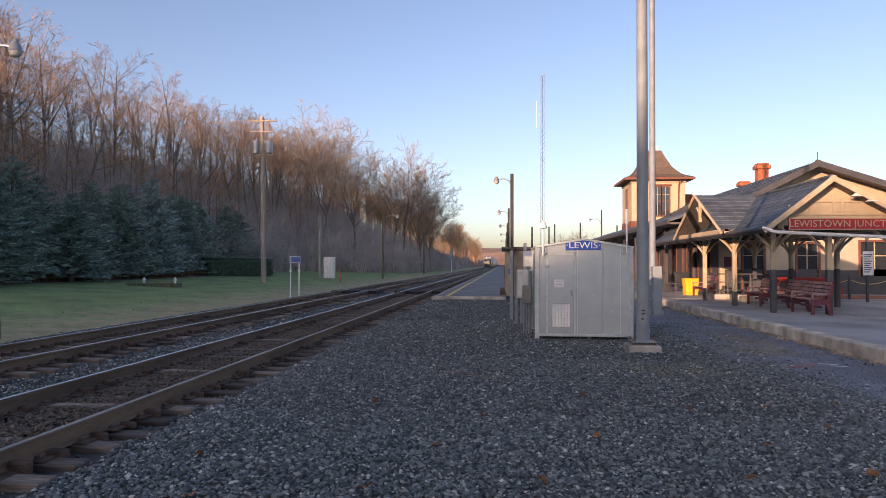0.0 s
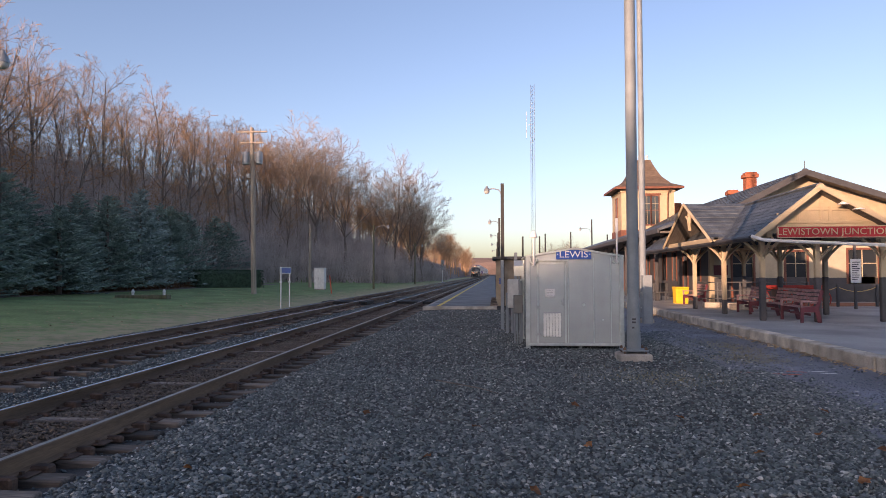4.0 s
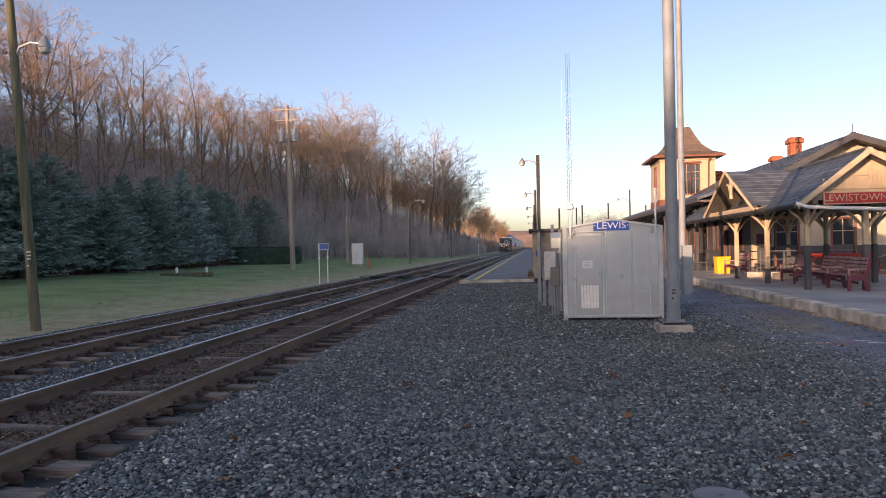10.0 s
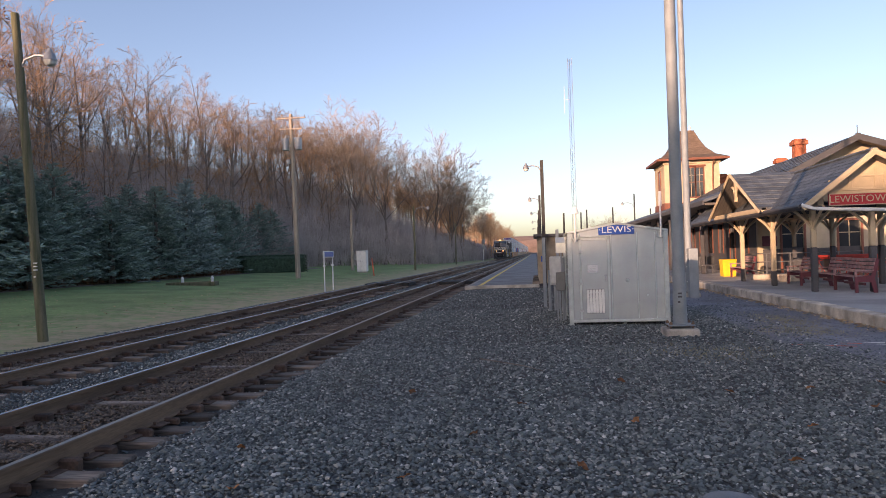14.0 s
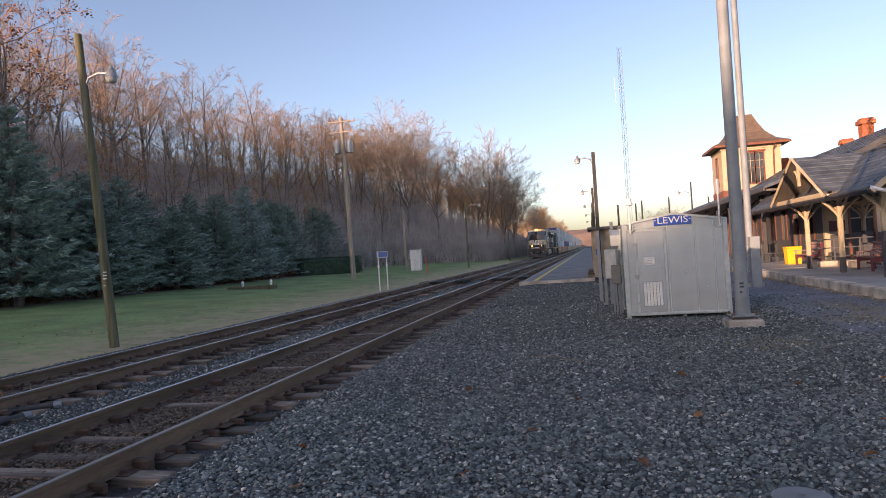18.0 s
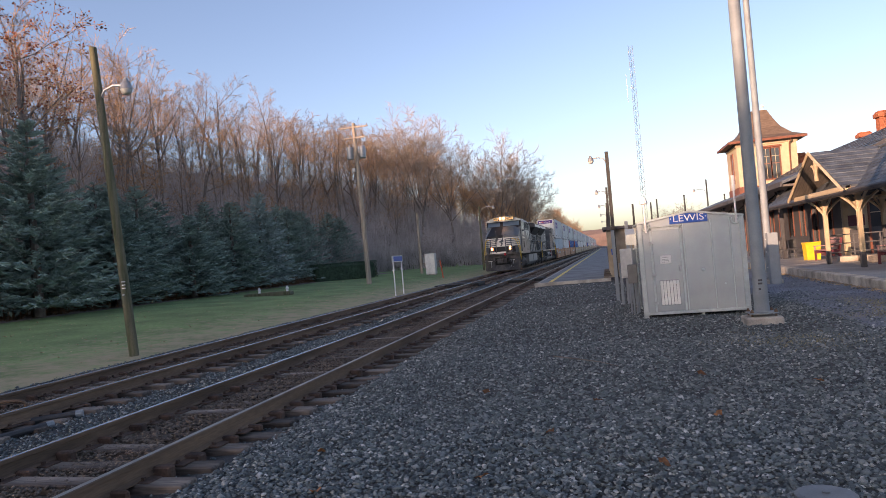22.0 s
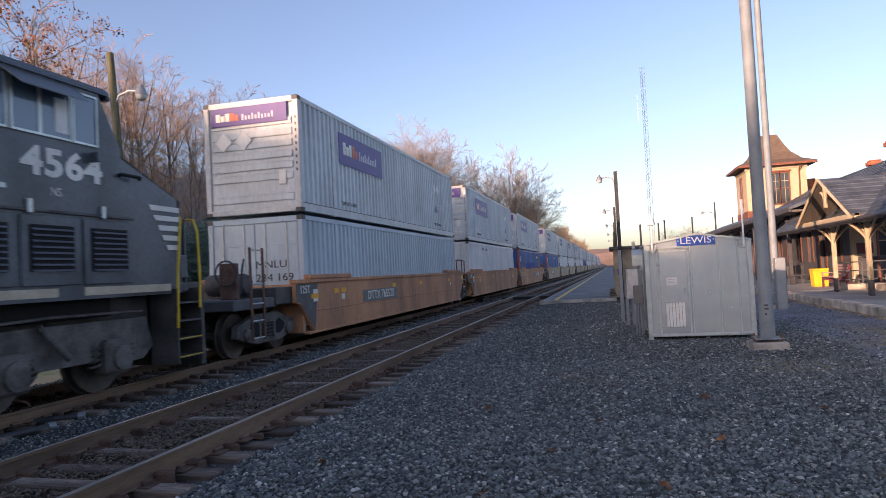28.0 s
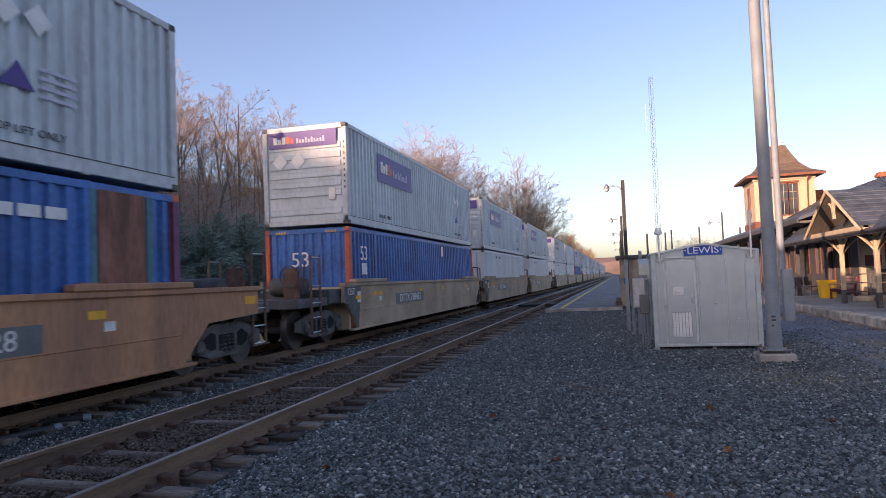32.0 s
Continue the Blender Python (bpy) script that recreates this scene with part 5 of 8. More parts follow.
def car_truck(parent, y):
    t = part("truck", Shape().cbox(-0.7, y - 0.2, 0.35, 0.7, y + 0.2, 0.7, 0.03), M_truck, parent)
    for dy in (-0.9, 0.9):
        wheelset(t, y + dy, 0.46)
    for s in (-1, 1):
        lo, hi = min(s * 1.0, s * 1.14), max(s * 1.0, s * 1.14)
        part("side_frame", Shape().prism([(y - 1.25, 0.42), (y - 1.2, 0.66), (y - 0.45, 0.86), (y + 0.45, 0.86), (y + 1.2, 0.66), (y + 1.25, 0.42), (y + 0.95, 0.34), (y + 0.5, 0.24), (y - 0.5, 0.24), (y - 0.95, 0.34)], "x", lo, hi), M_truck, t)
        # Near-black plates on the closed frame draw the shade of its openings
        edge = (min(s * 1.138, s * 1.146), max(s * 1.138, s * 1.146))
        for q in (-1, 1):
            part("frame_opening", Shape().prism([(y + q * 0.36, 0.4), (y + q * 0.36, 0.66), (y + q * 0.52, 0.72), (y + q * 0.76, 0.6), (y + q * 0.72, 0.48), (y + q * 0.52, 0.38)][::q], "x", *edge), M_dark, t)
        part("frame_opening", Shape().prism([(y - 0.26, 0.36), (y + 0.26, 0.36), (y + 0.26, 0.66), (y - 0.26, 0.66)], "x", *edge), M_dark, t)
        for dy in (-0.16, 0, 0.16):
            part("coil_spring", Shape().tube([(s * 1.16 + 0.05 * math.cos(a), y + dy + 0.05 * math.sin(a), 0.33 + 0.3 * a / 25.1) for a in np.linspace(0, 25.1, 22)], 0.014, 4), M_truck, t)
        for dy in (-0.9, 0.9):
            part("bearing_cap", Shape().lathe([(0.13, 0), (0.13, 0.08), (0.07, 0.1)], 12, pose(s * 1.12, y + dy, 0.47, 0, 90 * s, 0)), M_truck, t)
    return t


def well_car(paint, code, end_front, end_rear, label, plate_y=5.1):
    """A well for one stack; the front end of the container is the origin."""
    C = thing("well_car", pose(0, 0, 0), label, "rail car", "container well cars")
    l = CL
    rear = 2.3 if end_rear else 0.9
    for s in (-1, 1):
        x0, x1 = sorted((s * 1.33, s * 1.42))
        part("side_sill", Shape().prism([(-0.76, 1.02), (-0.55, 0.98), (0.2, 0.28), (l - 0.1, 0.28), (l + 0.62, 0.92), (l + rear, 1.0), (l + rear, 1.48), (-0.76, 1.48)], "x", x0, x1), paint, C, "long faded side sill")
        fx0, fx1 = sorted((s * 1.28, s * 1.47))
        part("top_flange", Shape().cbox(fx0, -0.8, 1.46, fx1, l + rear + 0.03, 1.55, 0.01), paint, C)
        part("bottom_flange", Shape().cbox(fx0, -0.2, 0.24, fx1, l + 0.2, 0.3, 0.01), paint, C)
        for y0 in (-0.1, l - 2.5):
            part("guide_plank", Shape().cbox(min(s * 1.3, s * 1.5), y0, 1.55, max(s * 1.3, s * 1.5), y0 + 2.6, 1.66, 0.02), paint, C)
        for y in (1.4, 1.9, 6.2, 9.4, l - 2.2):
            part("yellow_marker", Shape().box(s * 1.425 - 0.004, y, 1.16, s * 1.425 + 0.004, y + 0.34, 1.28), M_marker, C)
        part("end_panel", Shape().prism([(-0.74, 1.04), (-0.54, 1.0), (0.2, 0.31), (0.42, 1.44), (-0.74, 1.44)], "x", s * 1.42 - 0.004, s * 1.42 + 0.008), M_endgrey, C, "dark grey painted end panel")
        words("125T", 0.26, M_stripe, C, pose(s * 1.43, -0.3, 1.3) @ pose(0, 0, 0, 90, 0, 90 * s))
        part("yellow_marker", Shape().box(s * 1.43 - 0.004, 0.02, 1.08, s * 1.43 + 0.006, 0.44, 1.19), M_marker, C)
        part("yellow_marker", Shape().box(s * 1.425 - 0.004, l + rear - 0.5, 1.2, s * 1.425 + 0.006, l + rear - 0.1, 1.36), M_marker, C)
        part("data_panel", Shape().box(s * 1.425 - 0.004, 0.15, 1.0, s * 1.425 + 0.006, 0.4, 1.3), M_stripe, C)
        if plate_y:
            plate = part("number_panel", Shape().box(s * 1.425 - 0.003, plate_y - 1.6, 0.8, s * 1.425 + 0.004, plate_y + 1.6, 1.16), M_darkbox, C)
            words(code, 0.36, M_stripe, plate, pose(s * 1.432, plate_y, 0.98) @ pose(0, 0, 0, 90, 0, 90 * s), squeeze=1.15)
        part("sill_crease", Shape().prism([(1.36, 0.72), (1.435, 0.78), (1.36, 0.84)], "y", 0.3, l - 0.2) if s > 0 else Shape().prism([(-1.36, 0.72), (-1.36, 0.84), (-1.435, 0.78)], "y", 0.3, l - 0.2), paint, C)
        for y in (1.9, l - 1.9):
            part("data_panel", Shape().box(s * 1.425 - 0.004, y, 0.98, s * 1.425 + 0.006, y + 0.22, 1.12), M_stripe, C)
        if end_front:
            continue
        grab = part("grab_rail", Shape().tube([(s * 1.38, -2.24, 0.42), (s * 1.38, -2.24, 2.08), (s * 1.2, -2.24, 2.14), (s * 1.0, -2.24, 2.08), (s * 1.0, -2.24, 1.2)], 0.028, 5).tube([(s * 1.38, -1.7, 0.42), (s * 1.38, -1.7, 2.08), (s * 1.2, -1.7, 2.14), (s * 1.0, -1.7, 2.08), (s * 1.0, -1.7, 1.2)], 0.028, 5), M_hardware, C, "brown end grab rails")
        for z in (0.46, 0.82, 1.16, 1.5):
            part("rung", Shape().tube([(s * 1.38, -2.24, z), (s * 1.38, -1.7, z)], 0.014, 5), M_galv2, grab)
    part("well_floor", Shape().cbox(-1.33, -0.2, 0.24, 1.33, l + 0.2, 0.33, 0.01), M_under, C)
    for y, q in ((-0.12, -1), (l + 0.12, 1)):
        part("bulkhead", Shape().cbox(-1.33, min(y, y + q * 0.12), 0.28, 1.33, max(y, y + q * 0.12), 1.45, 0.02), paint, C)
        part("end_platform", Shape().cbox(-1.3, min(y, y + q * 1.35), 1.02, 1.3, max(y, y + q * 1.35), 1.4, 0.02), M_under, C)
    for end, y, q in ((end_front, 0, -1), (end_rear, l, 1)):
        if not end:
            continue
        part("end_frame", Shape().cbox(-1.25, min(y + q * 1.4, y + q * 3.1), 0.98, 1.25, max(y + q * 1.4, y + q * 3.1), 1.2, 0.02), M_endgrey, C)
        part("brake_reservoir", Shape().lathe([(0.1, 0), (0.22, 0.05), (0.24, 0.12), (0.24, 0.9), (0.2, 0.98), (0.08, 1.0)], 14, pose(-0.1, y + q * 1.9, 1.5, 0, 90, 0)), M_under, C, smooth=True)
        part("brake_bracket", Shape().cbox(0.6, y + q * 2.5 - 0.06, 1.2, 1.0, y + q * 2.5 + 0.06, 1.95, 0.02), M_hardware, C)
        part("brake_wheel", Shape().tube([(0.8 + 0.25 * math.cos(a), y + q * 2.62, 1.75 + 0.25 * math.sin(a)) for a in np.linspace(0, 6.283, 17)], 0.02, 5), M_under, C)
        part("brake_hose", Shape().tube([(1.0, y + q * 2.3, 1.9), (1.15, y + q * 2.5, 2.02), (1.22, y + q * 2.7, 1.8), (1.2, y + q * 2.75, 1.3)], 0.02, 5), M_hose, C)
        part("coupler", Shape().cbox(-0.15, min(y + q * 3.0, y + q * 3.7), 0.72, 0.15, max(y + q * 3.0, y + q * 3.7), 1.0, 0.04), M_under, C)
        for s in (-1, 1):
            lad = part("ladder", Shape().tube([(s * 1.38, y + q * 2.15, 0.35), (s * 1.38, y + q * 2.15, 2.25)], 0.03, 5).tube([(s * 1.38, y + q * 2.65, 0.35), (s * 1.38, y + q * 2.65, 2.25)], 0.03, 5), M_hardware, C, "end ladder")
            for z in (0.4, 0.75, 1.1, 1.5, 2.2):
                part("rung", Shape().tube([(s * 1.38, y + q * 2.15, z), (s * 1.38, y + q * 2.65, z)], 0.015, 5), M_galv2, lad)
        car_truck(C, y + q * 1.6)
    if not end_rear:
        car_truck(C, l + 1.6)
    return C


PACK, UNIT, FIRST = 62.27, 19.32, 43.2
cars, boxes_low, boxes_up = [], [], []
wells = [well_car(M_well, "DTTX 765528", True, False, "rust-brown articulated well car carrying stacked containers"),
         well_car(M_well, "DTTX 765528", False, False, "rust-brown middle unit of an articulated well car", 0),
         well_car(M_well, "DTTX 765528", False, True, "rust-brown end unit of an articulated well car", 11.6),
         well_car(M_tan, "DTTX 768463", True, False, "faded tan articulated well car carrying stacked containers"),
         well_car(M_tan, "DTTX 768463", False, False, "faded tan middle unit of an articulated well car"),
         well_car(M_tan, "DTTX 768463", False, True, "faded tan end unit of an articulated well car")]
for s in (-1, 1):
    words("53", 0.62, M_darkbox, wells[2], pose(s * 1.43, 1.0 if s > 0 else CL - 1.0, 0.6) @ pose(0, 0, 0, 90, 0, 90 * s), squeeze=1.1, name="scrawl")
for s in (-1, 1):
    words("B", 0.34, M_darkbox, wells[2], pose(s * 1.43, 9.43 if s > 0 else CL - 9.43, 1.0) @ pose(0, 0, 0, 90, 0, 90 * s), squeeze=1.1)
    for y in (8.05, 11.1, 13.9):
        part("hold_down_clip", Shape().prism([(s * 1.3, 1.55), (s * 1.47, 1.55), (s * 1.47, 1.6), (s * 1.36, 1.68), (s * 1.3, 1.68)], "y", y, y + 0.32), M_well, wells[2])
low_kinds = [container(M_paleblue, M_paleblue, "pale blue-grey corrugated container in the well", ends="doors", h=2.79),
             container(M_contwhite, M_contwhite, "dirty white corrugated container in the well", ends="doors", h=2.79),
             container(M_contblue, M_contblue, "blue corrugated container with orange-red corner posts", ends="folds", post=M_orange, h=2.79),
             container(M_contblue, M_contblue, "blue corrugated container with brown and teal repaired rear panels", ends="folds", post=M_orange, h=2.79)]
up_kind = container(M_contgrey, M_greyrail, "light grey corrugated container with purple end panel", "brand", "ribs", rail=0.25)
up_plain = container(M_contwhite, M_greyrail, "plain light grey container stacked on top", "plain", "ribs", rail=0.25)
words("MNLU", 0.26, M_ink, low_kinds[0], pose(0.42, 0.0, 1.62) @ FACING_SOUTH, squeeze=1.2)
words("234 169", 0.26, M_ink, low_kinds[0], pose(0.5, 0.0, 1.3) @ FACING_SOUTH, squeeze=1.2)
for s in (-1, 1):
    words("ECDU", 0.17, M_ink, low_kinds[1], pose(s * 1.29, 4.1 if s > 0 else CL - 4.1, 2.46) @ pose(0, 0, 0, 90, 0, 90 * s))
    words("238 302", 0.17, M_ink, low_kinds[1], pose(s * 1.29, 5.15 if s > 0 else CL - 5.15, 2.46) @ pose(0, 0, 0, 90, 0, 90 * s))
    words("53", 0.6, M_white, low_kinds[2], pose(s * 1.29, 1.1 if s > 0 else CL - 1.1, 2.05) @ pose(0, 0, 0, 90, 0, 90 * s))
    part("data_label", Shape().box(s * 1.293 - 0.003, 0.9, 1.45, s * 1.293 + 0.006, 1.3, 1.78), M_white, low_kinds[2])
    part("data_label", Shape().box(s * 1.293 - 0.003, 10.0, 2.2, s * 1.293 + 0.006, 10.3, 2.6), M_white, low_kinds[2])
for c in (low_kinds[2], low_kinds[3]):
    words("53", 0.6, M_white, c, pose(-0.2, 0.0, 1.9) @ FACING_SOUTH)
    for xx in (-0.95, 0.6):
        for q in range(4):
            part("hazard_mark", Shape().box(xx + q * 0.09, -0.006, 2.66, xx + q * 0.09 + 0.05, 0.0, 2.73), M_marker, c)
for s in (-1, 1):
    words("53", 0.6, M_white, low_kinds[3], pose(s * 1.29, 1.1 if s > 0 else CL - 1.1, 2.05) @ pose(0, 0, 0, 90, 0, 90 * s))
    for y0, y1, mat in ((CL - 2.0, CL - 1.86, M_teal), (CL - 1.84, CL - 0.84, M_rustpatch), (CL - 0.82, CL - 0.66, M_teal), (CL - 0.16, CL + 0.004, M_plum)):
        part("repair_panel", Shape().cbox(min(s * 1.25, s * 1.305), y0, 0.2, max(s * 1.25, s * 1.305), y1, 2.7, 0.012), mat, low_kinds[3], "repainted repair panel")
    part("repainted_band", corrugated(s * (CW - 0.008), 0.12 + 0.284107 * 14, 0.12 + 0.284107 * 38, 0.2, 1.75, s, 0.284), M_deepblue, low_kinds[3], "darker blue repainted lower band")
    for j in range(3):
        part("code_bar", Shape().box(s * 1.293 - 0.003, CL - 3.6 + j * 0.42, 2.2, s * 1.293 + 0.005, CL - 3.25 + j * 0.42, 2.36), M_white, low_kinds[3])
low_order = [0, 1, 3, 2, 1, 1, 1, 1, 2, 1, 1, 0, 1, 1, 1, 2, 1, 1, 1, 0, 1]
TRAIN_PARTS = [(LOCO_A, 0.0, 0.0, 0), (LOCO_B, 36.9, 0.0, 180)]
used = set()


def once(ob):
    """The thing itself the first time, later a copy of it."""
    if ob.name not in used:
        used.add(ob.name)
        return ob
    return copy_thing(ob, pose(0, 0, 0))


for n in range(21):
    off = FIRST + PACK * (n // 3) + UNIT * (n % 3)
    kind = n % 3 + (0 if n < 3 else 3)
    TRAIN_PARTS.append((once(wells[kind]), off, 0.0, 0))
    TRAIN_PARTS.append((once(low_kinds[low_order[n]]), off, 0.33, 0))
    TRAIN_PARTS.append((once(up_plain if n in (7, 10, 13, 16, 18) else up_kind), off, 0.33 + CH + 0.012, 0))

# ---- road, raised platform, station ----
M_slab = material("platform_slab", (0.37, 0.37, 0.365), 0.85, var=0.3, scale=0.5, fine=40, bump=0.12, rand=0.06)
M_kerb = material("kerb_stone", (0.6, 0.54, 0.44), 0.88, var=0.35, scale=2.0, fine=45, bump=0.3, second=(0.3, 0.26, 0.21), rand=0.16)
M_trim = material("cream_trim", (0.5, 0.405, 0.265), 0.55, var=0.1, scale=3, fine=40, bump=0.05)
M_brick = material("chimney_brick", (0.42, 0.14, 0.07), 0.85, var=0.35, scale=6, fine=40, bump=0.3)
M_soffit = material("soffit_boards", (0.16, 0.14, 0.12), 0.75, var=0.3, scale=3, fine=40, stretch=(8, 0.5, 1))
M_win = glass_material("window_glass", (0.03, 0.035, 0.04))
M_maroon = material("maroon_bench_paint", (0.14, 0.035, 0.048), 0.5, var=0.2, scale=5, fine=40)
# Slats paler than the maroon frame: sky reflection put into their colour
M_slatred = material("worn_bench_slats", (0.42, 0.26, 0.26), 0.6, var=0.35, scale=6, fine=50)
M_binyellow = material("yellow_plastic", (0.8, 0.5, 0.02), 0.45, var=0.1)
M_redcart = material("red_cart_paint", (0.5, 0.05, 0.03), 0.5, var=0.2)
M_pipe = material("grey_pipe_rail", (0.16, 0.165, 0.17), 0.5, 0.3, var=0.2)

S = Shape()
edge = [(-60, 3.0), (-10, 3.1), (0, 3.3), (6, 3.7), (9, 4.0), (12, 4.0), (16, 4.1), (20, 3.7), (24, 3.4), (30, 2.6), (40, 2.4), (120, 2.4)]
for j, (y, x) in enumerate(edge):
    S.v += [(x, y, -0.146), (6.5, y, -0.146)]
    if j:
        S.f.append((2 * j - 2, 2 * j - 1, 2 * j + 1, 2 * j))
tagged(part("road", S, M_asphalt), "worn dark asphalt lane between ballast and platform", "road", kind="structure")
deck = thing("station_platform", pose(0, 0, 0), "raised concrete station platform with a pale kerb", "platform", "", "structure")
y = -14.0
r = random.Random(4)
while y < 64:
    l = r.choice((1.75, 1.85, 2.0))
    part("kerb_stone", Shape().cbox(6.47, y + 0.012, -0.34, 6.78, y + l - 0.012, 0.1 + r.uniform(-0.012, 0.012), 0.025), M_kerb, deck, at=pose(r.uniform(-0.02, 0.02), 0, 0))
    y += l
for i in range(9):
    for j in range(26):
        part("slab", Shape().cbox(6.8 + i * 2.9, -14 + j * 2.9, -0.2, 9.67 + i * 2.9, -11.13 + j * 2.9, 0.09 - (i + j) % 3 * 0.003, 0.012), M_slab, deck) if i < 4 and j < 19 else None
part("outer_slab", Shape().box(18.4, -14, -0.2, 90, 64, 0.08).box(6.8, 41.2, -0.2, 18.39, 64, 0.08), M_slab, deck)
part("bedding", Shape().box(6.8, -14, -0.34, 18.4, 41.2, 0.0), M_concrete, deck)


def bracket(S, x, y, z, dx, dy, reach=0.75, drop=0.8, w=0.05):
    """A curved brace from a post up to a beam."""
    pts = []
    for t in np.linspace(0, 1, 6):
        pts.append((x + dx * reach * t ** 1.35, y + dy * reach * t ** 1.35, z - drop * (1 - t ** 0.85)))
    S.tube(pts, w, 4)


CX, CYF, CYR, EAVE, RIDGE, HALF = 9.75, 20.6, 34.9, 2.68, 4.06, 2.1
canopy = thing("platform_canopy", pose(CX, 0, 0.09), "cream platform canopy with slate roof and red name sign", "canopy")
E_, R_, RX = EAVE - 0.09, RIDGE - 0.09, -0.35      # RX: the ridge stands nearer the tracks
def post_at(x, y, top, parent, braces, low=1.3):
    p = part("post", Shape().cbox(x - 0.075, y - 0.075, low, x + 0.075, y + 0.075, top, 0.02), M_trim, parent, "cream upper post")
    part("post_base", Shape().cbox(x - 0.082, y - 0.082, 0, x + 0.082, y + 0.082, low, 0.02), M_greypaint, p, "dark grey lower post")
    part("post_cap", Shape().cbox(x - 0.12, y - 0.12, top - 0.12, x + 0.12, y + 0.12, top, 0.02), M_trim, p)
    for dx, dy in braces:
        S = Shape()
        bracket(S, x, y, top - 0.05, dx, dy, 0.8 if dy else 0.6, 0.72, 0.048)
        part("brace", S, M_trim, p, "curved cream brace")
for x, ys_ in ((-1.65, (21.1, 24.5, 28.0)), (1.65, (20.75, 24.2, 27.9, 31.8))):
    for y in ys_:
        # Two track-side posts are cream to 0.5, sunlight on them put into paint
        post_at(x, y, E_ - 0.08, canopy, ((0, -1), (0, 1), (-1 if x < 0 else 1, 0), (1 if x < 0 else -1, 0)), 0.5 if x < 0 and 23 < y < 30 else 1.3)
post_at(-0.3, CYF - 0.05, E_ - 0.2, canopy, ((-1, 0), (1, 0)))
for x in (-1.65, 1.65):
    part("beam", Shape().cbox(x - 0.09, CYF - 0.1, E_ - 0.1, x + 0.09, CYR, E_ + 0.1, 0.015), M_trim, canopy)
for y in (CYF + 0.1, 24.3, 28.0, 31.6):
    part("tie_beam", Shape().cbox(-HALF + 0.1, y - 0.07, E_ - 0.02, HALF - 0.1, y + 0.07, E_ + 0.14, 0.012), M_greypaint, canopy)
# roof: boards beneath, slates in courses above
for s in (-1, 1):
    slope = math.atan2(R_ - E_, HALF - s * RX)
    length = math.hypot(R_ - E_, HALF - s * RX) + 0.25
    m = Matrix.Translation((RX, 0, R_)) @ Matrix.Rotation(s * slope, 4, "Y")
    deckb = Shape().box(min(0, s * length), CYF - 0.45, -0.09, max(0, s * length), CYR, -0.03, m)
    part("roof_deck", deckb, M_soffit, canopy)
    for k in range(12):
        S = Shape()
        a, b = length * k / 12, length * (k + 1.25) / 12
        y = CYF - 0.5 + (0.13 if k % 2 else 0)
        while y < CYR - 0.05:
            w = 0.255
            h = r.uniform(0, 0.006)
            lo, hi = sorted((s * a, s * min(b, length + 0.03)))
            S.add([(lo, y, 0.0 if s > 0 else 0.008 + h), (hi, y, 0.008 + h if s > 0 else 0.0), (hi, y + w, 0.008 + h if s > 0 else 0.0), (lo, y + w, 0.0 if s > 0 else 0.008 + h),
                   (lo, y, -0.03), (hi, y, -0.03), (hi, y + w, -0.03), (lo, y + w, -0.03)], [(0, 1, 2, 3), (0, 4, 5, 1), (2, 6, 7, 3), (1, 5, 6, 2), (3, 7, 4, 0)], m)
            y += w + 0.006
        part("slate_course", S, M_slate, canopy, "course of grey slates")["kind"] = "stuff"
    rk = Shape().box(min(0, s * length), CYF - 0.52, -0.11, max(0, s * length), CYF - 0.46, 0.035, m)
    part("rake_board", rk, M_trim, canopy, "cream rake board")
    part("gutter", Shape().tube([(s * (HALF + 0.22), CYF - 0.45, E_ - 0.12), (s * (HALF + 0.22), CYR - 1.5, E_ - 0.1)], 0.065, 8), M_greypaint, canopy, smooth=True)
part("ridge_cap", Shape().tube([(RX, CYF - 0.5, R_ + 0.03), (RX, CYR, R_ + 0.03)], 0.05, 6), M_slate, canopy)
part("apex_block", Shape().prism([(RX - 0.16, R_ - 0.13), (RX + 0.16, R_ - 0.13), (RX + 0.05, R_ + 0.04), (RX - 0.05, R_ + 0.04)], "y", CYF - 0.535, CYF - 0.4), M_trim, canopy)
part("downpipe", Shape().tube([(-HALF - 0.22, CYF - 0.5, E_ - 0.08), (-HALF + 0.1, CYF - 0.56, E_ - 0.2), (-0.3, CYF - 0.6, E_ - 0.29), (1.6, CYF - 0.6, E_ - 0.38), (HALF + 0.4, CYF - 0.6, E_ - 0.42)], 0.05, 8), M_white, canopy, "white sloping drain pipe", True)
# boarded gable with raised panels
gable = part("gable_wall", Shape().prism([(-HALF + 0.05, E_ + 0.02), (HALF - 0.05, E_ + 0.02), (RX, R_ - 0.1)], "y", CYF, CYF + 0.08), M_trim, canopy, "boarded cream gable")
for x in (-1.35, -0.8, -0.12, 0.12, 0.8, 1.35):
    h = R_ - 0.2 - abs(x - RX) * (R_ - E_) / (HALF - math.copysign(RX, x - RX))
    if h > E_ + 0.35:
        part("stile", Shape().cbox(x - 0.05, CYF - 0.03, E_ + 0.3, x + 0.05, CYF, h, 0.008), M_trim, gable)
part("panel_rail", Shape().cbox(-1.6, CYF - 0.032, E_ + 0.3, 1.6, CYF - 0.001, E_ + 0.38, 0.008).cbox(-0.95, CYF - 0.032, E_ + 0.68, 0.95, CYF - 0.001, E_ + 0.74, 0.008), M_trim, gable)
sign = part("name_sign", Shape().cbox(-1.65, CYF - 0.66, E_ - 0.15, 1.5, CYF - 0.6, E_ + 0.19, 0.01), M_signred, canopy, "long red station name board")
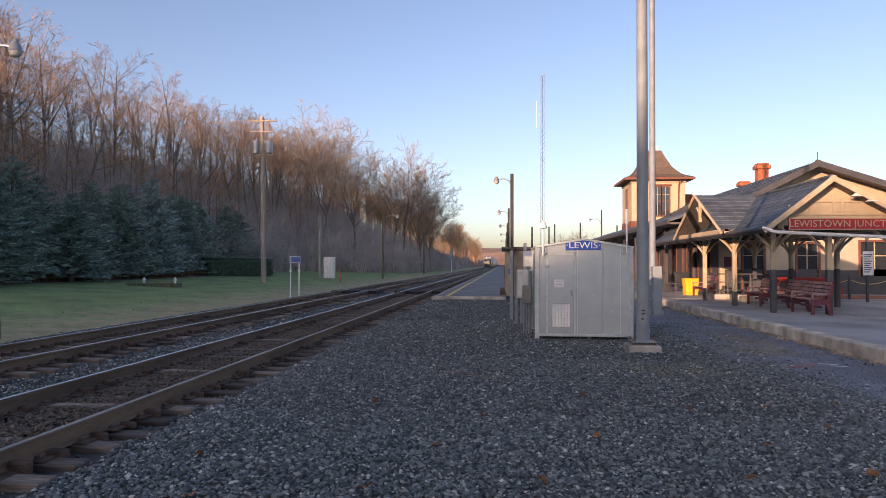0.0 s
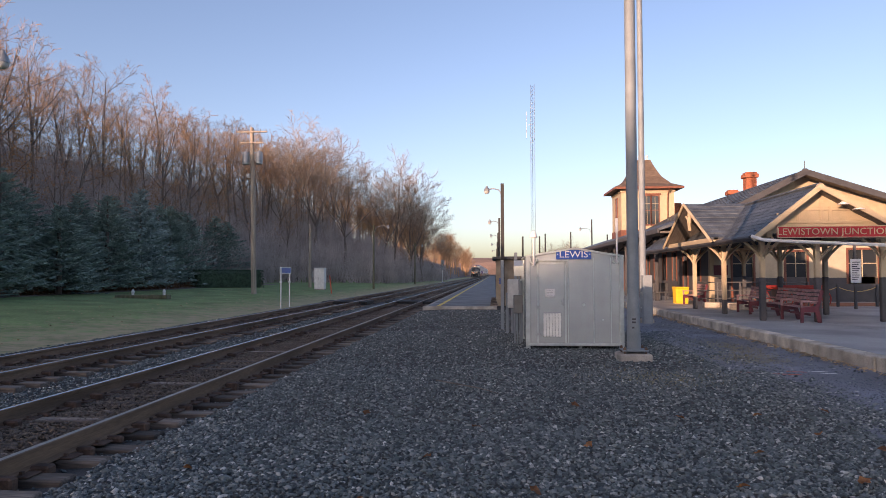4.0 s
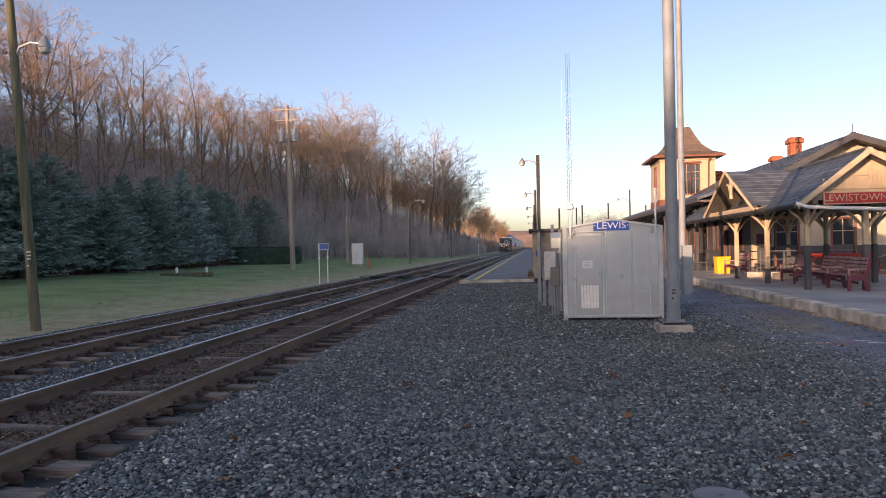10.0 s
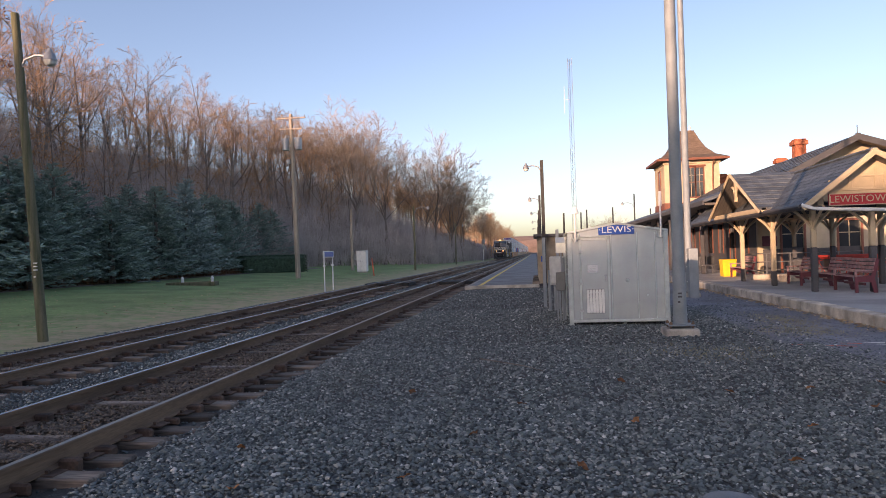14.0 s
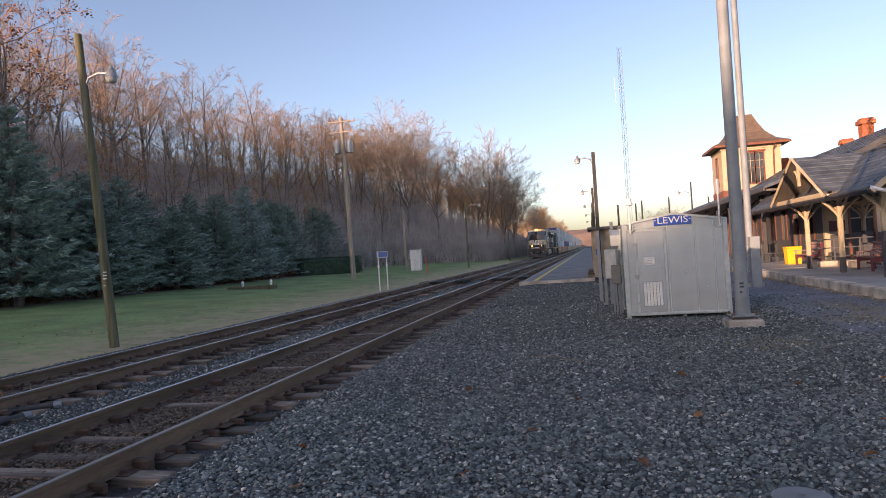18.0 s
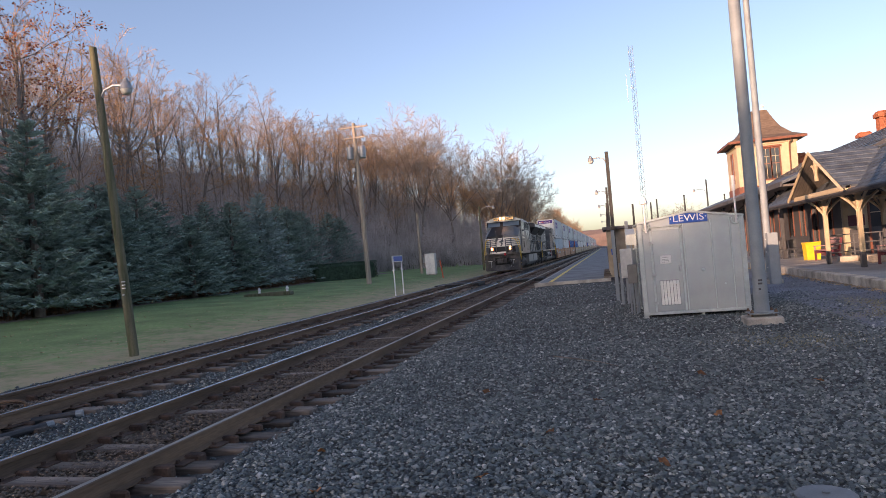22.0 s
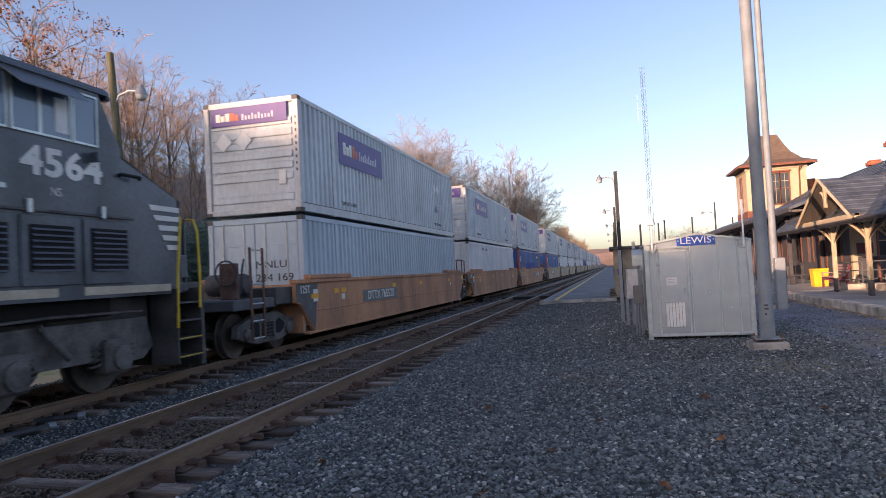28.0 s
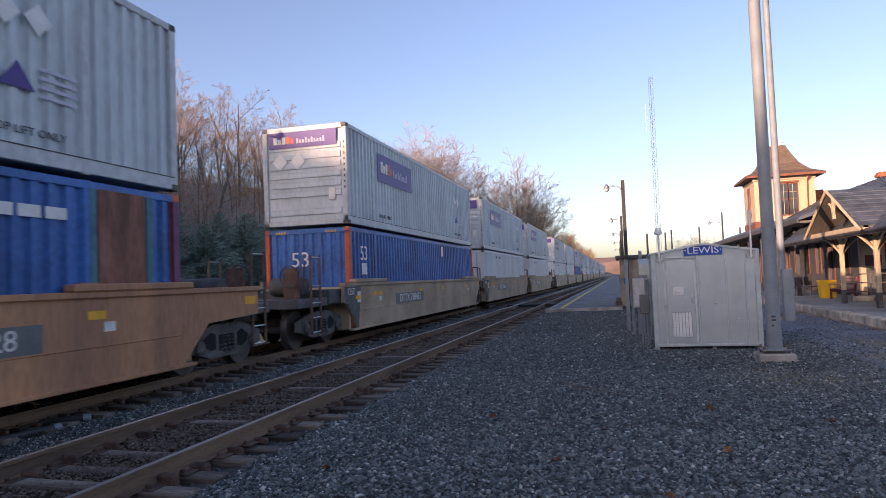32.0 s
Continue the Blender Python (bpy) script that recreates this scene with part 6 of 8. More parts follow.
part("sign_border", Shape().box(-1.65, CYF - 0.668, E_ - 0.15, 1.5, CYF - 0.66, E_ - 0.125).box(-1.65, CYF - 0.668, E_ + 0.165, 1.5, CYF - 0.66, E_ + 0.19).box(-1.65, CYF - 0.668, E_ - 0.125, -1.625, CYF - 0.66, E_ + 0.165).box(1.475, CYF - 0.668, E_ - 0.125, 1.5, CYF - 0.66, E_ + 0.165), M_trim, sign)
words("LEWISTOWN JUNCTION", 0.27, M_trim, sign, pose(-0.08, CYF - 0.668, E_ + 0.02) @ FACING_SOUTH, squeeze=1.03, spacing=1.02)
for x in (-0.9, 1.4):
    part("sign_bracket", Shape().cbox(x - 0.03, CYF - 0.6, E_ - 0.02, x + 0.03, CYF + 0.02, E_ + 0.05, 0.006), M_greypaint, sign)
for x, z in ((0.3, R_ - 0.55), (0.72, R_ - 0.7)):
    lamp = part("gooseneck_lamp", Shape().tube([(x, CYF, z + 0.18), (x, CYF - 0.25, z + 0.22), (x, CYF - 0.4, z + 0.16), (x, CYF - 0.42, z + 0.08)], 0.015, 6), M_white, canopy, "white gooseneck sign lamp", True)
    part("shade", Shape().lathe([(0.03, 0.1), (0.06, 0.06), (0.16, 0.0), (0.165, -0.01)], 14, pose(x, CYF - 0.42, z)), M_white, lamp, smooth=True)
# cross gable over the tracks side
gx, gy0, gy1, gpk = -HALF - 0.15, 23.2, 29.1, 4.12 - 0.09
mid = (gy0 + gy1) / 2
for y0, s in ((gy0, -1), (gy1, 1)):
    n = Vector((0, (gpk - E_), (mid - y0))).normalized() if s < 0 else Vector((0, (gpk - E_), (mid - y0))).normalized()
    S = Shape()
    for k in range(9):
        t0, t1 = k / 9, (k + 1.2) / 9
        for q in range(9):
            xa = gx - 0.25 + q * 0.25
            pa = (xa, y0 + (mid - y0) * t0, E_ + (gpk - E_) * t0)
            pb = (xa, y0 + (mid - y0) * min(t1, 1), E_ + (gpk - E_) * min(t1, 1))
            S.add([(pa[0], pa[1], pa[2] + 0.06), (pa[0] + 0.244, pa[1], pa[2] + 0.06), (pb[0] + 0.244, pb[1], pb[2] + 0.035), (pb[0], pb[1], pb[2] + 0.035),
                   (pa[0], pa[1], pa[2] + 0.0), (pa[0] + 0.244, pa[1], pa[2] + 0.0), (pb[0] + 0.244, pb[1], pb[2] + 0.0), (pb[0], pb[1], pb[2] + 0.0)],
                  [(0, 1, 2, 3), (0, 4, 5, 1), (3, 7, 4, 0), (1, 5, 6, 2)])
    part("slate_course", S, M_slate, canopy)["kind"] = "stuff"
    part("cross_rake", Shape().tube([(gx - 0.3, y0 + (y0 - mid) * 0.06, E_ - 0.08), (gx - 0.3, mid, gpk + 0.02)], 0.06, 4), M_trim, canopy, "cream rake board")
    part("cross_soffit", Shape().add([(gx - 0.25, y0, E_ - 0.03), (0, y0, E_ - 0.03), (0, mid, gpk - 0.03), (gx - 0.25, mid, gpk - 0.03), (gx - 0.25, y0, E_), (0, y0, E_), (0, mid, gpk), (gx - 0.25, mid, gpk)], [(0, 1, 2, 3), (7, 6, 5, 4), (0, 4, 5, 1), (0, 3, 7, 4), (1, 5, 6, 2)]), M_soffit, canopy)
part("cross_beam", Shape().cbox(gx - 0.15, gy0, E_ - 0.1, gx + 0.02, gy1, E_ + 0.06, 0.015), M_trim, canopy)
S = Shape()
for s in (-1, 1):
    S.tube([(gx - 0.1, mid + s * (0.06 + 0.42 * (1 - math.cos(a))), E_ + 0.62 + 0.4 * math.sin(a)) for a in np.linspace(0, 1.57, 6)], 0.05, 4)
S.cbox(gx - 0.15, mid - 0.07, E_ + 0.45, gx - 0.05, mid + 0.07, gpk - 0.1, 0.01)
part("gable_fretwork", S, M_trim, canopy, "curved cream gable ornament")

# ---- station house ----
house = thing("station_house", pose(0, 0, 0.08), "cream station house with grey wainscot and slate roof", "station")
WX, WY, WX2, WY2 = 10.9, 35.0, 22.0, 66.0


def wall_run(name, a, b, openings, top, axis_, at, thick, parent, low=1.2):
    """A wall from a to b along x (axis y) or along y (axis x), with openings (from, to, sill, head). Up to low it is
    dark grey: a wainscot, on the west also painted porch shade.
    """
    def box(u0, u1, z0, z1):
        return (u0, at, z0, u1, at + thick, z1) if axis_ == "y" else (at, u0, z0, at + thick, u1, z1)
    def piece(u0, u1, z0, z1, mat, nm, lab):
        if u1 - u0 > 0.01 and z1 - z0 > 0.01:
            part(nm, Shape().box(*box(u0, u1, z0, z1)), mat, parent, lab)
    u = a
    for o0, o1, z0, z1 in openings:
        piece(u, o0, low, top, M_cream, name, "cream painted wall")
        piece(o0, o1, max(z1, low), top, M_cream, name, "cream painted wall")
        piece(o0, o1, z1, low, M_greypaint, "wainscot", "dark grey boarding painted in for the porch shade")
        piece(o0, o1, low, z0, M_cream, name, "cream painted wall")
        piece(u, o0, 0, low, M_greypaint, "wainscot", "dark grey wainscot, on the west also painted porch shade")
        piece(o0, o1, 0, min(z0, low), M_greypaint, "wainscot", "dark grey wainscot, on the west also painted porch shade")
        u = o1
    piece(u, b, low, top, M_cream, name, "cream painted wall")
    piece(u, b, 0, low, M_greypaint, "wainscot", "dark grey wainscot, on the west also painted porch shade")


front = [(12.0, 13.0, 0.0, 2.5), (14.6, 15.6, 0.0, 2.5), (17.6, 19.0, 0.9, 2.6)]
side = [(36.6 + 2.35 * k, 37.5 + 2.35 * k, 0.0 if k % 4 == 1 else 1.0, 2.7) for k in range(12)]
wall_run("wall_south", WX, WX2, front, 4.3, "y", WY, 0.25, house)
# Dark grey up to 3.35 here: the porch's shade is put into the paint
wall_run("wall_west", WY + 0.25, WY2, side, 4.3, "x", WX, 0.25, house, 3.35)
part("wall_north", Shape().box(WX, WY2, 0, WX2, WY2 + 0.25, 4.3), M_cream, house)
part("wall_east", Shape().box(WX2 - 0.25, WY + 0.25, 0, WX2, WY2, 4.3), M_cream, house)
part("ceiling", Shape().box(WX + 0.25, WY + 0.25, 4.1, WX2 - 0.25, WY2, 4.2), M_soffit, house)
for o0, o1, z0, z1 in front:
    w = part("window" if z0 else "door", Shape().box(o0, WY + 0.1, max(z0, 1.25), o1, WY + 0.13, z1), M_win, house, "dark glazed opening")
    if not z0:
        part("door_leaf", Shape().cbox(o0, WY + 0.08, 0.02, o1, WY + 0.14, 1.25, 0.01), M_greypaint, w)
    part("casing", Shape().box(o0 - 0.1, WY - 0.04, z0, o0, WY, z1 + 0.1).box(o1, WY - 0.04, z0, o1 + 0.1, WY, z1 + 0.1).box(o0, WY - 0.04, z1, o1, WY, z1 + 0.1), M_brownpaint, w)
    part("muntin", Shape().box((o0 + o1) / 2 - 0.02, WY + 0.06, max(z0, 1.25), (o0 + o1) / 2 + 0.02, WY + 0.1, z1).box(o0, WY + 0.06, 1.9, o1, WY + 0.1, 1.94), M_trim, w)
for o0, o1, z0, z1 in side:
    w = part("window" if z0 else "door", Shape().box(WX + 0.1, o0, max(z0, 0.02), WX + 0.13, o1, z1), M_win, house, "dark glazed opening")
    part("casing", Shape().box(WX - 0.04, o0 - 0.1, z0, WX, o0, z1 + 0.1).box(WX - 0.04, o1, z0, WX, o1 + 0.1, z1 + 0.1).box(WX - 0.04, o0, z1, WX, o1, z1 + 0.1), M_brownpaint, w)
for k in range(6):
    part("batten", Shape().box(WX - 0.03, 37.9 + 4.7 * k, 3.35, WX, 38.05 + 4.7 * k, 4.2), M_trim, house)
part("corner_board", Shape().box(WX - 0.04, WY - 0.04, 0, WX + 0.18, WY, 4.3).box(WX - 0.04, WY, 0, WX, WY + 0.2, 4.3), M_trim, house)
plaque = part("plaque", Shape().cbox(12.0 - 0.95, WY - 0.05, 1.35, 12.0 - 0.25, WY - 0.01, 1.85, 0.01), M_maroon, house, "small maroon notice board")
# main roof with its gable
GX, GZ = 15.2, 6.5
for s in (-1, 1):
    run = GX - WX if s < 0 else WX2 - GX
    a = math.atan2(GZ - 4.25, run)
    L_ = math.hypot(GZ - 4.25, run) + 1.6
    m = Matrix.Translation((GX, 0, GZ)) @ Matrix.Rotation(s * a, 4, "Y")
    part("roof_deck", Shape().box(min(0, s * L_), WY - 0.9, -0.12, max(0, s * L_), WY2 + 0.6, -0.03, m), M_soffit, house)
    for k in range(16):
        S = Shape()
        u0, u1 = L_ * k / 16, L_ * (k + 1.15) / 16
        lo, hi = sorted((s * u0, s * u1))
        zl, zh = (0.0, 0.035) if s > 0 else (0.035, 0.0)
        y = WY - 0.95
        while y < WY2 + 0.5:
            S.add([(lo, y, zl), (hi, y, zh), (hi, y + 0.49, zh), (lo, y + 0.49, zl), (lo, y, -0.03), (hi, y, -0.03), (hi, y + 0.49, -0.03), (lo, y + 0.49, -0.03)],
                  [(0, 1, 2, 3), (0, 4, 5, 1), (2, 6, 7, 3), (1, 5, 6, 2), (3, 7, 4, 0)], m)
            y += 0.5
        part("slate_course", S, M_slate, house, "course of grey slates")["kind"] = "stuff"
    part("rake_board", Shape().box(min(0, s * L_), WY - 1.0, -0.24, max(0, s * L_), WY - 0.94, 0.05, m), M_greypaint, house)
part("gable_wall", Shape().prism([(WX, 4.3), (WX2, 4.3), (GX, GZ - 0.1)], "y", WY, WY + 0.2), M_trim, house, "cream gable")
part("apex_block", Shape().prism([(GX - 0.3, GZ - 0.24), (GX + 0.3, GZ - 0.24), (GX + 0.08, GZ + 0.06), (GX - 0.08, GZ + 0.06)], "y", WY - 1.01, WY - 0.9), M_greypaint, house)
for x in (13.4, 14.3, 15.2, 16.4, 17.6):
    h = GZ - 0.3 - abs(x - GX) * (0.53 if x < GX else 0.36)
    part("gable_batten", Shape().cbox(x - 0.06, WY - 0.03, 4.3, x + 0.06, WY, h, 0.008), M_trim, house)
part("finial", Shape().tube([(GX, WY - 0.9, GZ), (GX, WY - 0.9, GZ + 0.45)], 0.02, 5), M_greypaint, house)


def chimney(x, y, z0, z1, w):
    c = part("chimney", Shape().cbox(x - w, y - w, z0, x + w, y + w, z1 - 0.35, 0.02), M_brick, house, "red brick chimney")
    n = int((z1 - 0.35 - z0) / 0.15)
    for k in range(n):
        zz = z0 + 0.15 * k
        for s in (-1, 1):
            for q in range(4):
                ww = 2 * w / 4
                o = (ww / 2 if k % 2 else 0)
                xa = x - w + q * ww + o
                part("brick", Shape().box(xa + 0.008, y - w - 0.012, zz + 0.008, min(xa + ww - 0.008, x + w), y - w, zz + 0.142), M_brick, c) if s < 0 else None
    part("cap", Shape().cbox(x - w - 0.1, y - w - 0.1, z1 - 0.35, x + w + 0.1, y + w + 0.1, z1 - 0.1, 0.03).cbox(x - w - 0.02, y - w - 0.02, z1 - 0.1, x + w + 0.02, y + w + 0.02, z1, 0.02), M_brick, c)


chimney(15.5, 42.0, 5.5, 7.55, 0.3)
chimney(17.2, 50.0, 6.0, 7.45, 0.3)
chimney(15.9, 60.0, 6.0, 7.55, 0.3)
# lean-to roof along the tracks side
part("lean_to_roof", Shape().prism([(7.95, 3.52), (11.0, 4.55), (11.0, 4.68), (7.95, 3.66)], "y", 33.2, 72), M_slate, house, "dark slate lean-to roof over the platform")
part("lean_to_soffit", Shape().box(8.0, 33.25, 3.4, 10.9, 72, 3.5), M_soffit, house)
part("lean_to_fascia", Shape().cbox(7.88, 33.2, 3.4, 7.97, 72, 3.62, 0.01), M_greypaint, house)
for k in range(9):
    y = 36.5 + k * 4.1
    p = part("porch_post", Shape().cbox(8.5, y - 0.09, 0, 8.68, y + 0.09, 3.42, 0.02), M_greypaint, house)
    S = Shape()
    bracket(S, 8.59, y, 3.38, 0, 1)
    bracket(S, 8.59, y, 3.38, 0, -1)
    bracket(S, 8.59, y, 3.38, 1, 0)
    part("brace", S, M_greypaint, p)
# tower with its flared roof
TX0, TX1, TY0, TY1, TZ = 10.42, 14.68, 56.0, 60.26, 8.5
tower = part("tower", Shape().box(TX0, TY0, 4.0, TX1, TY0 + 0.25, TZ).box(TX0, TY0 + 0.25, 4.0, TX0 + 0.25, TY1, TZ).box(TX1 - 0.25, TY0 + 0.25, 4.0, TX1, TY1, TZ).box(TX0 + 0.25, TY1 - 0.25, 4.0, TX1 - 0.25, TY1, TZ), M_trim, house, "cream tower")
part("tower_base", Shape().box(TX0 - 0.06, TY0 - 0.06, 4.0, TX1 + 0.06, TY0, 5.0).box(TX0 - 0.06, TY0, 4.0, TX0, TY1, 5.0), M_brownpaint, tower)
prof = [(2.76, 8.35), (2.76, 8.5), (1.95, 8.85), (1.32, 9.5), (0.9, 10.3), (0.64, 10.9), (0.61, 11.0)]
cxm, cym = (TX0 + TX1) / 2, (TY0 + TY1) / 2
S = Shape()
for i, (q, z) in enumerate(prof):
    S.v += [(cxm - q, cym - q, z), (cxm + q, cym - q, z), (cxm + q, cym + q, z), (cxm - q, cym + q, z)]
for i in range(len(prof) - 1):
    for j in range(4):
        S.f.append((4 * i + j, 4 * i + (j + 1) % 4, 4 * i + 4 + (j + 1) % 4, 4 * i + 4 + j))
S.f += [(3, 2, 1, 0), (24, 25, 26, 27)]
M_towerroof = material("brown_tower_shingles", (0.16, 0.115, 0.085), 0.8, var=0.35, scale=3, fine=14, bump=0.3, stretch=(1, 1, 4))
part("tower_roof", S, M_towerroof, tower, "flared brown shingle roof")
part("eave_board", Shape().box(cxm - 2.77, cym - 2.78, 8.32, cxm + 2.77, cym - 2.76, 8.5).box(cxm - 2.78, cym - 2.76, 8.32, cxm - 2.76, cym + 2.76, 8.5), M_brownpaint, tower)
part("finial", Shape().lathe([(0.15, 11.0), (0.06, 11.12), (0.16, 11.28), (0.03, 11.42)], 8, pose(cxm - 0.3, cym - 0.6, 0)).lathe([(0.15, 11.0), (0.06, 11.12), (0.16, 11.28), (0.03, 11.42)], 8, pose(cxm + 0.3, cym - 0.6, 0)), M_white, tower, "small pale finials")
part("cornice", Shape().cbox(TX0 - 0.08, TY0 - 0.08, 8.1, TX1 + 0.08, TY0, 8.3, 0.02).cbox(TX0 - 0.08, TY0, 8.1, TX0, TY1, 8.3, 0.02), M_trim, tower)
for x0 in (12.2, 12.85):
    win = part("window", Shape().box(x0, TY0 - 0.02, 5.45, x0 + 0.55, TY0 + 0.0, 7.75), M_win, tower, "tall narrow sash window")
    part("window_frame", Shape().box(x0 - 0.08, TY0 - 0.07, 5.35, x0, TY0, 7.85).box(x0 + 0.55, TY0 - 0.07, 5.35, x0 + 0.63, TY0, 7.85).box(x0, TY0 - 0.07, 7.75, x0 + 0.55, TY0, 7.85).box(x0, TY0 - 0.07, 5.35, x0 + 0.55, TY0, 5.45).box(x0, TY0 - 0.05, 6.58, x0 + 0.55, TY0 - 0.02, 6.64), M_brownpaint, win)
    part("muntin", Shape().box(x0 + 0.26, TY0 - 0.045, 5.45, x0 + 0.29, TY0 - 0.02, 7.75).box(x0, TY0 - 0.045, 7.15, x0 + 0.55, TY0 - 0.02, 7.18), M_trim, win)
part("window_hood", Shape().cbox(12.0, TY0 - 0.14, 7.85, 13.6, TY0, 7.98, 0.02), M_brownpaint, tower)
win = part("window", Shape().box(TX0 - 0.02, 57.6, 5.5, TX0, 58.3, 7.7), M_win, tower, "tall narrow sash window")
part("window_frame", Shape().box(TX0 - 0.07, 57.5, 5.4, TX0, 57.6, 7.8).box(TX0 - 0.07, 58.3, 5.4, TX0, 58.4, 7.8).box(TX0 - 0.07, 57.6, 7.7, TX0, 58.3, 7.8).box(TX0 - 0.07, 57.6, 5.4, TX0, 58.3, 5.5), M_brownpaint, win)
part("downpipe", Shape().tube([(14.2, TY0 - 0.6, 8.4), (14.15, TY0 - 0.1, 7.9), (14.1, TY0 - 0.08, 4.6)], 0.05, 6), M_brownpaint, tower)

# ---- things on the platform ----
def bench(at, label):
    b = thing("bench", at, label, "bench", "platform benches")
    end_ = [(-0.28, 0), (-0.2, 0), (-0.2, 0.3), (0.12, 0.3), (0.2, 0), (0.3, 0), (0.22, 0.4), (0.36, 0.92), (0.28, 0.95), (0.14, 0.48), (-0.28, 0.44)]
    for x in (-0.75, 0.72):
        part("end_frame", Shape().prism(end_, "x", x - 0.03, x + 0.03), M_maroon, b, "maroon end frame")
        part("armrest", Shape().cbox(x - 0.05, -0.3, 0.6, x + 0.05, 0.2, 0.64, 0.01).cbox(x - 0.03, -0.28, 0.44, x + 0.03, -0.22, 0.6, 0.005), M_slatred, b)
    for j in range(4):
        part("seat_slat", Shape().cbox(-0.74, -0.26 + j * 0.1, 0.43, 0.74, -0.18 + j * 0.1, 0.46, 0.006), M_slatred, b)
    for j in range(4):
        z, y = 0.54 + j * 0.11, 0.155 + j * 0.03
        part("back_slat", Shape().cbox(-0.74, y, z, 0.74, y + 0.025, z + 0.085, 0.006), M_slatred, b)
    part("stretcher", Shape().cbox(-0.72, -0.02, 0.2, 0.7, 0.02, 0.27, 0.006), M_maroon, b)
    return b


first = bench(pose(9.1, 20.9, 0.09, 0, 0, -92), "maroon slatted wooden bench standing under the canopy")
for x, y, a in ((9.3, 22.8, -90), (9.15, 24.9, -94), (9.0, 31.2, -88)):
    copy_thing(first, pose(x, y, 0.09, 0, 0, a))
bin_ = thing("waste_bin", pose(8.9, 33.1, 0.08), "yellow square plastic waste bin on the platform", "bin")
part("body", Shape().prism([(-0.27, 0), (0.27, 0), (0.31, 0.72), (-0.31, 0.72)], "y", -0.28, 0.28), M_binyellow, bin_)
part("lid", Shape().cbox(-0.33, -0.31, 0.72, 0.33, 0.31, 0.8, 0.02), M_binyellow, bin_)
for x, y in ((8.7, 36.4), (9.3, 37.2), (8.5, 38.0)):
    ch = thing("metal_chair", pose(x, y, 0.08, 0, 0, 30), "dark metal outdoor chair beside the station wall", "chair", "dark chairs")
    part("seat", Shape().cbox(-0.24, -0.24, 0.42, 0.24, 0.24, 0.46, 0.01), M_pipe, ch)
    part("backrest", Shape().cbox(-0.24, 0.2, 0.5, 0.24, 0.24, 0.92, 0.01), M_pipe, ch)
    for a, b in ((-1, -1), (1, -1), (1, 1), (-1, 1)):
        part("leg", Shape().tube([(a * 0.22, b * 0.22, 0), (a * 0.21, b * 0.21, 0.44)], 0.02, 5), M_pipe, ch)
ramp = thing("ramp_railing", pose(0, 0, 0.08), "grey steel pipe railing beside the entrance ramp", "railing")
for k in range(6):
    part("post", Shape().tube([(8.75 + k * 0.95, 30.2, 0), (8.75 + k * 0.95, 30.2, 1.05)], 0.03, 6), M_pipe, ramp)
for z in (0.35, 0.7, 1.05):
    part("rail", Shape().tube([(8.75, 30.2, z), (13.5, 30.2, z)], 0.026, 6), M_pipe, ramp)
bol = part("bollard", Shape().lathe([(0.06, 0), (0.06, 0.8), (0.04, 0.86)], 10), M_white)
bol.matrix_basis = pose(9.62, 29.0, 0.09)
tagged(bol, "short white painted bollard near the ramp", "bollard")
for x0, y0, x1, y1, h in ((9.2, 27.0, 9.9, 27.4, 0.24), (8.75, 28.9, 9.4, 29.3, 0.22), (9.45, 28.8, 10.2, 29.2, 0.2)):
    k = part("concrete_block", Shape().cbox(x0, y0, 0.085, x1, y1, 0.085 + h, 0.03), M_kerb)
    tagged(k, "low pale concrete edging block on the platform", "block", "edging blocks")
cart = thing("baggage_cart", pose(12.6, 29.2, 0.08, 0, 0, 10), "old red baggage cart with spoked wheels", "cart")
part("bed", Shape().cbox(-1.2, -0.45, 0.78, 1.1, 0.45, 0.86, 0.01), M_redcart, cart)
part("side_rail", Shape().cbox(-1.2, -0.47, 0.86, 1.1, -0.42, 0.93, 0.01).cbox(-1.2, 0.42, 0.86, 1.1, 0.47, 0.93, 0.01), M_redcart, cart)
for x in (-0.85, 0.8):
    for y in (-0.5, 0.5):
        wl = part("wheel", Shape().tube([(x + 0.36 * math.cos(a), y, 0.37 + 0.36 * math.sin(a)) for a in np.linspace(0, 6.2832, 21)], 0.025, 5), M_redcart, cart)
        for k in range(6):
            a = k * math.pi / 3
            part("spoke", Shape().tube([(x, y, 0.37), (x + 0.35 * math.cos(a), y, 0.37 + 0.35 * math.sin(a))], 0.014, 4), M_redcart, wl)
    part("axle", Shape().tube([(x, -0.5, 0.37), (x, 0.5, 0.37)], 0.03, 6).box(x - 0.04, -0.4, 0.37, x + 0.04, 0.4, 0.78), M_greypaint, cart)
info = thing("notice_post", pose(14.3, 27.9, 0.08), "white notice sign on a dark post", "sign")
part("post", Shape().cbox(-0.05, 0, 0, 0.05, 0.08, 2.7, 0.008), M_greypaint, info)
sg = part("sign_plate", Shape().cbox(-0.2, -0.03, 1.05, 0.2, -0.01, 2.0, 0.005), M_white, info)
for k in range(9):
    part("text_bar", Shape().box(-0.15, -0.034, 1.85 - k * 0.085, 0.15 - 0.05 * (k % 3), -0.03, 1.885 - k * 0.085), M_ink, sg)
M_rope = material("yellow_rope", (0.6, 0.42, 0.16), 0.7, var=0.2)
barrier = thing("rope_barrier", pose(0, 0, 0.08), "pale rope hung between short dark posts", "barrier")
for x in (13.0, 14.6, 16.2):
    part("post", Shape().cbox(x - 0.05, 29.9, 0, x + 0.05, 30.0, 0.95, 0.01), M_greypaint, barrier)
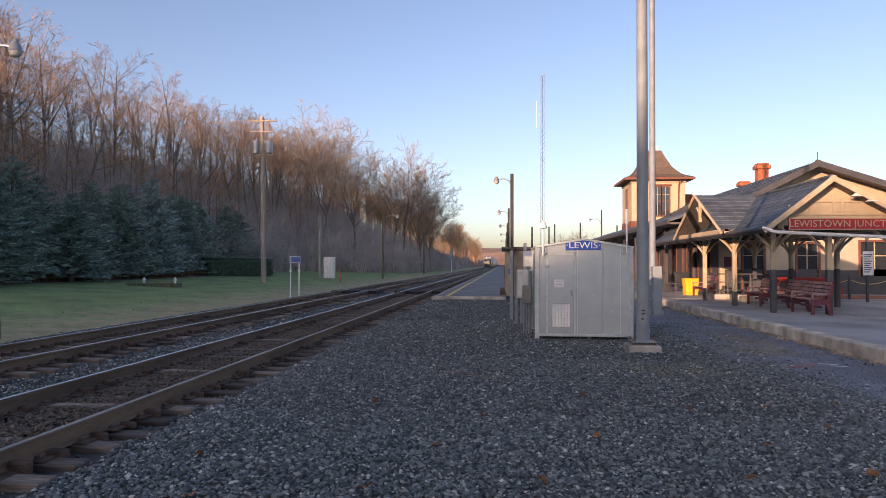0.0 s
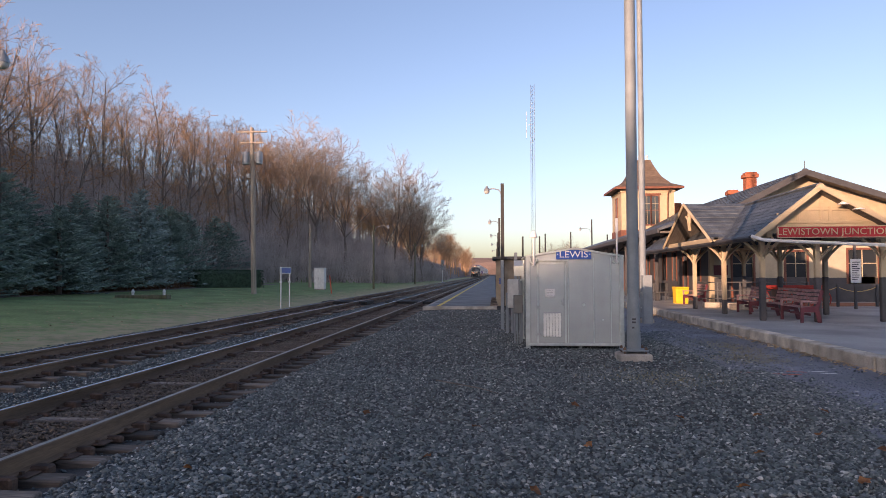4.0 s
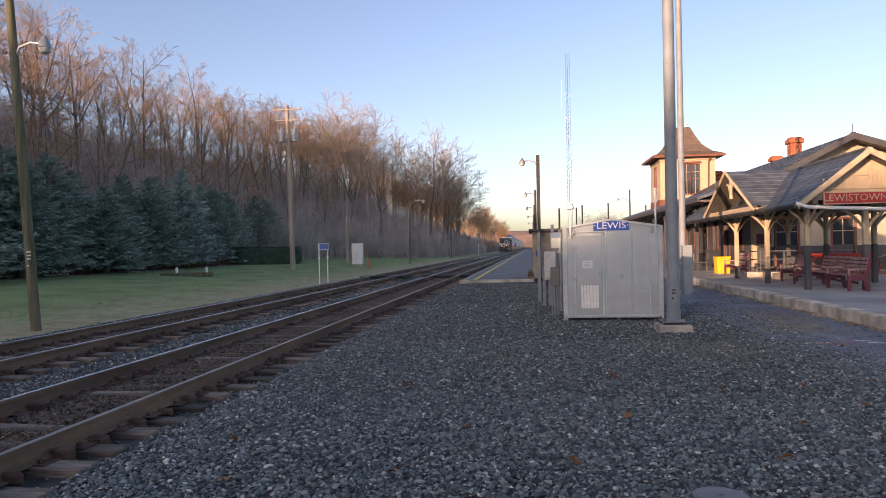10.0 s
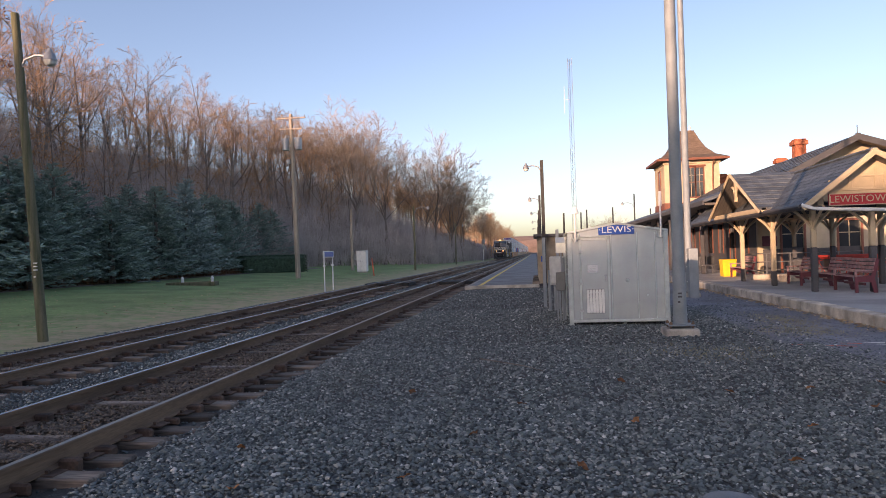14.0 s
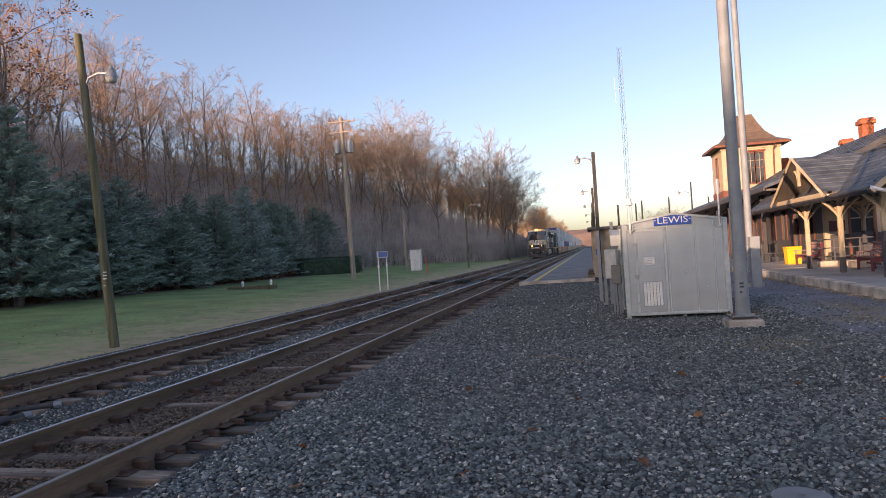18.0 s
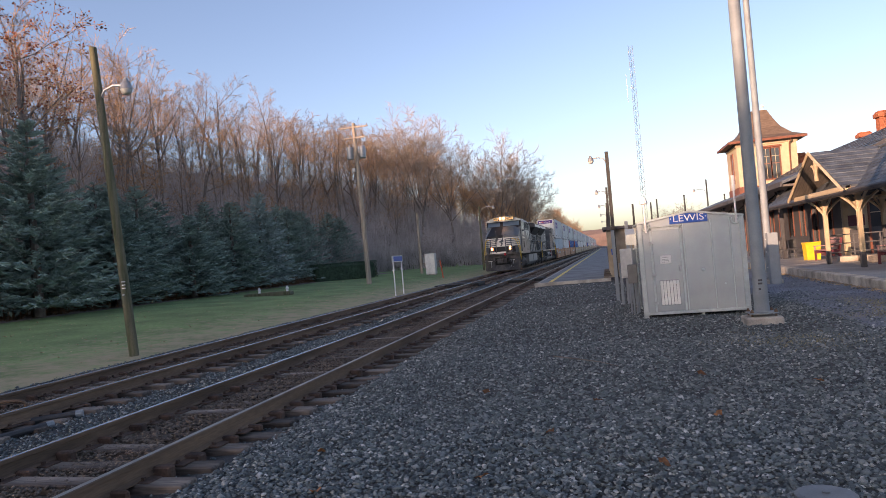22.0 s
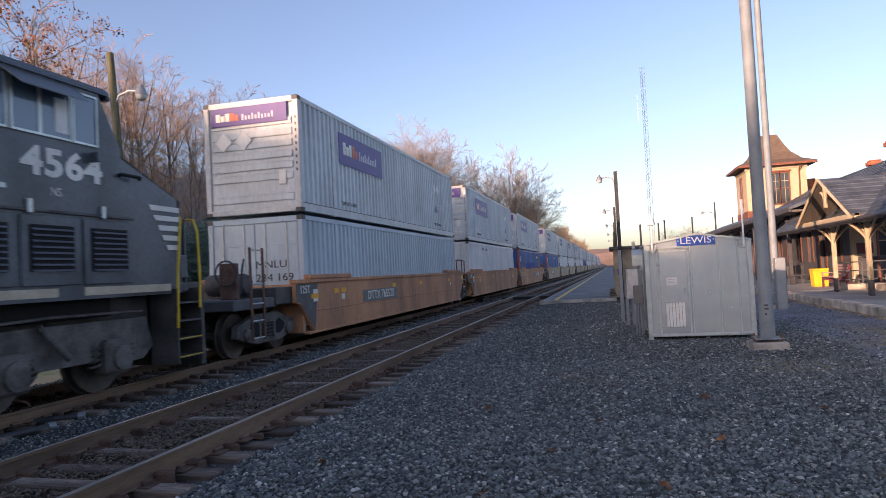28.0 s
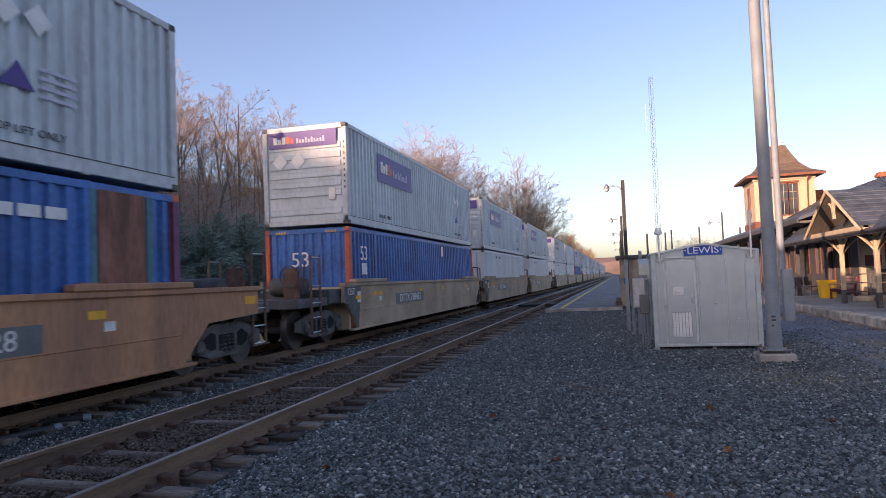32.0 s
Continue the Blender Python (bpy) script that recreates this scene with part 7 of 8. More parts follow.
for x in (13.0, 14.6):
    part("rope", Shape().tube([(x + 1.6 * t, 29.95, 0.85 - 0.5 * t * (1 - t) * 1.6) for t in np.linspace(0, 1, 9)], 0.018, 5), M_rope, barrier)
M_brickpave = material("brick_paving", (0.3, 0.13, 0.07), 0.85, var=0.35, scale=5, fine=30, bump=0.2)
tagged(part("brick_paving", Shape().cbox(12.8, 30.3, 0.0, 22, 33.4, 0.105, 0.01), M_brickpave), "worn red brick paving before the station wall", "paving", kind="structure")

# ---- poles, lamps and signs along the line ----
M_oldwood = material("grey_green_pole_wood", (0.16, 0.145, 0.095), 0.85, var=0.4, scale=2, fine=40, bump=0.4, stretch=(6, 6, 0.3), second=(0.08, 0.09, 0.04))
M_lampgrey = material("lamp_grey", (0.34, 0.355, 0.36), 0.45, 0.5, var=0.15)
M_lens = material("frosted_lens", (0.6, 0.62, 0.6), 0.3, var=0.1)
M_brownpost = material("dark_lamp_post", (0.042, 0.042, 0.04), 0.7, var=0.3, stretch=(4, 4, 0.4))


def yard_lamp(name, base, top, r0, r1, arm, mat, label, head_z, square=False):
    """A pole with a gooseneck arm and a lamp head; base and top in the world, arm: reach to -x (negative) or +x."""
    b, t = Vector(base), Vector(top)
    L = thing(name, pose(*base), label, "street lamp", "lineside lamps")
    d = t - b
    if square:
        part("post", Shape().prism([(-r0, -r0), (r0, -r0), (r0, r0), (-r0, r0)], "z", 0, d.z), mat, L)
    else:
        part("post", Shape().tube([(0, 0, 0), tuple(d * 0.5), tuple(d)], [r0, (r0 + r1) / 2, r1], 10), mat, L, smooth=True)
    p = d * (head_z / d.z)
    s = 1 if arm > 0 else -1
    R = abs(arm)
    part("arm", Shape().tube([(p.x, p.y, p.z - R * 0.45), (p.x + s * R * 0.2, p.y, p.z - R * 0.05), (p.x + s * R * 0.55, p.y, p.z + R * 0.06), (p.x + s * R, p.y, p.z)], 0.03, 6), M_lampgrey, L, "curved steel arm", True)
    hd = part("lamp_head", Shape().lathe([(0.045, 0.2), (0.065, 0.12), (0.11, 0.08), (0.15, -0.06), (0.155, -0.08)], 14, pose(p.x + s * R, p.y, p.z - 0.02)), M_lampgrey, L, "grey bell-shaped lamp head", True)
    part("lens", Shape().lathe([(0.14, 0.0), (0.12, -0.08), (0.07, -0.12)], 14, pose(p.x + s * R, p.y, p.z - 0.1)), M_lens, hd, smooth=True)
    return L


def gz(x, y):
    return ground_z(x, y)


# the near wooden lamp pole beyond the far track
lp = yard_lamp("lamp_pole", (-11.38, 14.2, gz(-11.38, 14.2)), (-11.89, 14.2, 7.47), 0.115, 0.088, 0.8, M_oldwood, "leaning mossy wooden lamp pole on the lawn", 6.62)
for k, z in enumerate((1.4, 1.56, 1.64, 1.72)):
    part("reflector_tag", Shape().box(-0.09, -0.14, z + 0.1, -0.01 - 0.05 * (k == 0), -0.105, z + 0.125), M_white, lp)
# utility pole with transformers
UX, UY = -17.6, 48.2
up = thing("utility_pole", pose(UX, UY, gz(UX, UY)), "pale wooden utility pole with crossarms and two transformers", "utility pole")
part("pole", Shape().tube([(0, 0, 0), (-0.1, 0, 6), (-0.24, 0, 12.3)], [0.2, 0.17, 0.13], 12), M_wood, up, smooth=True)
for z, w in ((11.9, 1.15), (11.1, 0.9)):
    part("crossarm", Shape().cbox(-0.18 - w, -0.2, z, -0.18 + w, -0.08, z + 0.1, 0.01), M_wood, up)
    for q in (-0.92, -0.55, 0.55, 0.92):
        part("insulator", Shape().lathe([(0.02, 0), (0.045, 0.05), (0.03, 0.1), (0.045, 0.14), (0.01, 0.18)], 8, pose(-0.18 + w * q, -0.14, z + 0.1)), M_lampgrey, up, smooth=True)
for x in (-0.62, 0.36):
    tr = part("transformer", Shape().lathe([(0.2, 0), (0.25, 0.03), (0.25, 0.85), (0.22, 0.92), (0.08, 0.96)], 16, pose(x, -0.1, 9.55)), M_lampgrey, up, "grey cylindrical transformer", True)
    part("bushing", Shape().tube([(x, -0.1, 10.45), (x + 0.02, -0.1, 10.7)], 0.04, 6), M_lampgrey, tr)
    part("hanger", Shape().cbox(x + (0.2 if x < 0 else -0.36), -0.13, 9.85, x + (0.46 if x < 0 else -0.18), -0.07, 9.95, 0.01), M_lampgrey, up)
part("fuse_box", Shape().cbox(-0.5, -0.3, 8.55, -0.28, -0.12, 8.85, 0.02), M_lampgrey, up)
# overhead wires
for k, (dx, z) in enumerate(((-1.1, 11.85), (-0.6, 11.85), (0.6, 11.85), (-0.2, 9.0))):
    a, b = Vector((UX - 0.18 + dx, UY, z + 0.2)), Vector((UX - 22 + dx * 0.3, UY - 34, z + 3.5))
    pts = [tuple(a.lerp(b, t) - Vector((0, 0, 4 * 0.8 * t * (1 - t)))) for t in np.linspace(0, 1, 12)]
    tagged(part("overhead_wire", Shape().tube(pts, 0.006, 4), M_hose), "thin black overhead wire running to the hillside", "wire", "overhead wires")
# lower poles
for x, y, h, lab in ((-19.2, 69.0, 6.5, "short pale wooden pole beside the cabinet"),):
    o = part("short_pole", Shape().tube([(0, 0, 0), (0, 0, h)], [0.17, 0.14], 10), M_wood, smooth=True)
    o.matrix_basis = pose(x, y, gz(x, y) - 0.02)
    tagged(o, lab, "pole")
yard_lamp("lamp_pole", (-13.3, 73.5, gz(-13.3, 73.5)), (-13.3, 73.5, 7.0), 0.12, 0.09, 1.6, M_oldwood, "dark lamp pole with a long curved arm", 6.9)
yard_lamp("lamp_pole", (-12.8, 108, gz(-12.8, 108)), (-12.8, 108, 6.6), 0.12, 0.09, 1.2, M_oldwood, "dark lamp pole with a curved arm", 6.3)
# station lamps on square posts
for y in (34.0, 55.0, 75.0, 97.0, 125.0):
    yard_lamp("platform_lamp", (0.42, y, -0.16), (0.42, y, 6.08), 0.085, 0.085, -0.78, M_brownpost, "dark square platform lamp post with gooseneck head", 5.95, True)
# H-frame lineside sign
hf = thing("lineside_sign", pose(-10.95, 33.9, gz(-10.95, 34.8)), "white pipe H-frame carrying a small sign plate", "sign")
for x, y in ((0, 0), (-0.05, 1.62)):
    part("leg", Shape().tube([(x, y, 0), (x, y, 2.05)], 0.034, 8), M_white, hf)
    part("clamp", Shape().lathe([(0.07, 0), (0.07, 0.1)], 8, pose(x, y, 1.3)), M_white, hf)
part("sign_plate", Shape().box(-0.04, -0.08, 1.78, 0.0, 1.72, 2.12), M_white, hf)
part("sign_face", Shape().box(0.0, 0.0, 1.82, 0.008, 1.64, 2.08), M_signblue, hf, "blue worn sign face")
# white cabinet
cb = thing("signal_cabinet", pose(-16.6, 63.2, gz(-16.6, 63.2) - 0.02) @ Matrix.Diagonal((0.78, 0.78, 1.04, 1)), "white steel signal cabinet with double doors on lawn", "cabinet")
part("body", Shape().cbox(-0.62, -0.45, 0.12, 0.62, 0.45, 1.98, 0.03), M_white, cb)
part("plinth", Shape().cbox(-0.55, -0.4, 0, 0.55, 0.4, 0.12, 0.02), M_concrete, cb)
for x in (-0.6, 0.02):
    d = part("door", Shape().cbox(x, -0.475, 0.2, x + 0.58, -0.45, 1.9, 0.008), M_white, cb)
    part("handle", Shape().cbox(x + (0.48 if x < 0 else 0.06), -0.5, 1.0, x + (0.52 if x < 0 else 0.1), -0.475, 1.15, 0.005), M_lampgrey, d)
part("roof", Shape().cbox(-0.66, -0.5, 1.98, 0.66, 0.5, 2.05, 0.02), M_white, cb)
part("side_box", Shape().cbox(-0.95, -0.2, 1.2, -0.62, 0.1, 1.75, 0.02), M_lampgrey, cb)
# orange marker
o = part("marker_stake", Shape().cbox(-0.05, -0.02, 0, 0.05, 0.02, 1.55, 0.01), M_orange)
o.matrix_basis = pose(-13.6, 55.5, gz(-13.6, 55.5) - 0.02, 0, -6, 0)
tagged(o, "leaning faded orange marker stake on the lawn", "marker")
# planter with timber edge
pl = thing("garden_bed", pose(-19.9, 37.1, gz(-19.9, 37.1) - 0.05, 0, 0, 12) @ Matrix.Diagonal((0.68, 0.68, 0.8, 1)), "low timber-edged garden bed with two small ornaments", "garden bed")
part("border", Shape().cbox(-2.2, -0.7, 0, 1.9, -0.55, 0.3, 0.03).cbox(-2.2, 0.55, 0, 1.9, 0.7, 0.3, 0.03).cbox(-2.2, -0.55, 0, -2.05, 0.55, 0.3, 0.03).cbox(1.75, -0.55, 0, 1.9, 0.55, 0.3, 0.03), M_oldwood, pl, "weathered timber border")
part("soil", Shape().box(-2.05, -0.55, 0, 1.75, 0.55, 0.24), M_hill, pl)
for x in (-0.9, 1.6):
    part("ornament", Shape().lathe([(0.14, 0.2), (0.1, 0.4), (0.15, 0.52), (0.08, 0.66), (0.02, 0.72)], 10, pose(x, -0.3, 0)), M_white, pl, smooth=True)
# far signal
fs = thing("railway_signal", pose(-11.6, 150, -0.2), "pale lineside signal mast beside the far track", "signal")
part("mast", Shape().tube([(0, 0, 0), (0, 0, 4.6)], 0.09, 8), M_white, fs)
for z in (2.6, 3.9):
    part("signal_head", Shape().cbox(-0.3, -0.15, z, 0.3, 0.15, z + 0.95, 0.04), M_lampgrey, fs)
part("ladder", Shape().tube([(-0.3, 0.2, 0), (-0.3, 0.2, 4.4)], 0.03, 5).tube([(0.3, 0.2, 0), (0.3, 0.2, 4.4)], 0.03, 5), M_lampgrey, fs)
# tan shelter at the head of the low platform
M_tanwall = material("tan_block_wall", (0.36, 0.3, 0.22), 0.85, var=0.25, scale=2, fine=40, bump=0.15)
sh = thing("platform_shelter", pose(0.5, 36.4, -0.1), "small tan block shelter with a flat overhanging roof", "shelter")
part("wall", Shape().box(-0.42, -2.0, 0, 0.95, -1.85, 2.35).box(-0.42, -1.85, 0, -0.27, 2.5, 2.35).box(0.8, -1.85, 0, 0.95, 2.5, 2.35).box(-0.42, 2.5, 0, 0.95, 2.65, 2.35), M_tanwall, sh)
part("roof", Shape().cbox(-0.6, -2.25, 2.35, 1.15, 2.85, 2.5, 0.02), M_greypaint, sh)
part("sign_plate", Shape().box(-0.25, -2.03, 1.1, 0.0, -2.0, 1.4), M_signblue, sh)
dbr = thing("pallet_pile", pose(-0.05, 32.9, -0.05), "small pile of weathered boards by the shelter", "boards")
for k in range(4):
    part("board", Shape().cbox(-0.16 + k * 0.02, -0.6, 0.03 + k * 0.11, 0.2 - k * 0.03, 0.6 - k * 0.05, 0.1 + k * 0.11, 0.01), M_tie, dbr)
# lattice radio mast and far poles
rm = thing("radio_mast", pose(11.5, 200, -0.2), "tall slender lattice radio mast in the distance", "radio mast")
hm, wm = 58.0, 0.75
corners = [(wm * math.cos(a), wm * math.sin(a)) for a in (1.57, 3.66, 5.76)]
for x, y in corners:
    part("leg", Shape().tube([(x, y, 0), (x * 0.9, y * 0.9, hm)], 0.05, 4), M_lampgrey, rm)
S = Shape()
for k in range(46):
    z = k * hm / 46
    for i in range(3):
        a, b = corners[i], corners[(i + 1) % 3]
        S.tube([(*a, z), (*b, z + hm / 46)], 0.03, 3, False)
part("lattice", S, M_lampgrey, rm)["kind"] = "stuff"
part("aerial", Shape().tube([(-1.8, 0, 42), (-1.8, 0, 50)], 0.06, 5).tube([(0, 0, 46), (-1.8, 0, 46)], 0.04, 4), M_white, rm)
for x, y, h, lamp_arm in ((6.0, 80, 6.4, 0), (9.2, 82, 6.7, 0), (12.0, 84, 8.2, -1.4), (14.2, 86, 6.6, 0), (2.6, 62, 5.1, 0), (5.2, 78, 6.0, 0), (15.9, 75, 6.6, 0)):
    if lamp_arm:
        yard_lamp("lamp_pole", (x, y, -0.15), (x, y, h), 0.1, 0.08, lamp_arm, M_brownpost, "distant dark lamp pole with a curved arm", h - 1.0)
    else:
        o = part("far_pole", Shape().tube([(0, 0, 0), (0, 0, h)], [0.11, 0.08], 8), M_brownpost)
        o.matrix_basis = pose(x, y, -0.16)
        tagged(o, "slim dark pole in the yard beyond the hut", "pole", "far yard poles")
# sunlit building and ridge far down the line
M_orangebrick = material("sunlit_brick", (0.42, 0.22, 0.1), 0.85, var=0.2, scale=0.6, fine=4)
fb = thing("far_building", pose(9.0, 520, -0.3), "distant flat-roofed brick building beyond the tracks", "building")
part("wall", Shape().box(-8, 0, 0, 10, 14, 10.5), M_orangebrick, fb)
part("roof", Shape().box(-8.3, -0.3, 10.5, 10.3, 14.3, 11.2), M_greypaint, fb)
for k in range(5):
    for z in (1.5, 5.0):
        part("window", Shape().box(-6.6 + k * 3.3, -0.05, z, -5.2 + k * 3.3, 0.0, z + 1.9), M_win, fb)
S = Shape()
for k in range(60):
    x = -900 + k * 44
    h = 42 + 10 * noise.noise((k * 0.17, 2.0, 0)) + 3 * noise.noise((k * 0.9, 5.0, 0)) - 10 * smooth(0, 900, x)
    S.v += [(x, 1500, -2), (x, 1560, h * 0.55), (x, 1700, h), (x, 2000, h * 0.8)]
    if k:
        for q in range(3):
            a = 4 * (k - 1) + q
            S.f.append((a, a + 4, a + 5, a + 1))
tagged(part("backdrop", S, M_farhill, smooth=True), "distant wooded ridge catching pink light", "hill", kind="structure")

# ---- bare wood on the slope ----
M_twig = material("bare_twigs", (0.42, 0.265, 0.15), 0.9, var=0.3, scale=0.6, fine=12, bump=0)
M_twig2 = material("grey_twigs", (0.37, 0.31, 0.265), 0.9, var=0.3, scale=0.6, fine=12, bump=0)
M_crown = material("old_brown_twigs", (0.34, 0.27, 0.21), 0.9, var=0.3, scale=0.6, fine=12, bump=0)
M_leafred = material("last_red_leaves", (0.3, 0.11, 0.06), 0.8, var=0.4, scale=2, fine=20, bump=0)
M_rustleaf = material("last_rusty_leaves", (0.5, 0.26, 0.11), 0.8, var=0.45, scale=1.5, fine=20, bump=0)


def bough(T, B, C, r, p, d, length, rad, level, spec, tips):
    """One branch in gently bent segments, with its side branches set round it."""
    n = spec["segs"][level]
    pts, rads, dirs = [p.copy()], [rad], [d.copy()]
    for i in range(n):
        w = spec["wob"][level]
        d = (d + Vector((r.gauss(0, w), r.gauss(0, w), r.gauss(0, w * 0.6) + spec["lift"][level]))).normalized()
        p = p + d * (length / n)
        pts.append(p.copy())
        dirs.append(d.copy())
        rads.append(max(rad * (1 - spec["taper"] * (i + 1) / n), spec["least"]))
    (T if level == 0 else B if level == 1 else C).tube(pts, rads, (7, 5, 3, 3, 3)[level], False)
    if level >= len(spec["kids"]):
        tips.append(pts[-1])
        return
    m = max(1, round(spec["kids"][level] * r.uniform(0.8, 1.2)))
    a = r.uniform(0, 6.283)
    for k in range(m):
        t = spec["from"][level] + (1 - spec["from"][level]) * (k + r.random()) / m
        j = min(n - 1, int(t * n))
        f = t * n - j
        q, dd = pts[j].lerp(pts[j + 1], f), dirs[j + 1]
        a += 2.4 + r.uniform(-0.5, 0.5)
        side = Vector((math.cos(a), math.sin(a), 0.05))
        side = (side - dd * side.dot(dd)).normalized()
        w = spec["spread"][level] * r.uniform(0.65, 1.2)
        nd = dd * math.cos(w) + side * math.sin(w)
        ln = length * spec["ratio"][level] * (r.uniform(0.93, 1.06) if "even" in spec and level == 0 else r.uniform(0.75, 1.15)) * (1.3 - spec.get("shrink", 0.75) * t)
        rr = rads[j] + (rads[j + 1] - rads[j]) * f
        bough(T, B, C, r, q, nd, ln, max(rr * 0.62, spec["least"]), level + 1, spec, tips)


def tree_meshes(seed, height, rad, spec, twig):
    r = random.Random(seed)
    T, B, C, tips = Shape(), Shape(), Shape(), []
    bough(T, B, C, r, Vector((0, 0, -0.3)), Vector((r.uniform(-0.07, 0.07), r.uniform(-0.07, 0.07), 1)).normalized(), height * spec["trunk"], rad, 0, spec, tips)
    woody = len(B.f)
    B.add(C.v, C.f)
    crown = B.mesh("crown", M_bark)
    crown.materials.append(twig)
    crown.polygons.foreach_set("material_index", [0 if i < woody else 1 for i in range(len(B.f))])
    return T.mesh("trunk", M_bark, True), crown, tips


def leaf_specks(tips, r, count, z0, z1, size, mat):
    """Dry leaves that still hang near the twig ends."""
    S = Shape()
    for _ in range(count):
        v = r.choice(tips)
        if not z0 < v.z < z1:
            continue
        a = r.uniform(0, 6.28)
        u = Vector((math.cos(a), math.sin(a), r.uniform(-0.8, 0.8))).normalized() * size * r.uniform(0.6, 1.2)
        w = u.cross(Vector((r.uniform(-1, 1), r.uniform(-1, 1), r.uniform(-1, 1)))).normalized() * size * 0.65
        o = v + Vector((r.uniform(-0.25, 0.25), r.uniform(-0.25, 0.25), r.uniform(-0.35, 0.05)))
        S.add([o - u, o + w, o + u, o - w], [(0, 1, 2, 3)])
    return S.mesh("leaves", mat)


def plant(name, meshes, at, label, group, leaves=None):
    t = thing(name, at, label, "tree", group)
    part("trunk", meshes[0], None, t)
    part("crown", meshes[1], None, t)
    if leaves:
        part("leaves", leaves, None, t, "sparse rusty leaves")["kind"] = "stuff"
    return t


TALL = dict(trunk=0.9, least=0.014, taper=0.86, segs=(6, 4, 3, 2), wob=(0.045, 0.13, 0.15, 0.15), lift=(0.02, 0.09, 0.04, 0.02),
            kids=(10, 7, 6), spread=(0.8, 0.8, 0.75), ratio=(0.42, 0.42, 0.5))
TALL["from"] = (0.34, 0.2, 0.12)
SLIM = dict(TALL, least=0.013, kids=(9, 5, 5), ratio=(0.36, 0.42, 0.5), spread=(0.7, 0.75, 0.7))
SLIM["from"] = (0.28, 0.2, 0.12)
WIDE = dict(trunk=0.36, even=True, shrink=0.5, least=0.02, taper=0.8, segs=(3, 6, 4, 3, 1), wob=(0.03, 0.1, 0.12, 0.12, 0), lift=(0.02, 0.05, 0.05, 0.04, 0.02),
            kids=(8, 8, 5, 5), spread=(0.66, 0.75, 0.75, 0.7), ratio=(2.3, 0.38, 0.46, 0.5))
WIDE["from"] = (0.72, 0.3, 0.2, 0.15)
tall = [tree_meshes(20 + k, h, 0.2, TALL, (M_twig, M_twig2)[k % 2]) for k, h in enumerate((16.0, 14.5, 17.0, 15.0, 13.0))]
slim = [tree_meshes(40 + k, h, 0.1, SLIM, (M_twig, M_twig2)[k % 2]) for k, h in enumerate((12.0, 10.0, 13.5, 9.0))]
wide = [tree_meshes(60 + k, h, 0.4, WIDE, M_crown) for k, h in enumerate((19.0, 17.0, 20.0))]
r = random.Random(11)
slim_leaves = [leaf_specks(m[2], r, 480, 2, 11, 0.08, M_rustleaf) for m in slim]
wide_leaves = [leaf_specks(m[2], r, 420, 7, 17, 0.1, M_rustleaf) for m in wide]
x = -29.5
while x > -64:
    y = 10.0
    step = 3.9 if x > -48 else 4.8
    while y < 122:
        px, py = x + r.uniform(-1.5, 1.5), y + r.uniform(-1.6, 1.6)
        if py > -px * 0.86 - 14 and px < hill_foot(py) - 1:
            kind = r.random()
            s = r.uniform(0.76, 1.0)
            m = pose(px, py, ground_z(px, py) - 0.05, r.uniform(-4, 4), r.uniform(-4, 4), r.uniform(0, 360)) @ Matrix.Diagonal((s, s, s * r.uniform(0.92, 1.04), 1))
            if kind < 0.52 and px < -33:
                plant("bare_tree", r.choice(tall), m, "tall leafless tree on the wooded slope", "trees on the slope")
            else:
                i = r.randrange(4)
                plant("sapling", slim[i], m, "slender young tree with a few rusty leaves" if kind > 0.62 else "slender leafless young tree on the slope", "trees on the slope", slim_leaves[i] if kind > 0.62 else None)
        y += step
    x -= step + 0.4
# broad old trees nearer the line
for k, (px, py, top) in enumerate(((-30.5, 94, 21.6), (-26.6, 98, 24.0), (-22.6, 101, 21.6), (-17.9, 119, 22.4), (-15.4, 125, 19.2), (-20.5, 124, 20.5), (-14.8, 137, 16.0), (-31, 106, 23.0), (-24.5, 110, 21.5), (-14.4, 152, 13.0))):
    tip_z = sorted(p.z for p in wide[k % 3][2])
    s = (top - ground_z(px, py)) / tip_z[int(len(tip_z) * 0.985)]
    plant("broad_tree", wide[k % 3], pose(px, py, ground_z(px, py) - 0.05, 0, 0, 70 * k) @ Matrix.Diagonal((s, s, s, 1)), "broad old tree with rusty leaves still in its crown" if k < 3 else "broad spreading leafless tree beyond the lawn", "old trees by the line", wide_leaves[k % 3] if k < 3 else None)
for k, (px, py, s) in enumerate(((14.0, 165, 0.42), (17.5, 168, 0.4), (20.5, 172, 0.45))):
    plant("bare_tree", wide[k % 3], pose(px, py, -0.2, 0, 0, 50 * k) @ Matrix.Diagonal((s, s, s, 1)), "distant small leafless tree beyond the hut", "distant trees")
# one tree keeps its red leaves
px, py = -30.0, 29.6
leafy = plant("leafy_tree", tall[0], pose(px, py, ground_z(px, py) - 0.05, 0, 0, 130) @ Matrix.Diagonal((1.1, 1.1, 1.08, 1)), "tree with its last reddish leaves on the slope", "trees on the slope")
part("leaves", leaf_specks(tall[0][2], r, 2400, 8.5, 20, 0.08, M_leafred), None, leafy, "sparse reddish-brown leaves")["kind"] = "stuff"

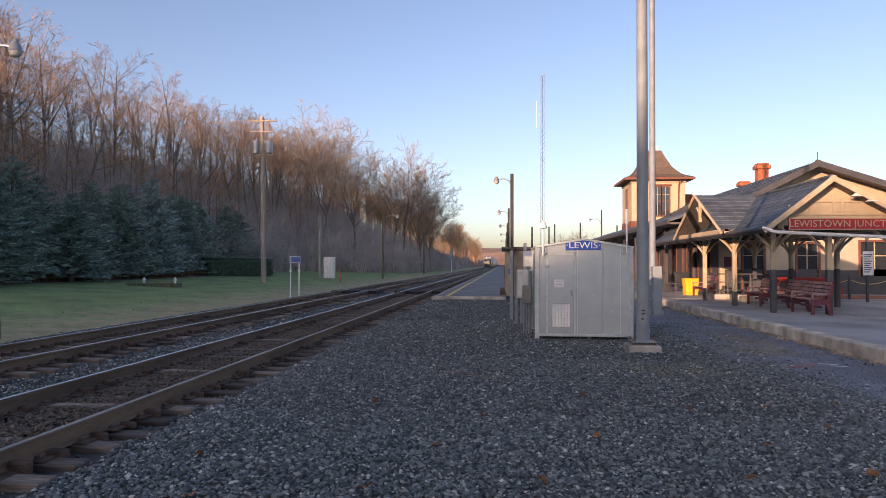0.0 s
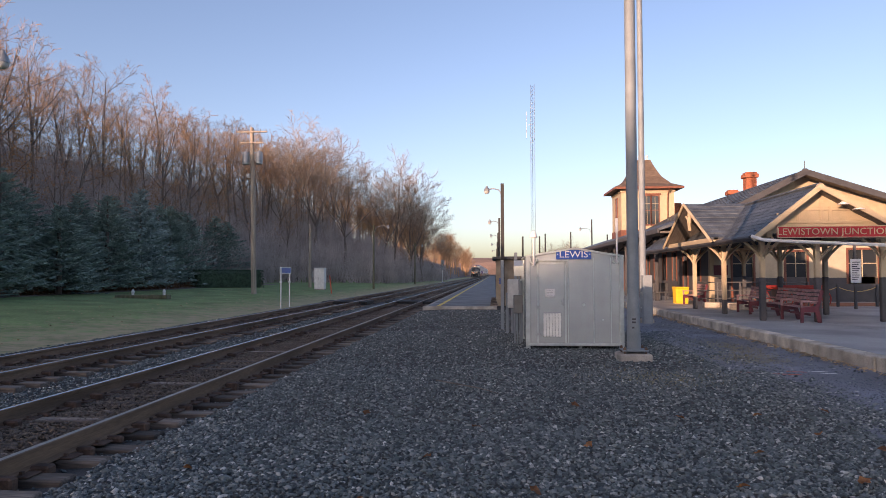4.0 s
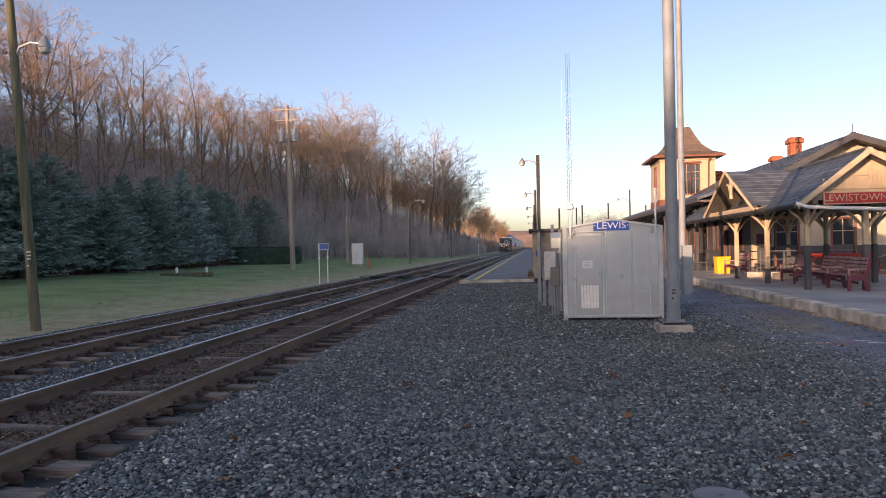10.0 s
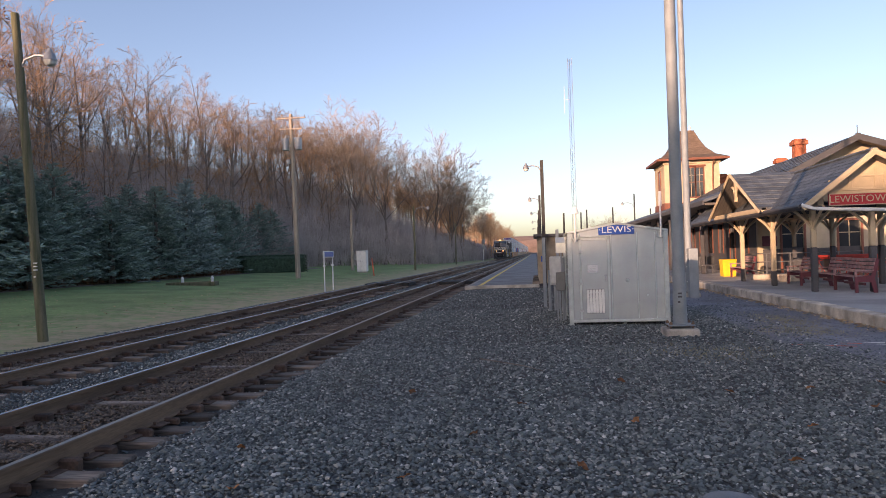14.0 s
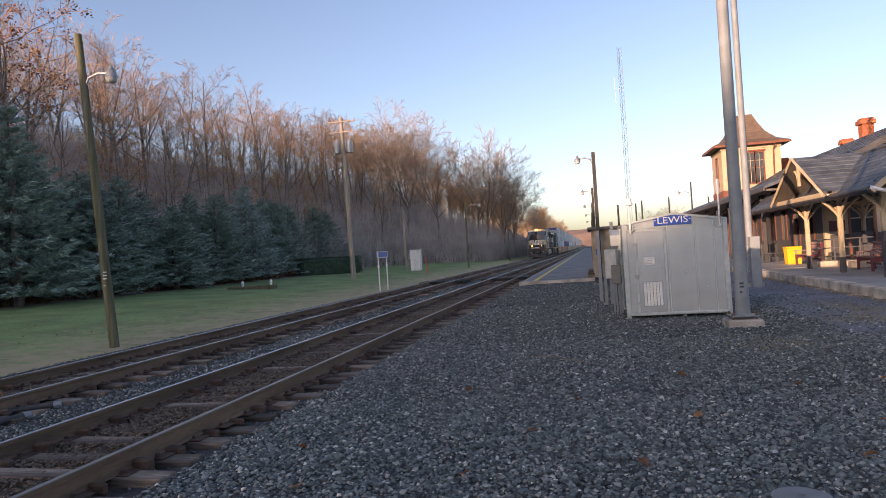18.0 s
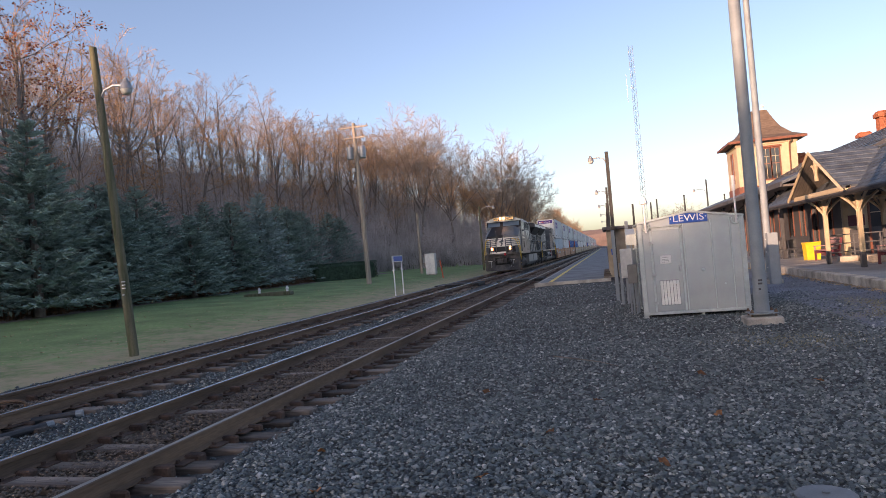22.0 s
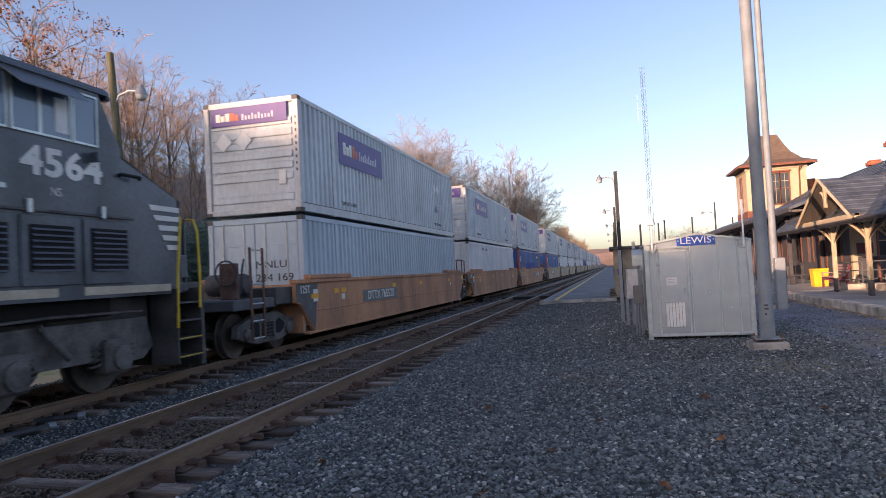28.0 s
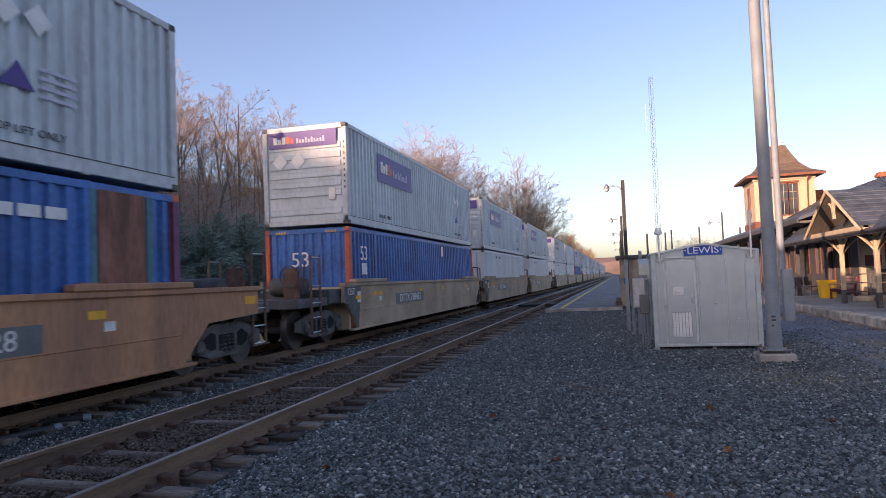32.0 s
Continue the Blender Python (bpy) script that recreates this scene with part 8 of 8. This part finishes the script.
# woods far down the line, joined
S = Shape()
for k in range(260):
    py = 130 + 520 * r.random() ** 1.5
    px = hill_foot(py) - 0.5 - (2 + py * 0.05) * r.random() ** 1.3 * 4
    z = ground_z(px, py)
    h = r.uniform(10, 16)
    n = 30 if py < 260 else 14
    w = 0.016 + py * 0.0001
    S.tube([(px, py, z - 0.3), (px + r.uniform(-0.5, 0.5), py, z + h * 0.5), (px + r.uniform(-1, 1), py, z + h)], [0.2, 0.13, 0.03], 4, False)
    for _ in range(n):
        t = r.uniform(0.25, 0.95)
        a = r.uniform(0, 6.283)
        l = h * 0.34 * (1.25 - t)
        p0 = Vector((px, py, z + h * t))
        p1 = p0 + Vector((math.cos(a) * l, math.sin(a) * l, l * r.uniform(0.5, 1.3)))
        S.tube([p0, p1], [w * 1.6, w * 0.6], 3, False)
        for _ in range(6):
            q = p0.lerp(p1, r.uniform(0.3, 1.0))
            S.tube([q, q + Vector((r.uniform(-1, 1), r.uniform(-1, 1), r.uniform(0.1, 1.2))) * l * 0.5], [w * 0.8, w * 0.4], 3, False)
tagged(part("far_woods", S, M_twig), "leafless woods lining the track far off", "woods", kind="stuff")
# brush under the trees
S = Shape()
for k in range(19000):
    py = r.uniform(12, 126)
    px = hill_foot(py) + 1.0 - 34 * r.random() ** 1.2
    if py < -px * 0.86 - 16:
        continue
    z = ground_z(px, py) - 0.1
    h = r.uniform(0.8, 4.6)
    a = r.uniform(0, 6.283)
    lean = r.uniform(0.05, 0.7) * h
    q = Vector((px + math.cos(a) * lean, py + math.sin(a) * lean, z + h))
    S.tube([(px, py, z), q], [0.02, 0.009], 3, False)
    for _ in range(3):
        b = Vector((px, py, z)).lerp(q, r.uniform(0.3, 0.95))
        S.tube([b, b + Vector((r.uniform(-0.8, 0.8), r.uniform(-0.8, 0.8), r.uniform(0.0, 0.8))) * (h * 0.4)], [0.012, 0.008], 3, False)
for k in range(4600):
    py = r.uniform(72, 190)
    px = hill_foot(py) + 1.2 - 9 * r.random() ** 1.3
    z = ground_z(px, py) - 0.1
    h = r.uniform(1.2, 5.2) * (1 - 0.35 * smooth(130, 180, py))
    q = Vector((px + r.uniform(-0.8, 0.8), py + r.uniform(-0.8, 0.8), z + h))
    S.tube([(px, py, z), q], [0.03, 0.012], 3, False)
    for _ in range(5):
        b = Vector((px, py, z)).lerp(q, r.uniform(0.15, 0.95))
        S.tube([b, b + Vector((r.uniform(-0.8, 0.8), r.uniform(-0.8, 0.8), r.uniform(0.0, 0.9))) * (h * 0.3)], [0.016, 0.01], 3, False)
M_brush = material("pale_brush_stems", (0.5, 0.44, 0.41), 0.9, var=0.4, scale=0.5, fine=10, bump=0)
tagged(part("brush", S, M_brush), "tangled leafless brush on the lower slope", "brush", kind="stuff")
# dry weeds and leaves along the back of the lawn
S = Shape()
for k in range(5200):
    py = r.uniform(16, 72)
    px = hill_foot(py) + 2.9 - 3.0 * r.random()
    z = ground_z(px, py)
    if k % 3:
        h = r.uniform(0.15, 0.8)
        S.tube([(px, py, z - 0.03), (px + r.uniform(-0.3, 0.3), py + r.uniform(-0.3, 0.3), z + h)], [0.012, 0.006], 3, False)
    a = r.uniform(0, 6.283)
    u = Vector((math.cos(a), math.sin(a), r.uniform(-0.4, 0.6))) * r.uniform(0.05, 0.11)
    w = u.cross(Vector((r.uniform(-1, 1), r.uniform(-1, 1), 1))).normalized() * 0.05
    o = Vector((px, py, z + r.random() ** 2 * 0.8))
    S.add([o - u, o + w, o + u, o - w], [(0, 1, 2, 3)])
tagged(part("dry_weeds", S, M_dryweed), "dry brown weeds and leaves under the spruces", "weeds", kind="stuff")


# ---- spruces and hedge ----
def spruce_meshes(seed, H, R):
    r = random.Random(seed)
    T, C = Shape(), Shape()
    T.tube([(0, 0, -0.2), (0, 0, H * 0.5), (0, 0, H * 0.98)], [0.16, 0.1, 0.02], 8, False)
    whorls = 34
    for k in range(whorls):
        t = k / whorls
        z = 0.45 + (H - 0.6) * t
        reach = R * (1 - t ** 1.15) ** 0.9 * r.uniform(0.82, 1.1) + 0.12
        n = 11 if t < 0.7 else 7
        for j in range(n):
            a = 6.283 * (j + r.random() * 0.8) / n + k
            l = reach * r.uniform(0.6, 1.15)
            d = Vector((math.cos(a), math.sin(a), -0.12 + 0.5 * t + r.uniform(-0.25, 0.25))).normalized()
            p0 = Vector((0, 0, min(H - 0.1, max(0.3, z + r.uniform(-0.2, 0.2)))))
            side = Vector((-math.sin(a), math.cos(a), 0))
            for s in range(7):
                f = 0.25 + 0.75 * (s + r.random()) / 7
                base = p0 + d * l * f + Vector((0, 0, 0.2 * l * f * f))
                for q in range(5):
                    w = (l * (0.15 - 0.07 * f) + 0.09) * r.uniform(0.6, 1.25)
                    tip = base + (d * r.uniform(0.4, 1.1) + side * r.uniform(-1, 1) + Vector((0, 0, r.uniform(-0.45, 0.75)))).normalized() * w
                    u = (tip - base).cross(Vector((r.uniform(-1, 1), r.uniform(-1, 1), 1))).normalized() * r.uniform(0.03, 0.055)
                    v = u.cross(tip - base).normalized() * 0.05
                    C.add([base + u, base - u * 0.6 + v, base - u * 0.6 - v, tip], [(0, 1, 3), (1, 2, 3), (2, 0, 3)])
    return T.mesh("trunk", M_bark, True), C.mesh("crown", M_needle)


M_needle_blue = material("blue_spruce_needles", (0.36, 0.46, 0.44), 0.7, var=0.4, scale=1.5, fine=20, bump=0.1)
spruces = [spruce_meshes(80, 8.0, 2.3), spruce_meshes(81, 7.0, 2.2), spruce_meshes(82, 8.6, 2.4)]
blue = (spruces[0][0], spruces[0][1].copy())
blue[1].materials[0] = M_needle_blue
for k, (px, py, top, b) in enumerate(((-25.2, 25.4, 9.6, 0), (-27.5, 28.6, 8.6, 0), (-25.6, 31.0, 6.9, 0), (-26.4, 34.0, 7.4, 0), (-25.2, 37.2, 5.7, 0), (-26.8, 40.6, 6.1, 0), (-26.0, 43.4, 7.0, 0),
                                       (-26.0, 47.6, 8.0, 1), (-27.4, 50.8, 7.3, 0), (-27.2, 54.6, 7.4, 0), (-28.6, 60.8, 7.4, 0), (-28.4, 66.5, 7.6, 0), (-29.0, 45.0, 7.4, 0), (-30.0, 36.0, 8.2, 0), (-29.5, 72.5, 7.5, 0), (-26.8, 22.5, 9.4, 0), (-27.8, 32.4, 7.6, 0), (-28.4, 38.6, 7.0, 0), (-28.6, 48.6, 7.6, 0), (-29.6, 57.4, 7.9, 0), (-30.6, 63.6, 7.8, 0))):
    z = ground_z(px, py)
    ms = blue if b else spruces[k % 3]
    H = (8.0, 7.0, 8.6)[0 if b else k % 3]
    s = (top - z) / H
    w = max(s, 0.95) * 1.38
    plant("spruce", ms, pose(px, py, z - 0.05, 0, 0, 53 * k) @ Matrix.Diagonal((w, w, s, 1)), "pale blue spruce at the lawn's edge" if b else "dark blue-green spruce at the lawn's edge", "spruces")
hx0, hy0, hx1, hy1 = -25.6, 55.6, -22.4, 62.6
hl = math.hypot(hx1 - hx0, hy1 - hy0)
hedge = thing("hedge", pose(hx0, hy0, ground_z(-24, 59) - 0.15, 0, 0, math.degrees(math.atan2(hy1 - hy0, hx1 - hx0))), "dense dark green clipped hedge on the lawn", "hedge")
part("core", Shape().cbox(0.1, -0.6, 0, hl - 0.1, 0.6, 1.6, 0.2), M_hedge, hedge)
S = Shape()
for k in range(9000):
    f = r.random()
    u = r.uniform(0, hl)
    if f < 0.62:
        p = Vector((u, r.choice((-0.64, 0.64)), r.uniform(0.05, 1.66)))
    elif f < 0.9:
        p = Vector((u, r.uniform(-0.64, 0.64), 1.66))
    else:
        p = Vector((r.choice((0.05, hl - 0.05)), r.uniform(-0.62, 0.62), r.uniform(0.05, 1.6)))
    p += Vector((r.uniform(-0.07, 0.07), r.uniform(-0.07, 0.07), r.uniform(-0.07, 0.07)))
    a = Vector((r.uniform(-1, 1), r.uniform(-1, 1), r.uniform(-1, 1))).normalized() * 0.05
    b = a.cross(Vector((r.uniform(-1, 1), r.uniform(-1, 1), r.uniform(-1, 1)))).normalized() * 0.03
    S.add([p - a, p + b, p + a, p - b], [(0, 1, 2, 3)])
part("leaves", S, M_hedge, hedge)["kind"] = "stuff"

# ---- fallen leaves and small clutter ----
M_leaf = material("fallen_leaf", (0.3, 0.13, 0.05), 0.8, var=0.4, scale=12, fine=60, bump=0.1, rand=0.45)
M_drift = material("drifted_leaves", (0.58, 0.42, 0.25), 0.85, var=0.5, scale=0.8, fine=30, bump=0)


def leaf_mesh(seed):
    r = random.Random(seed)
    n = 9
    v = [(0, 0, 0.012)]
    for k in range(n):
        a = 6.283 * k / n
        q = (0.062 if k % 2 else 0.04) * r.uniform(0.8, 1.2)
        v.append((q * math.cos(a), q * math.sin(a) * 0.75, r.uniform(0.0, 0.035)))
    return Shape().add(v, [(0, 1 + k, 1 + (k + 1) % n) for k in range(n)]).mesh("fallen_leaf", M_leaf)
leaf_kinds = [leaf_mesh(k) for k in range(4)]
r = random.Random(21)
spots = [(-1.52, 7.95), (3.02, 8.1), (-0.2, 7.3), (1.0, 8.6), (2.4, 6.4), (3.3, 7.2), (3.6, 6.6), (0.3, 5.2), (-1.0, 4.9), (1.9, 5.4), (2.9, 5.6), (3.1, 5.0), (-2.6, 5.6), (-2.2, 4.6), (0.9, 6.6), (-0.6, 6.1), (2.1, 7.9), (3.9, 8.4), (-0.3, 4.2), (0.7, 4.3)]
for k, (x, y) in enumerate(spots):
    o = part("fallen_leaf", leaf_kinds[k % 4], None, at=pose(x, y, ground_z(x, y) + 0.03, r.uniform(-25, 25), r.uniform(-25, 25), r.uniform(0, 360)))
    tagged(o, "dry orange-brown fallen leaf on the ballast", "leaf", "fallen leaves")
S = Shape()
for k in range(2600):
    if k < 1500:
        x, y = 6.42 - abs(r.gauss(0, 0.13)), r.uniform(5, 40)
        z = -0.14
    else:
        x, y = r.uniform(-24, -11.4), r.uniform(12, 60)
        z = ground_z(x, y) + 0.01
    q = r.uniform(0.02, 0.05)
    a = r.uniform(0, 6.283)
    c, s = math.cos(a) * q, math.sin(a) * q
    S.add([(x - c, y - s, z), (x + s * 0.7, y - c * 0.7, z + r.uniform(0, 0.04)), (x + c, y + s, z + 0.01), (x - s * 0.7, y + c * 0.7, z + r.uniform(0, 0.04))], [(0, 1, 2, 3)])
tagged(part("leaf_drift", S, M_drift), "brown dry leaves drifted along the kerb and lawn", "leaves", kind="stuff")
# a dry twig on the ballast
o = part("fallen_branch", Shape().tube([(-0.9, 10.4, -0.11), (-0.55, 10.0, -0.1), (-0.2, 9.7, -0.11), (0.05, 9.35, -0.12)], [0.012, 0.011, 0.008, 0.004], 5), M_bark)
tagged(o, "thin dark fallen branch lying on ballast", "branch")
# rail lubricator hose and loop beside the far track
hz = thing("air_line", pose(-7.5, 7.1, -0.3), "black air hoses with a rusty steel loop between the tracks", "hose")
for a, b, c in (((0.2, -1.2, 0.04), (0.12, -0.5, 0.09), (0.35, 0.1, 0.11)), ((-0.75, 0.1, 0.05), (-0.3, 0.3, 0.1), (0.28, 0.68, 0.12))):
    h_ = part("hose", Shape().tube([a, b, c], 0.046, 8), M_hose, hz, smooth=True)
    e_ = Vector(c) + (Vector(c) - Vector(b)).normalized() * 0.09
    part("hose_coupling", Shape().tube([c, tuple(e_)], 0.048, 8), M_steelpole, h_, "bright steel hose end")
part("steel_loop", Shape().tube([(-0.72 + 0.2 * math.copysign(abs(math.cos(a)) ** 0.5, math.cos(a)), 0.55 + 0.12 * math.cos(a), 0.2 + 0.15 * math.copysign(abs(math.sin(a)) ** 0.5, math.sin(a))) for a in np.linspace(0, 6.283, 21)], 0.024, 6), M_rail_rust, hz)
# dry tufts in the ballast
S = Shape()
for k in range(4000):
    cx_, cy_, sx, sy = r.choice(((2.65, 11.06, 0.5, 0.5), (4.9, 13.7, 0.45, 0.5), (5.3, 15.5, 0.3, 0.9)))
    x, y, h = cx_ + r.gauss(0, sx), cy_ + r.gauss(0, sy), r.uniform(0.01, 0.04)
    z = ground_z(x, y)
    a = r.uniform(0, 6.283)
    c, d = math.cos(a), math.sin(a)
    S.add([(x - d * 0.008, y + c * 0.008, z), (x + d * 0.008, y - c * 0.008, z), (x + c * h * 1.3, y + d * h * 1.3, z + h)], [(0, 1, 2)])
tagged(part("grass", S, M_drytuft), "short dry grass tufts growing through the ballast", "grass", kind="stuff")
# orange survey marks sprayed on the asphalt
M_spray = material("orange_spray_paint", (0.75, 0.12, 0.04), 0.7, var=0.3, scale=20, fine=80)
mk = thing("survey_marks", pose(4.6, 11.6, -0.146), "faded orange and white survey marks on the asphalt", "marking")
for x, y, l, m_ in ((0.0, 0.0, 0.42, M_spray), (0.25, 0.35, 0.3, M_spray), (-0.5, 0.05, 0.28, M_spray), (0.6, 0.5, 0.3, M_white), (0.75, 0.3, 0.25, M_white)):
    part("mark", Shape().box(x, y, 0.002, x + l, y + 0.035, 0.005, pose(0, 0, 0, 0, 0, -14)), m_, mk)

# ---- the train's run ----
TRAIN = [(0, 341), (3, 303), (6, 265), (10, 213.5), (13, 175), (15.5, 142.5), (18, 111.5), (20, 84.5), (21, 71), (22, 57.8), (23, 43.8), (24, 29.2), (25, 14.4), (25.5, 7.1), (27.5, -20.8), (28, -28.3), (29, -43.2), (30, -58.1), (31, -73.1), (32, -88.1)]


def motions():
    for ob, off, up, turn in TRAIN_PARTS:
        walk(ob, [(t, pose(XF, y + off, up, 0, 0, turn)) for t, y in TRAIN])


motions()
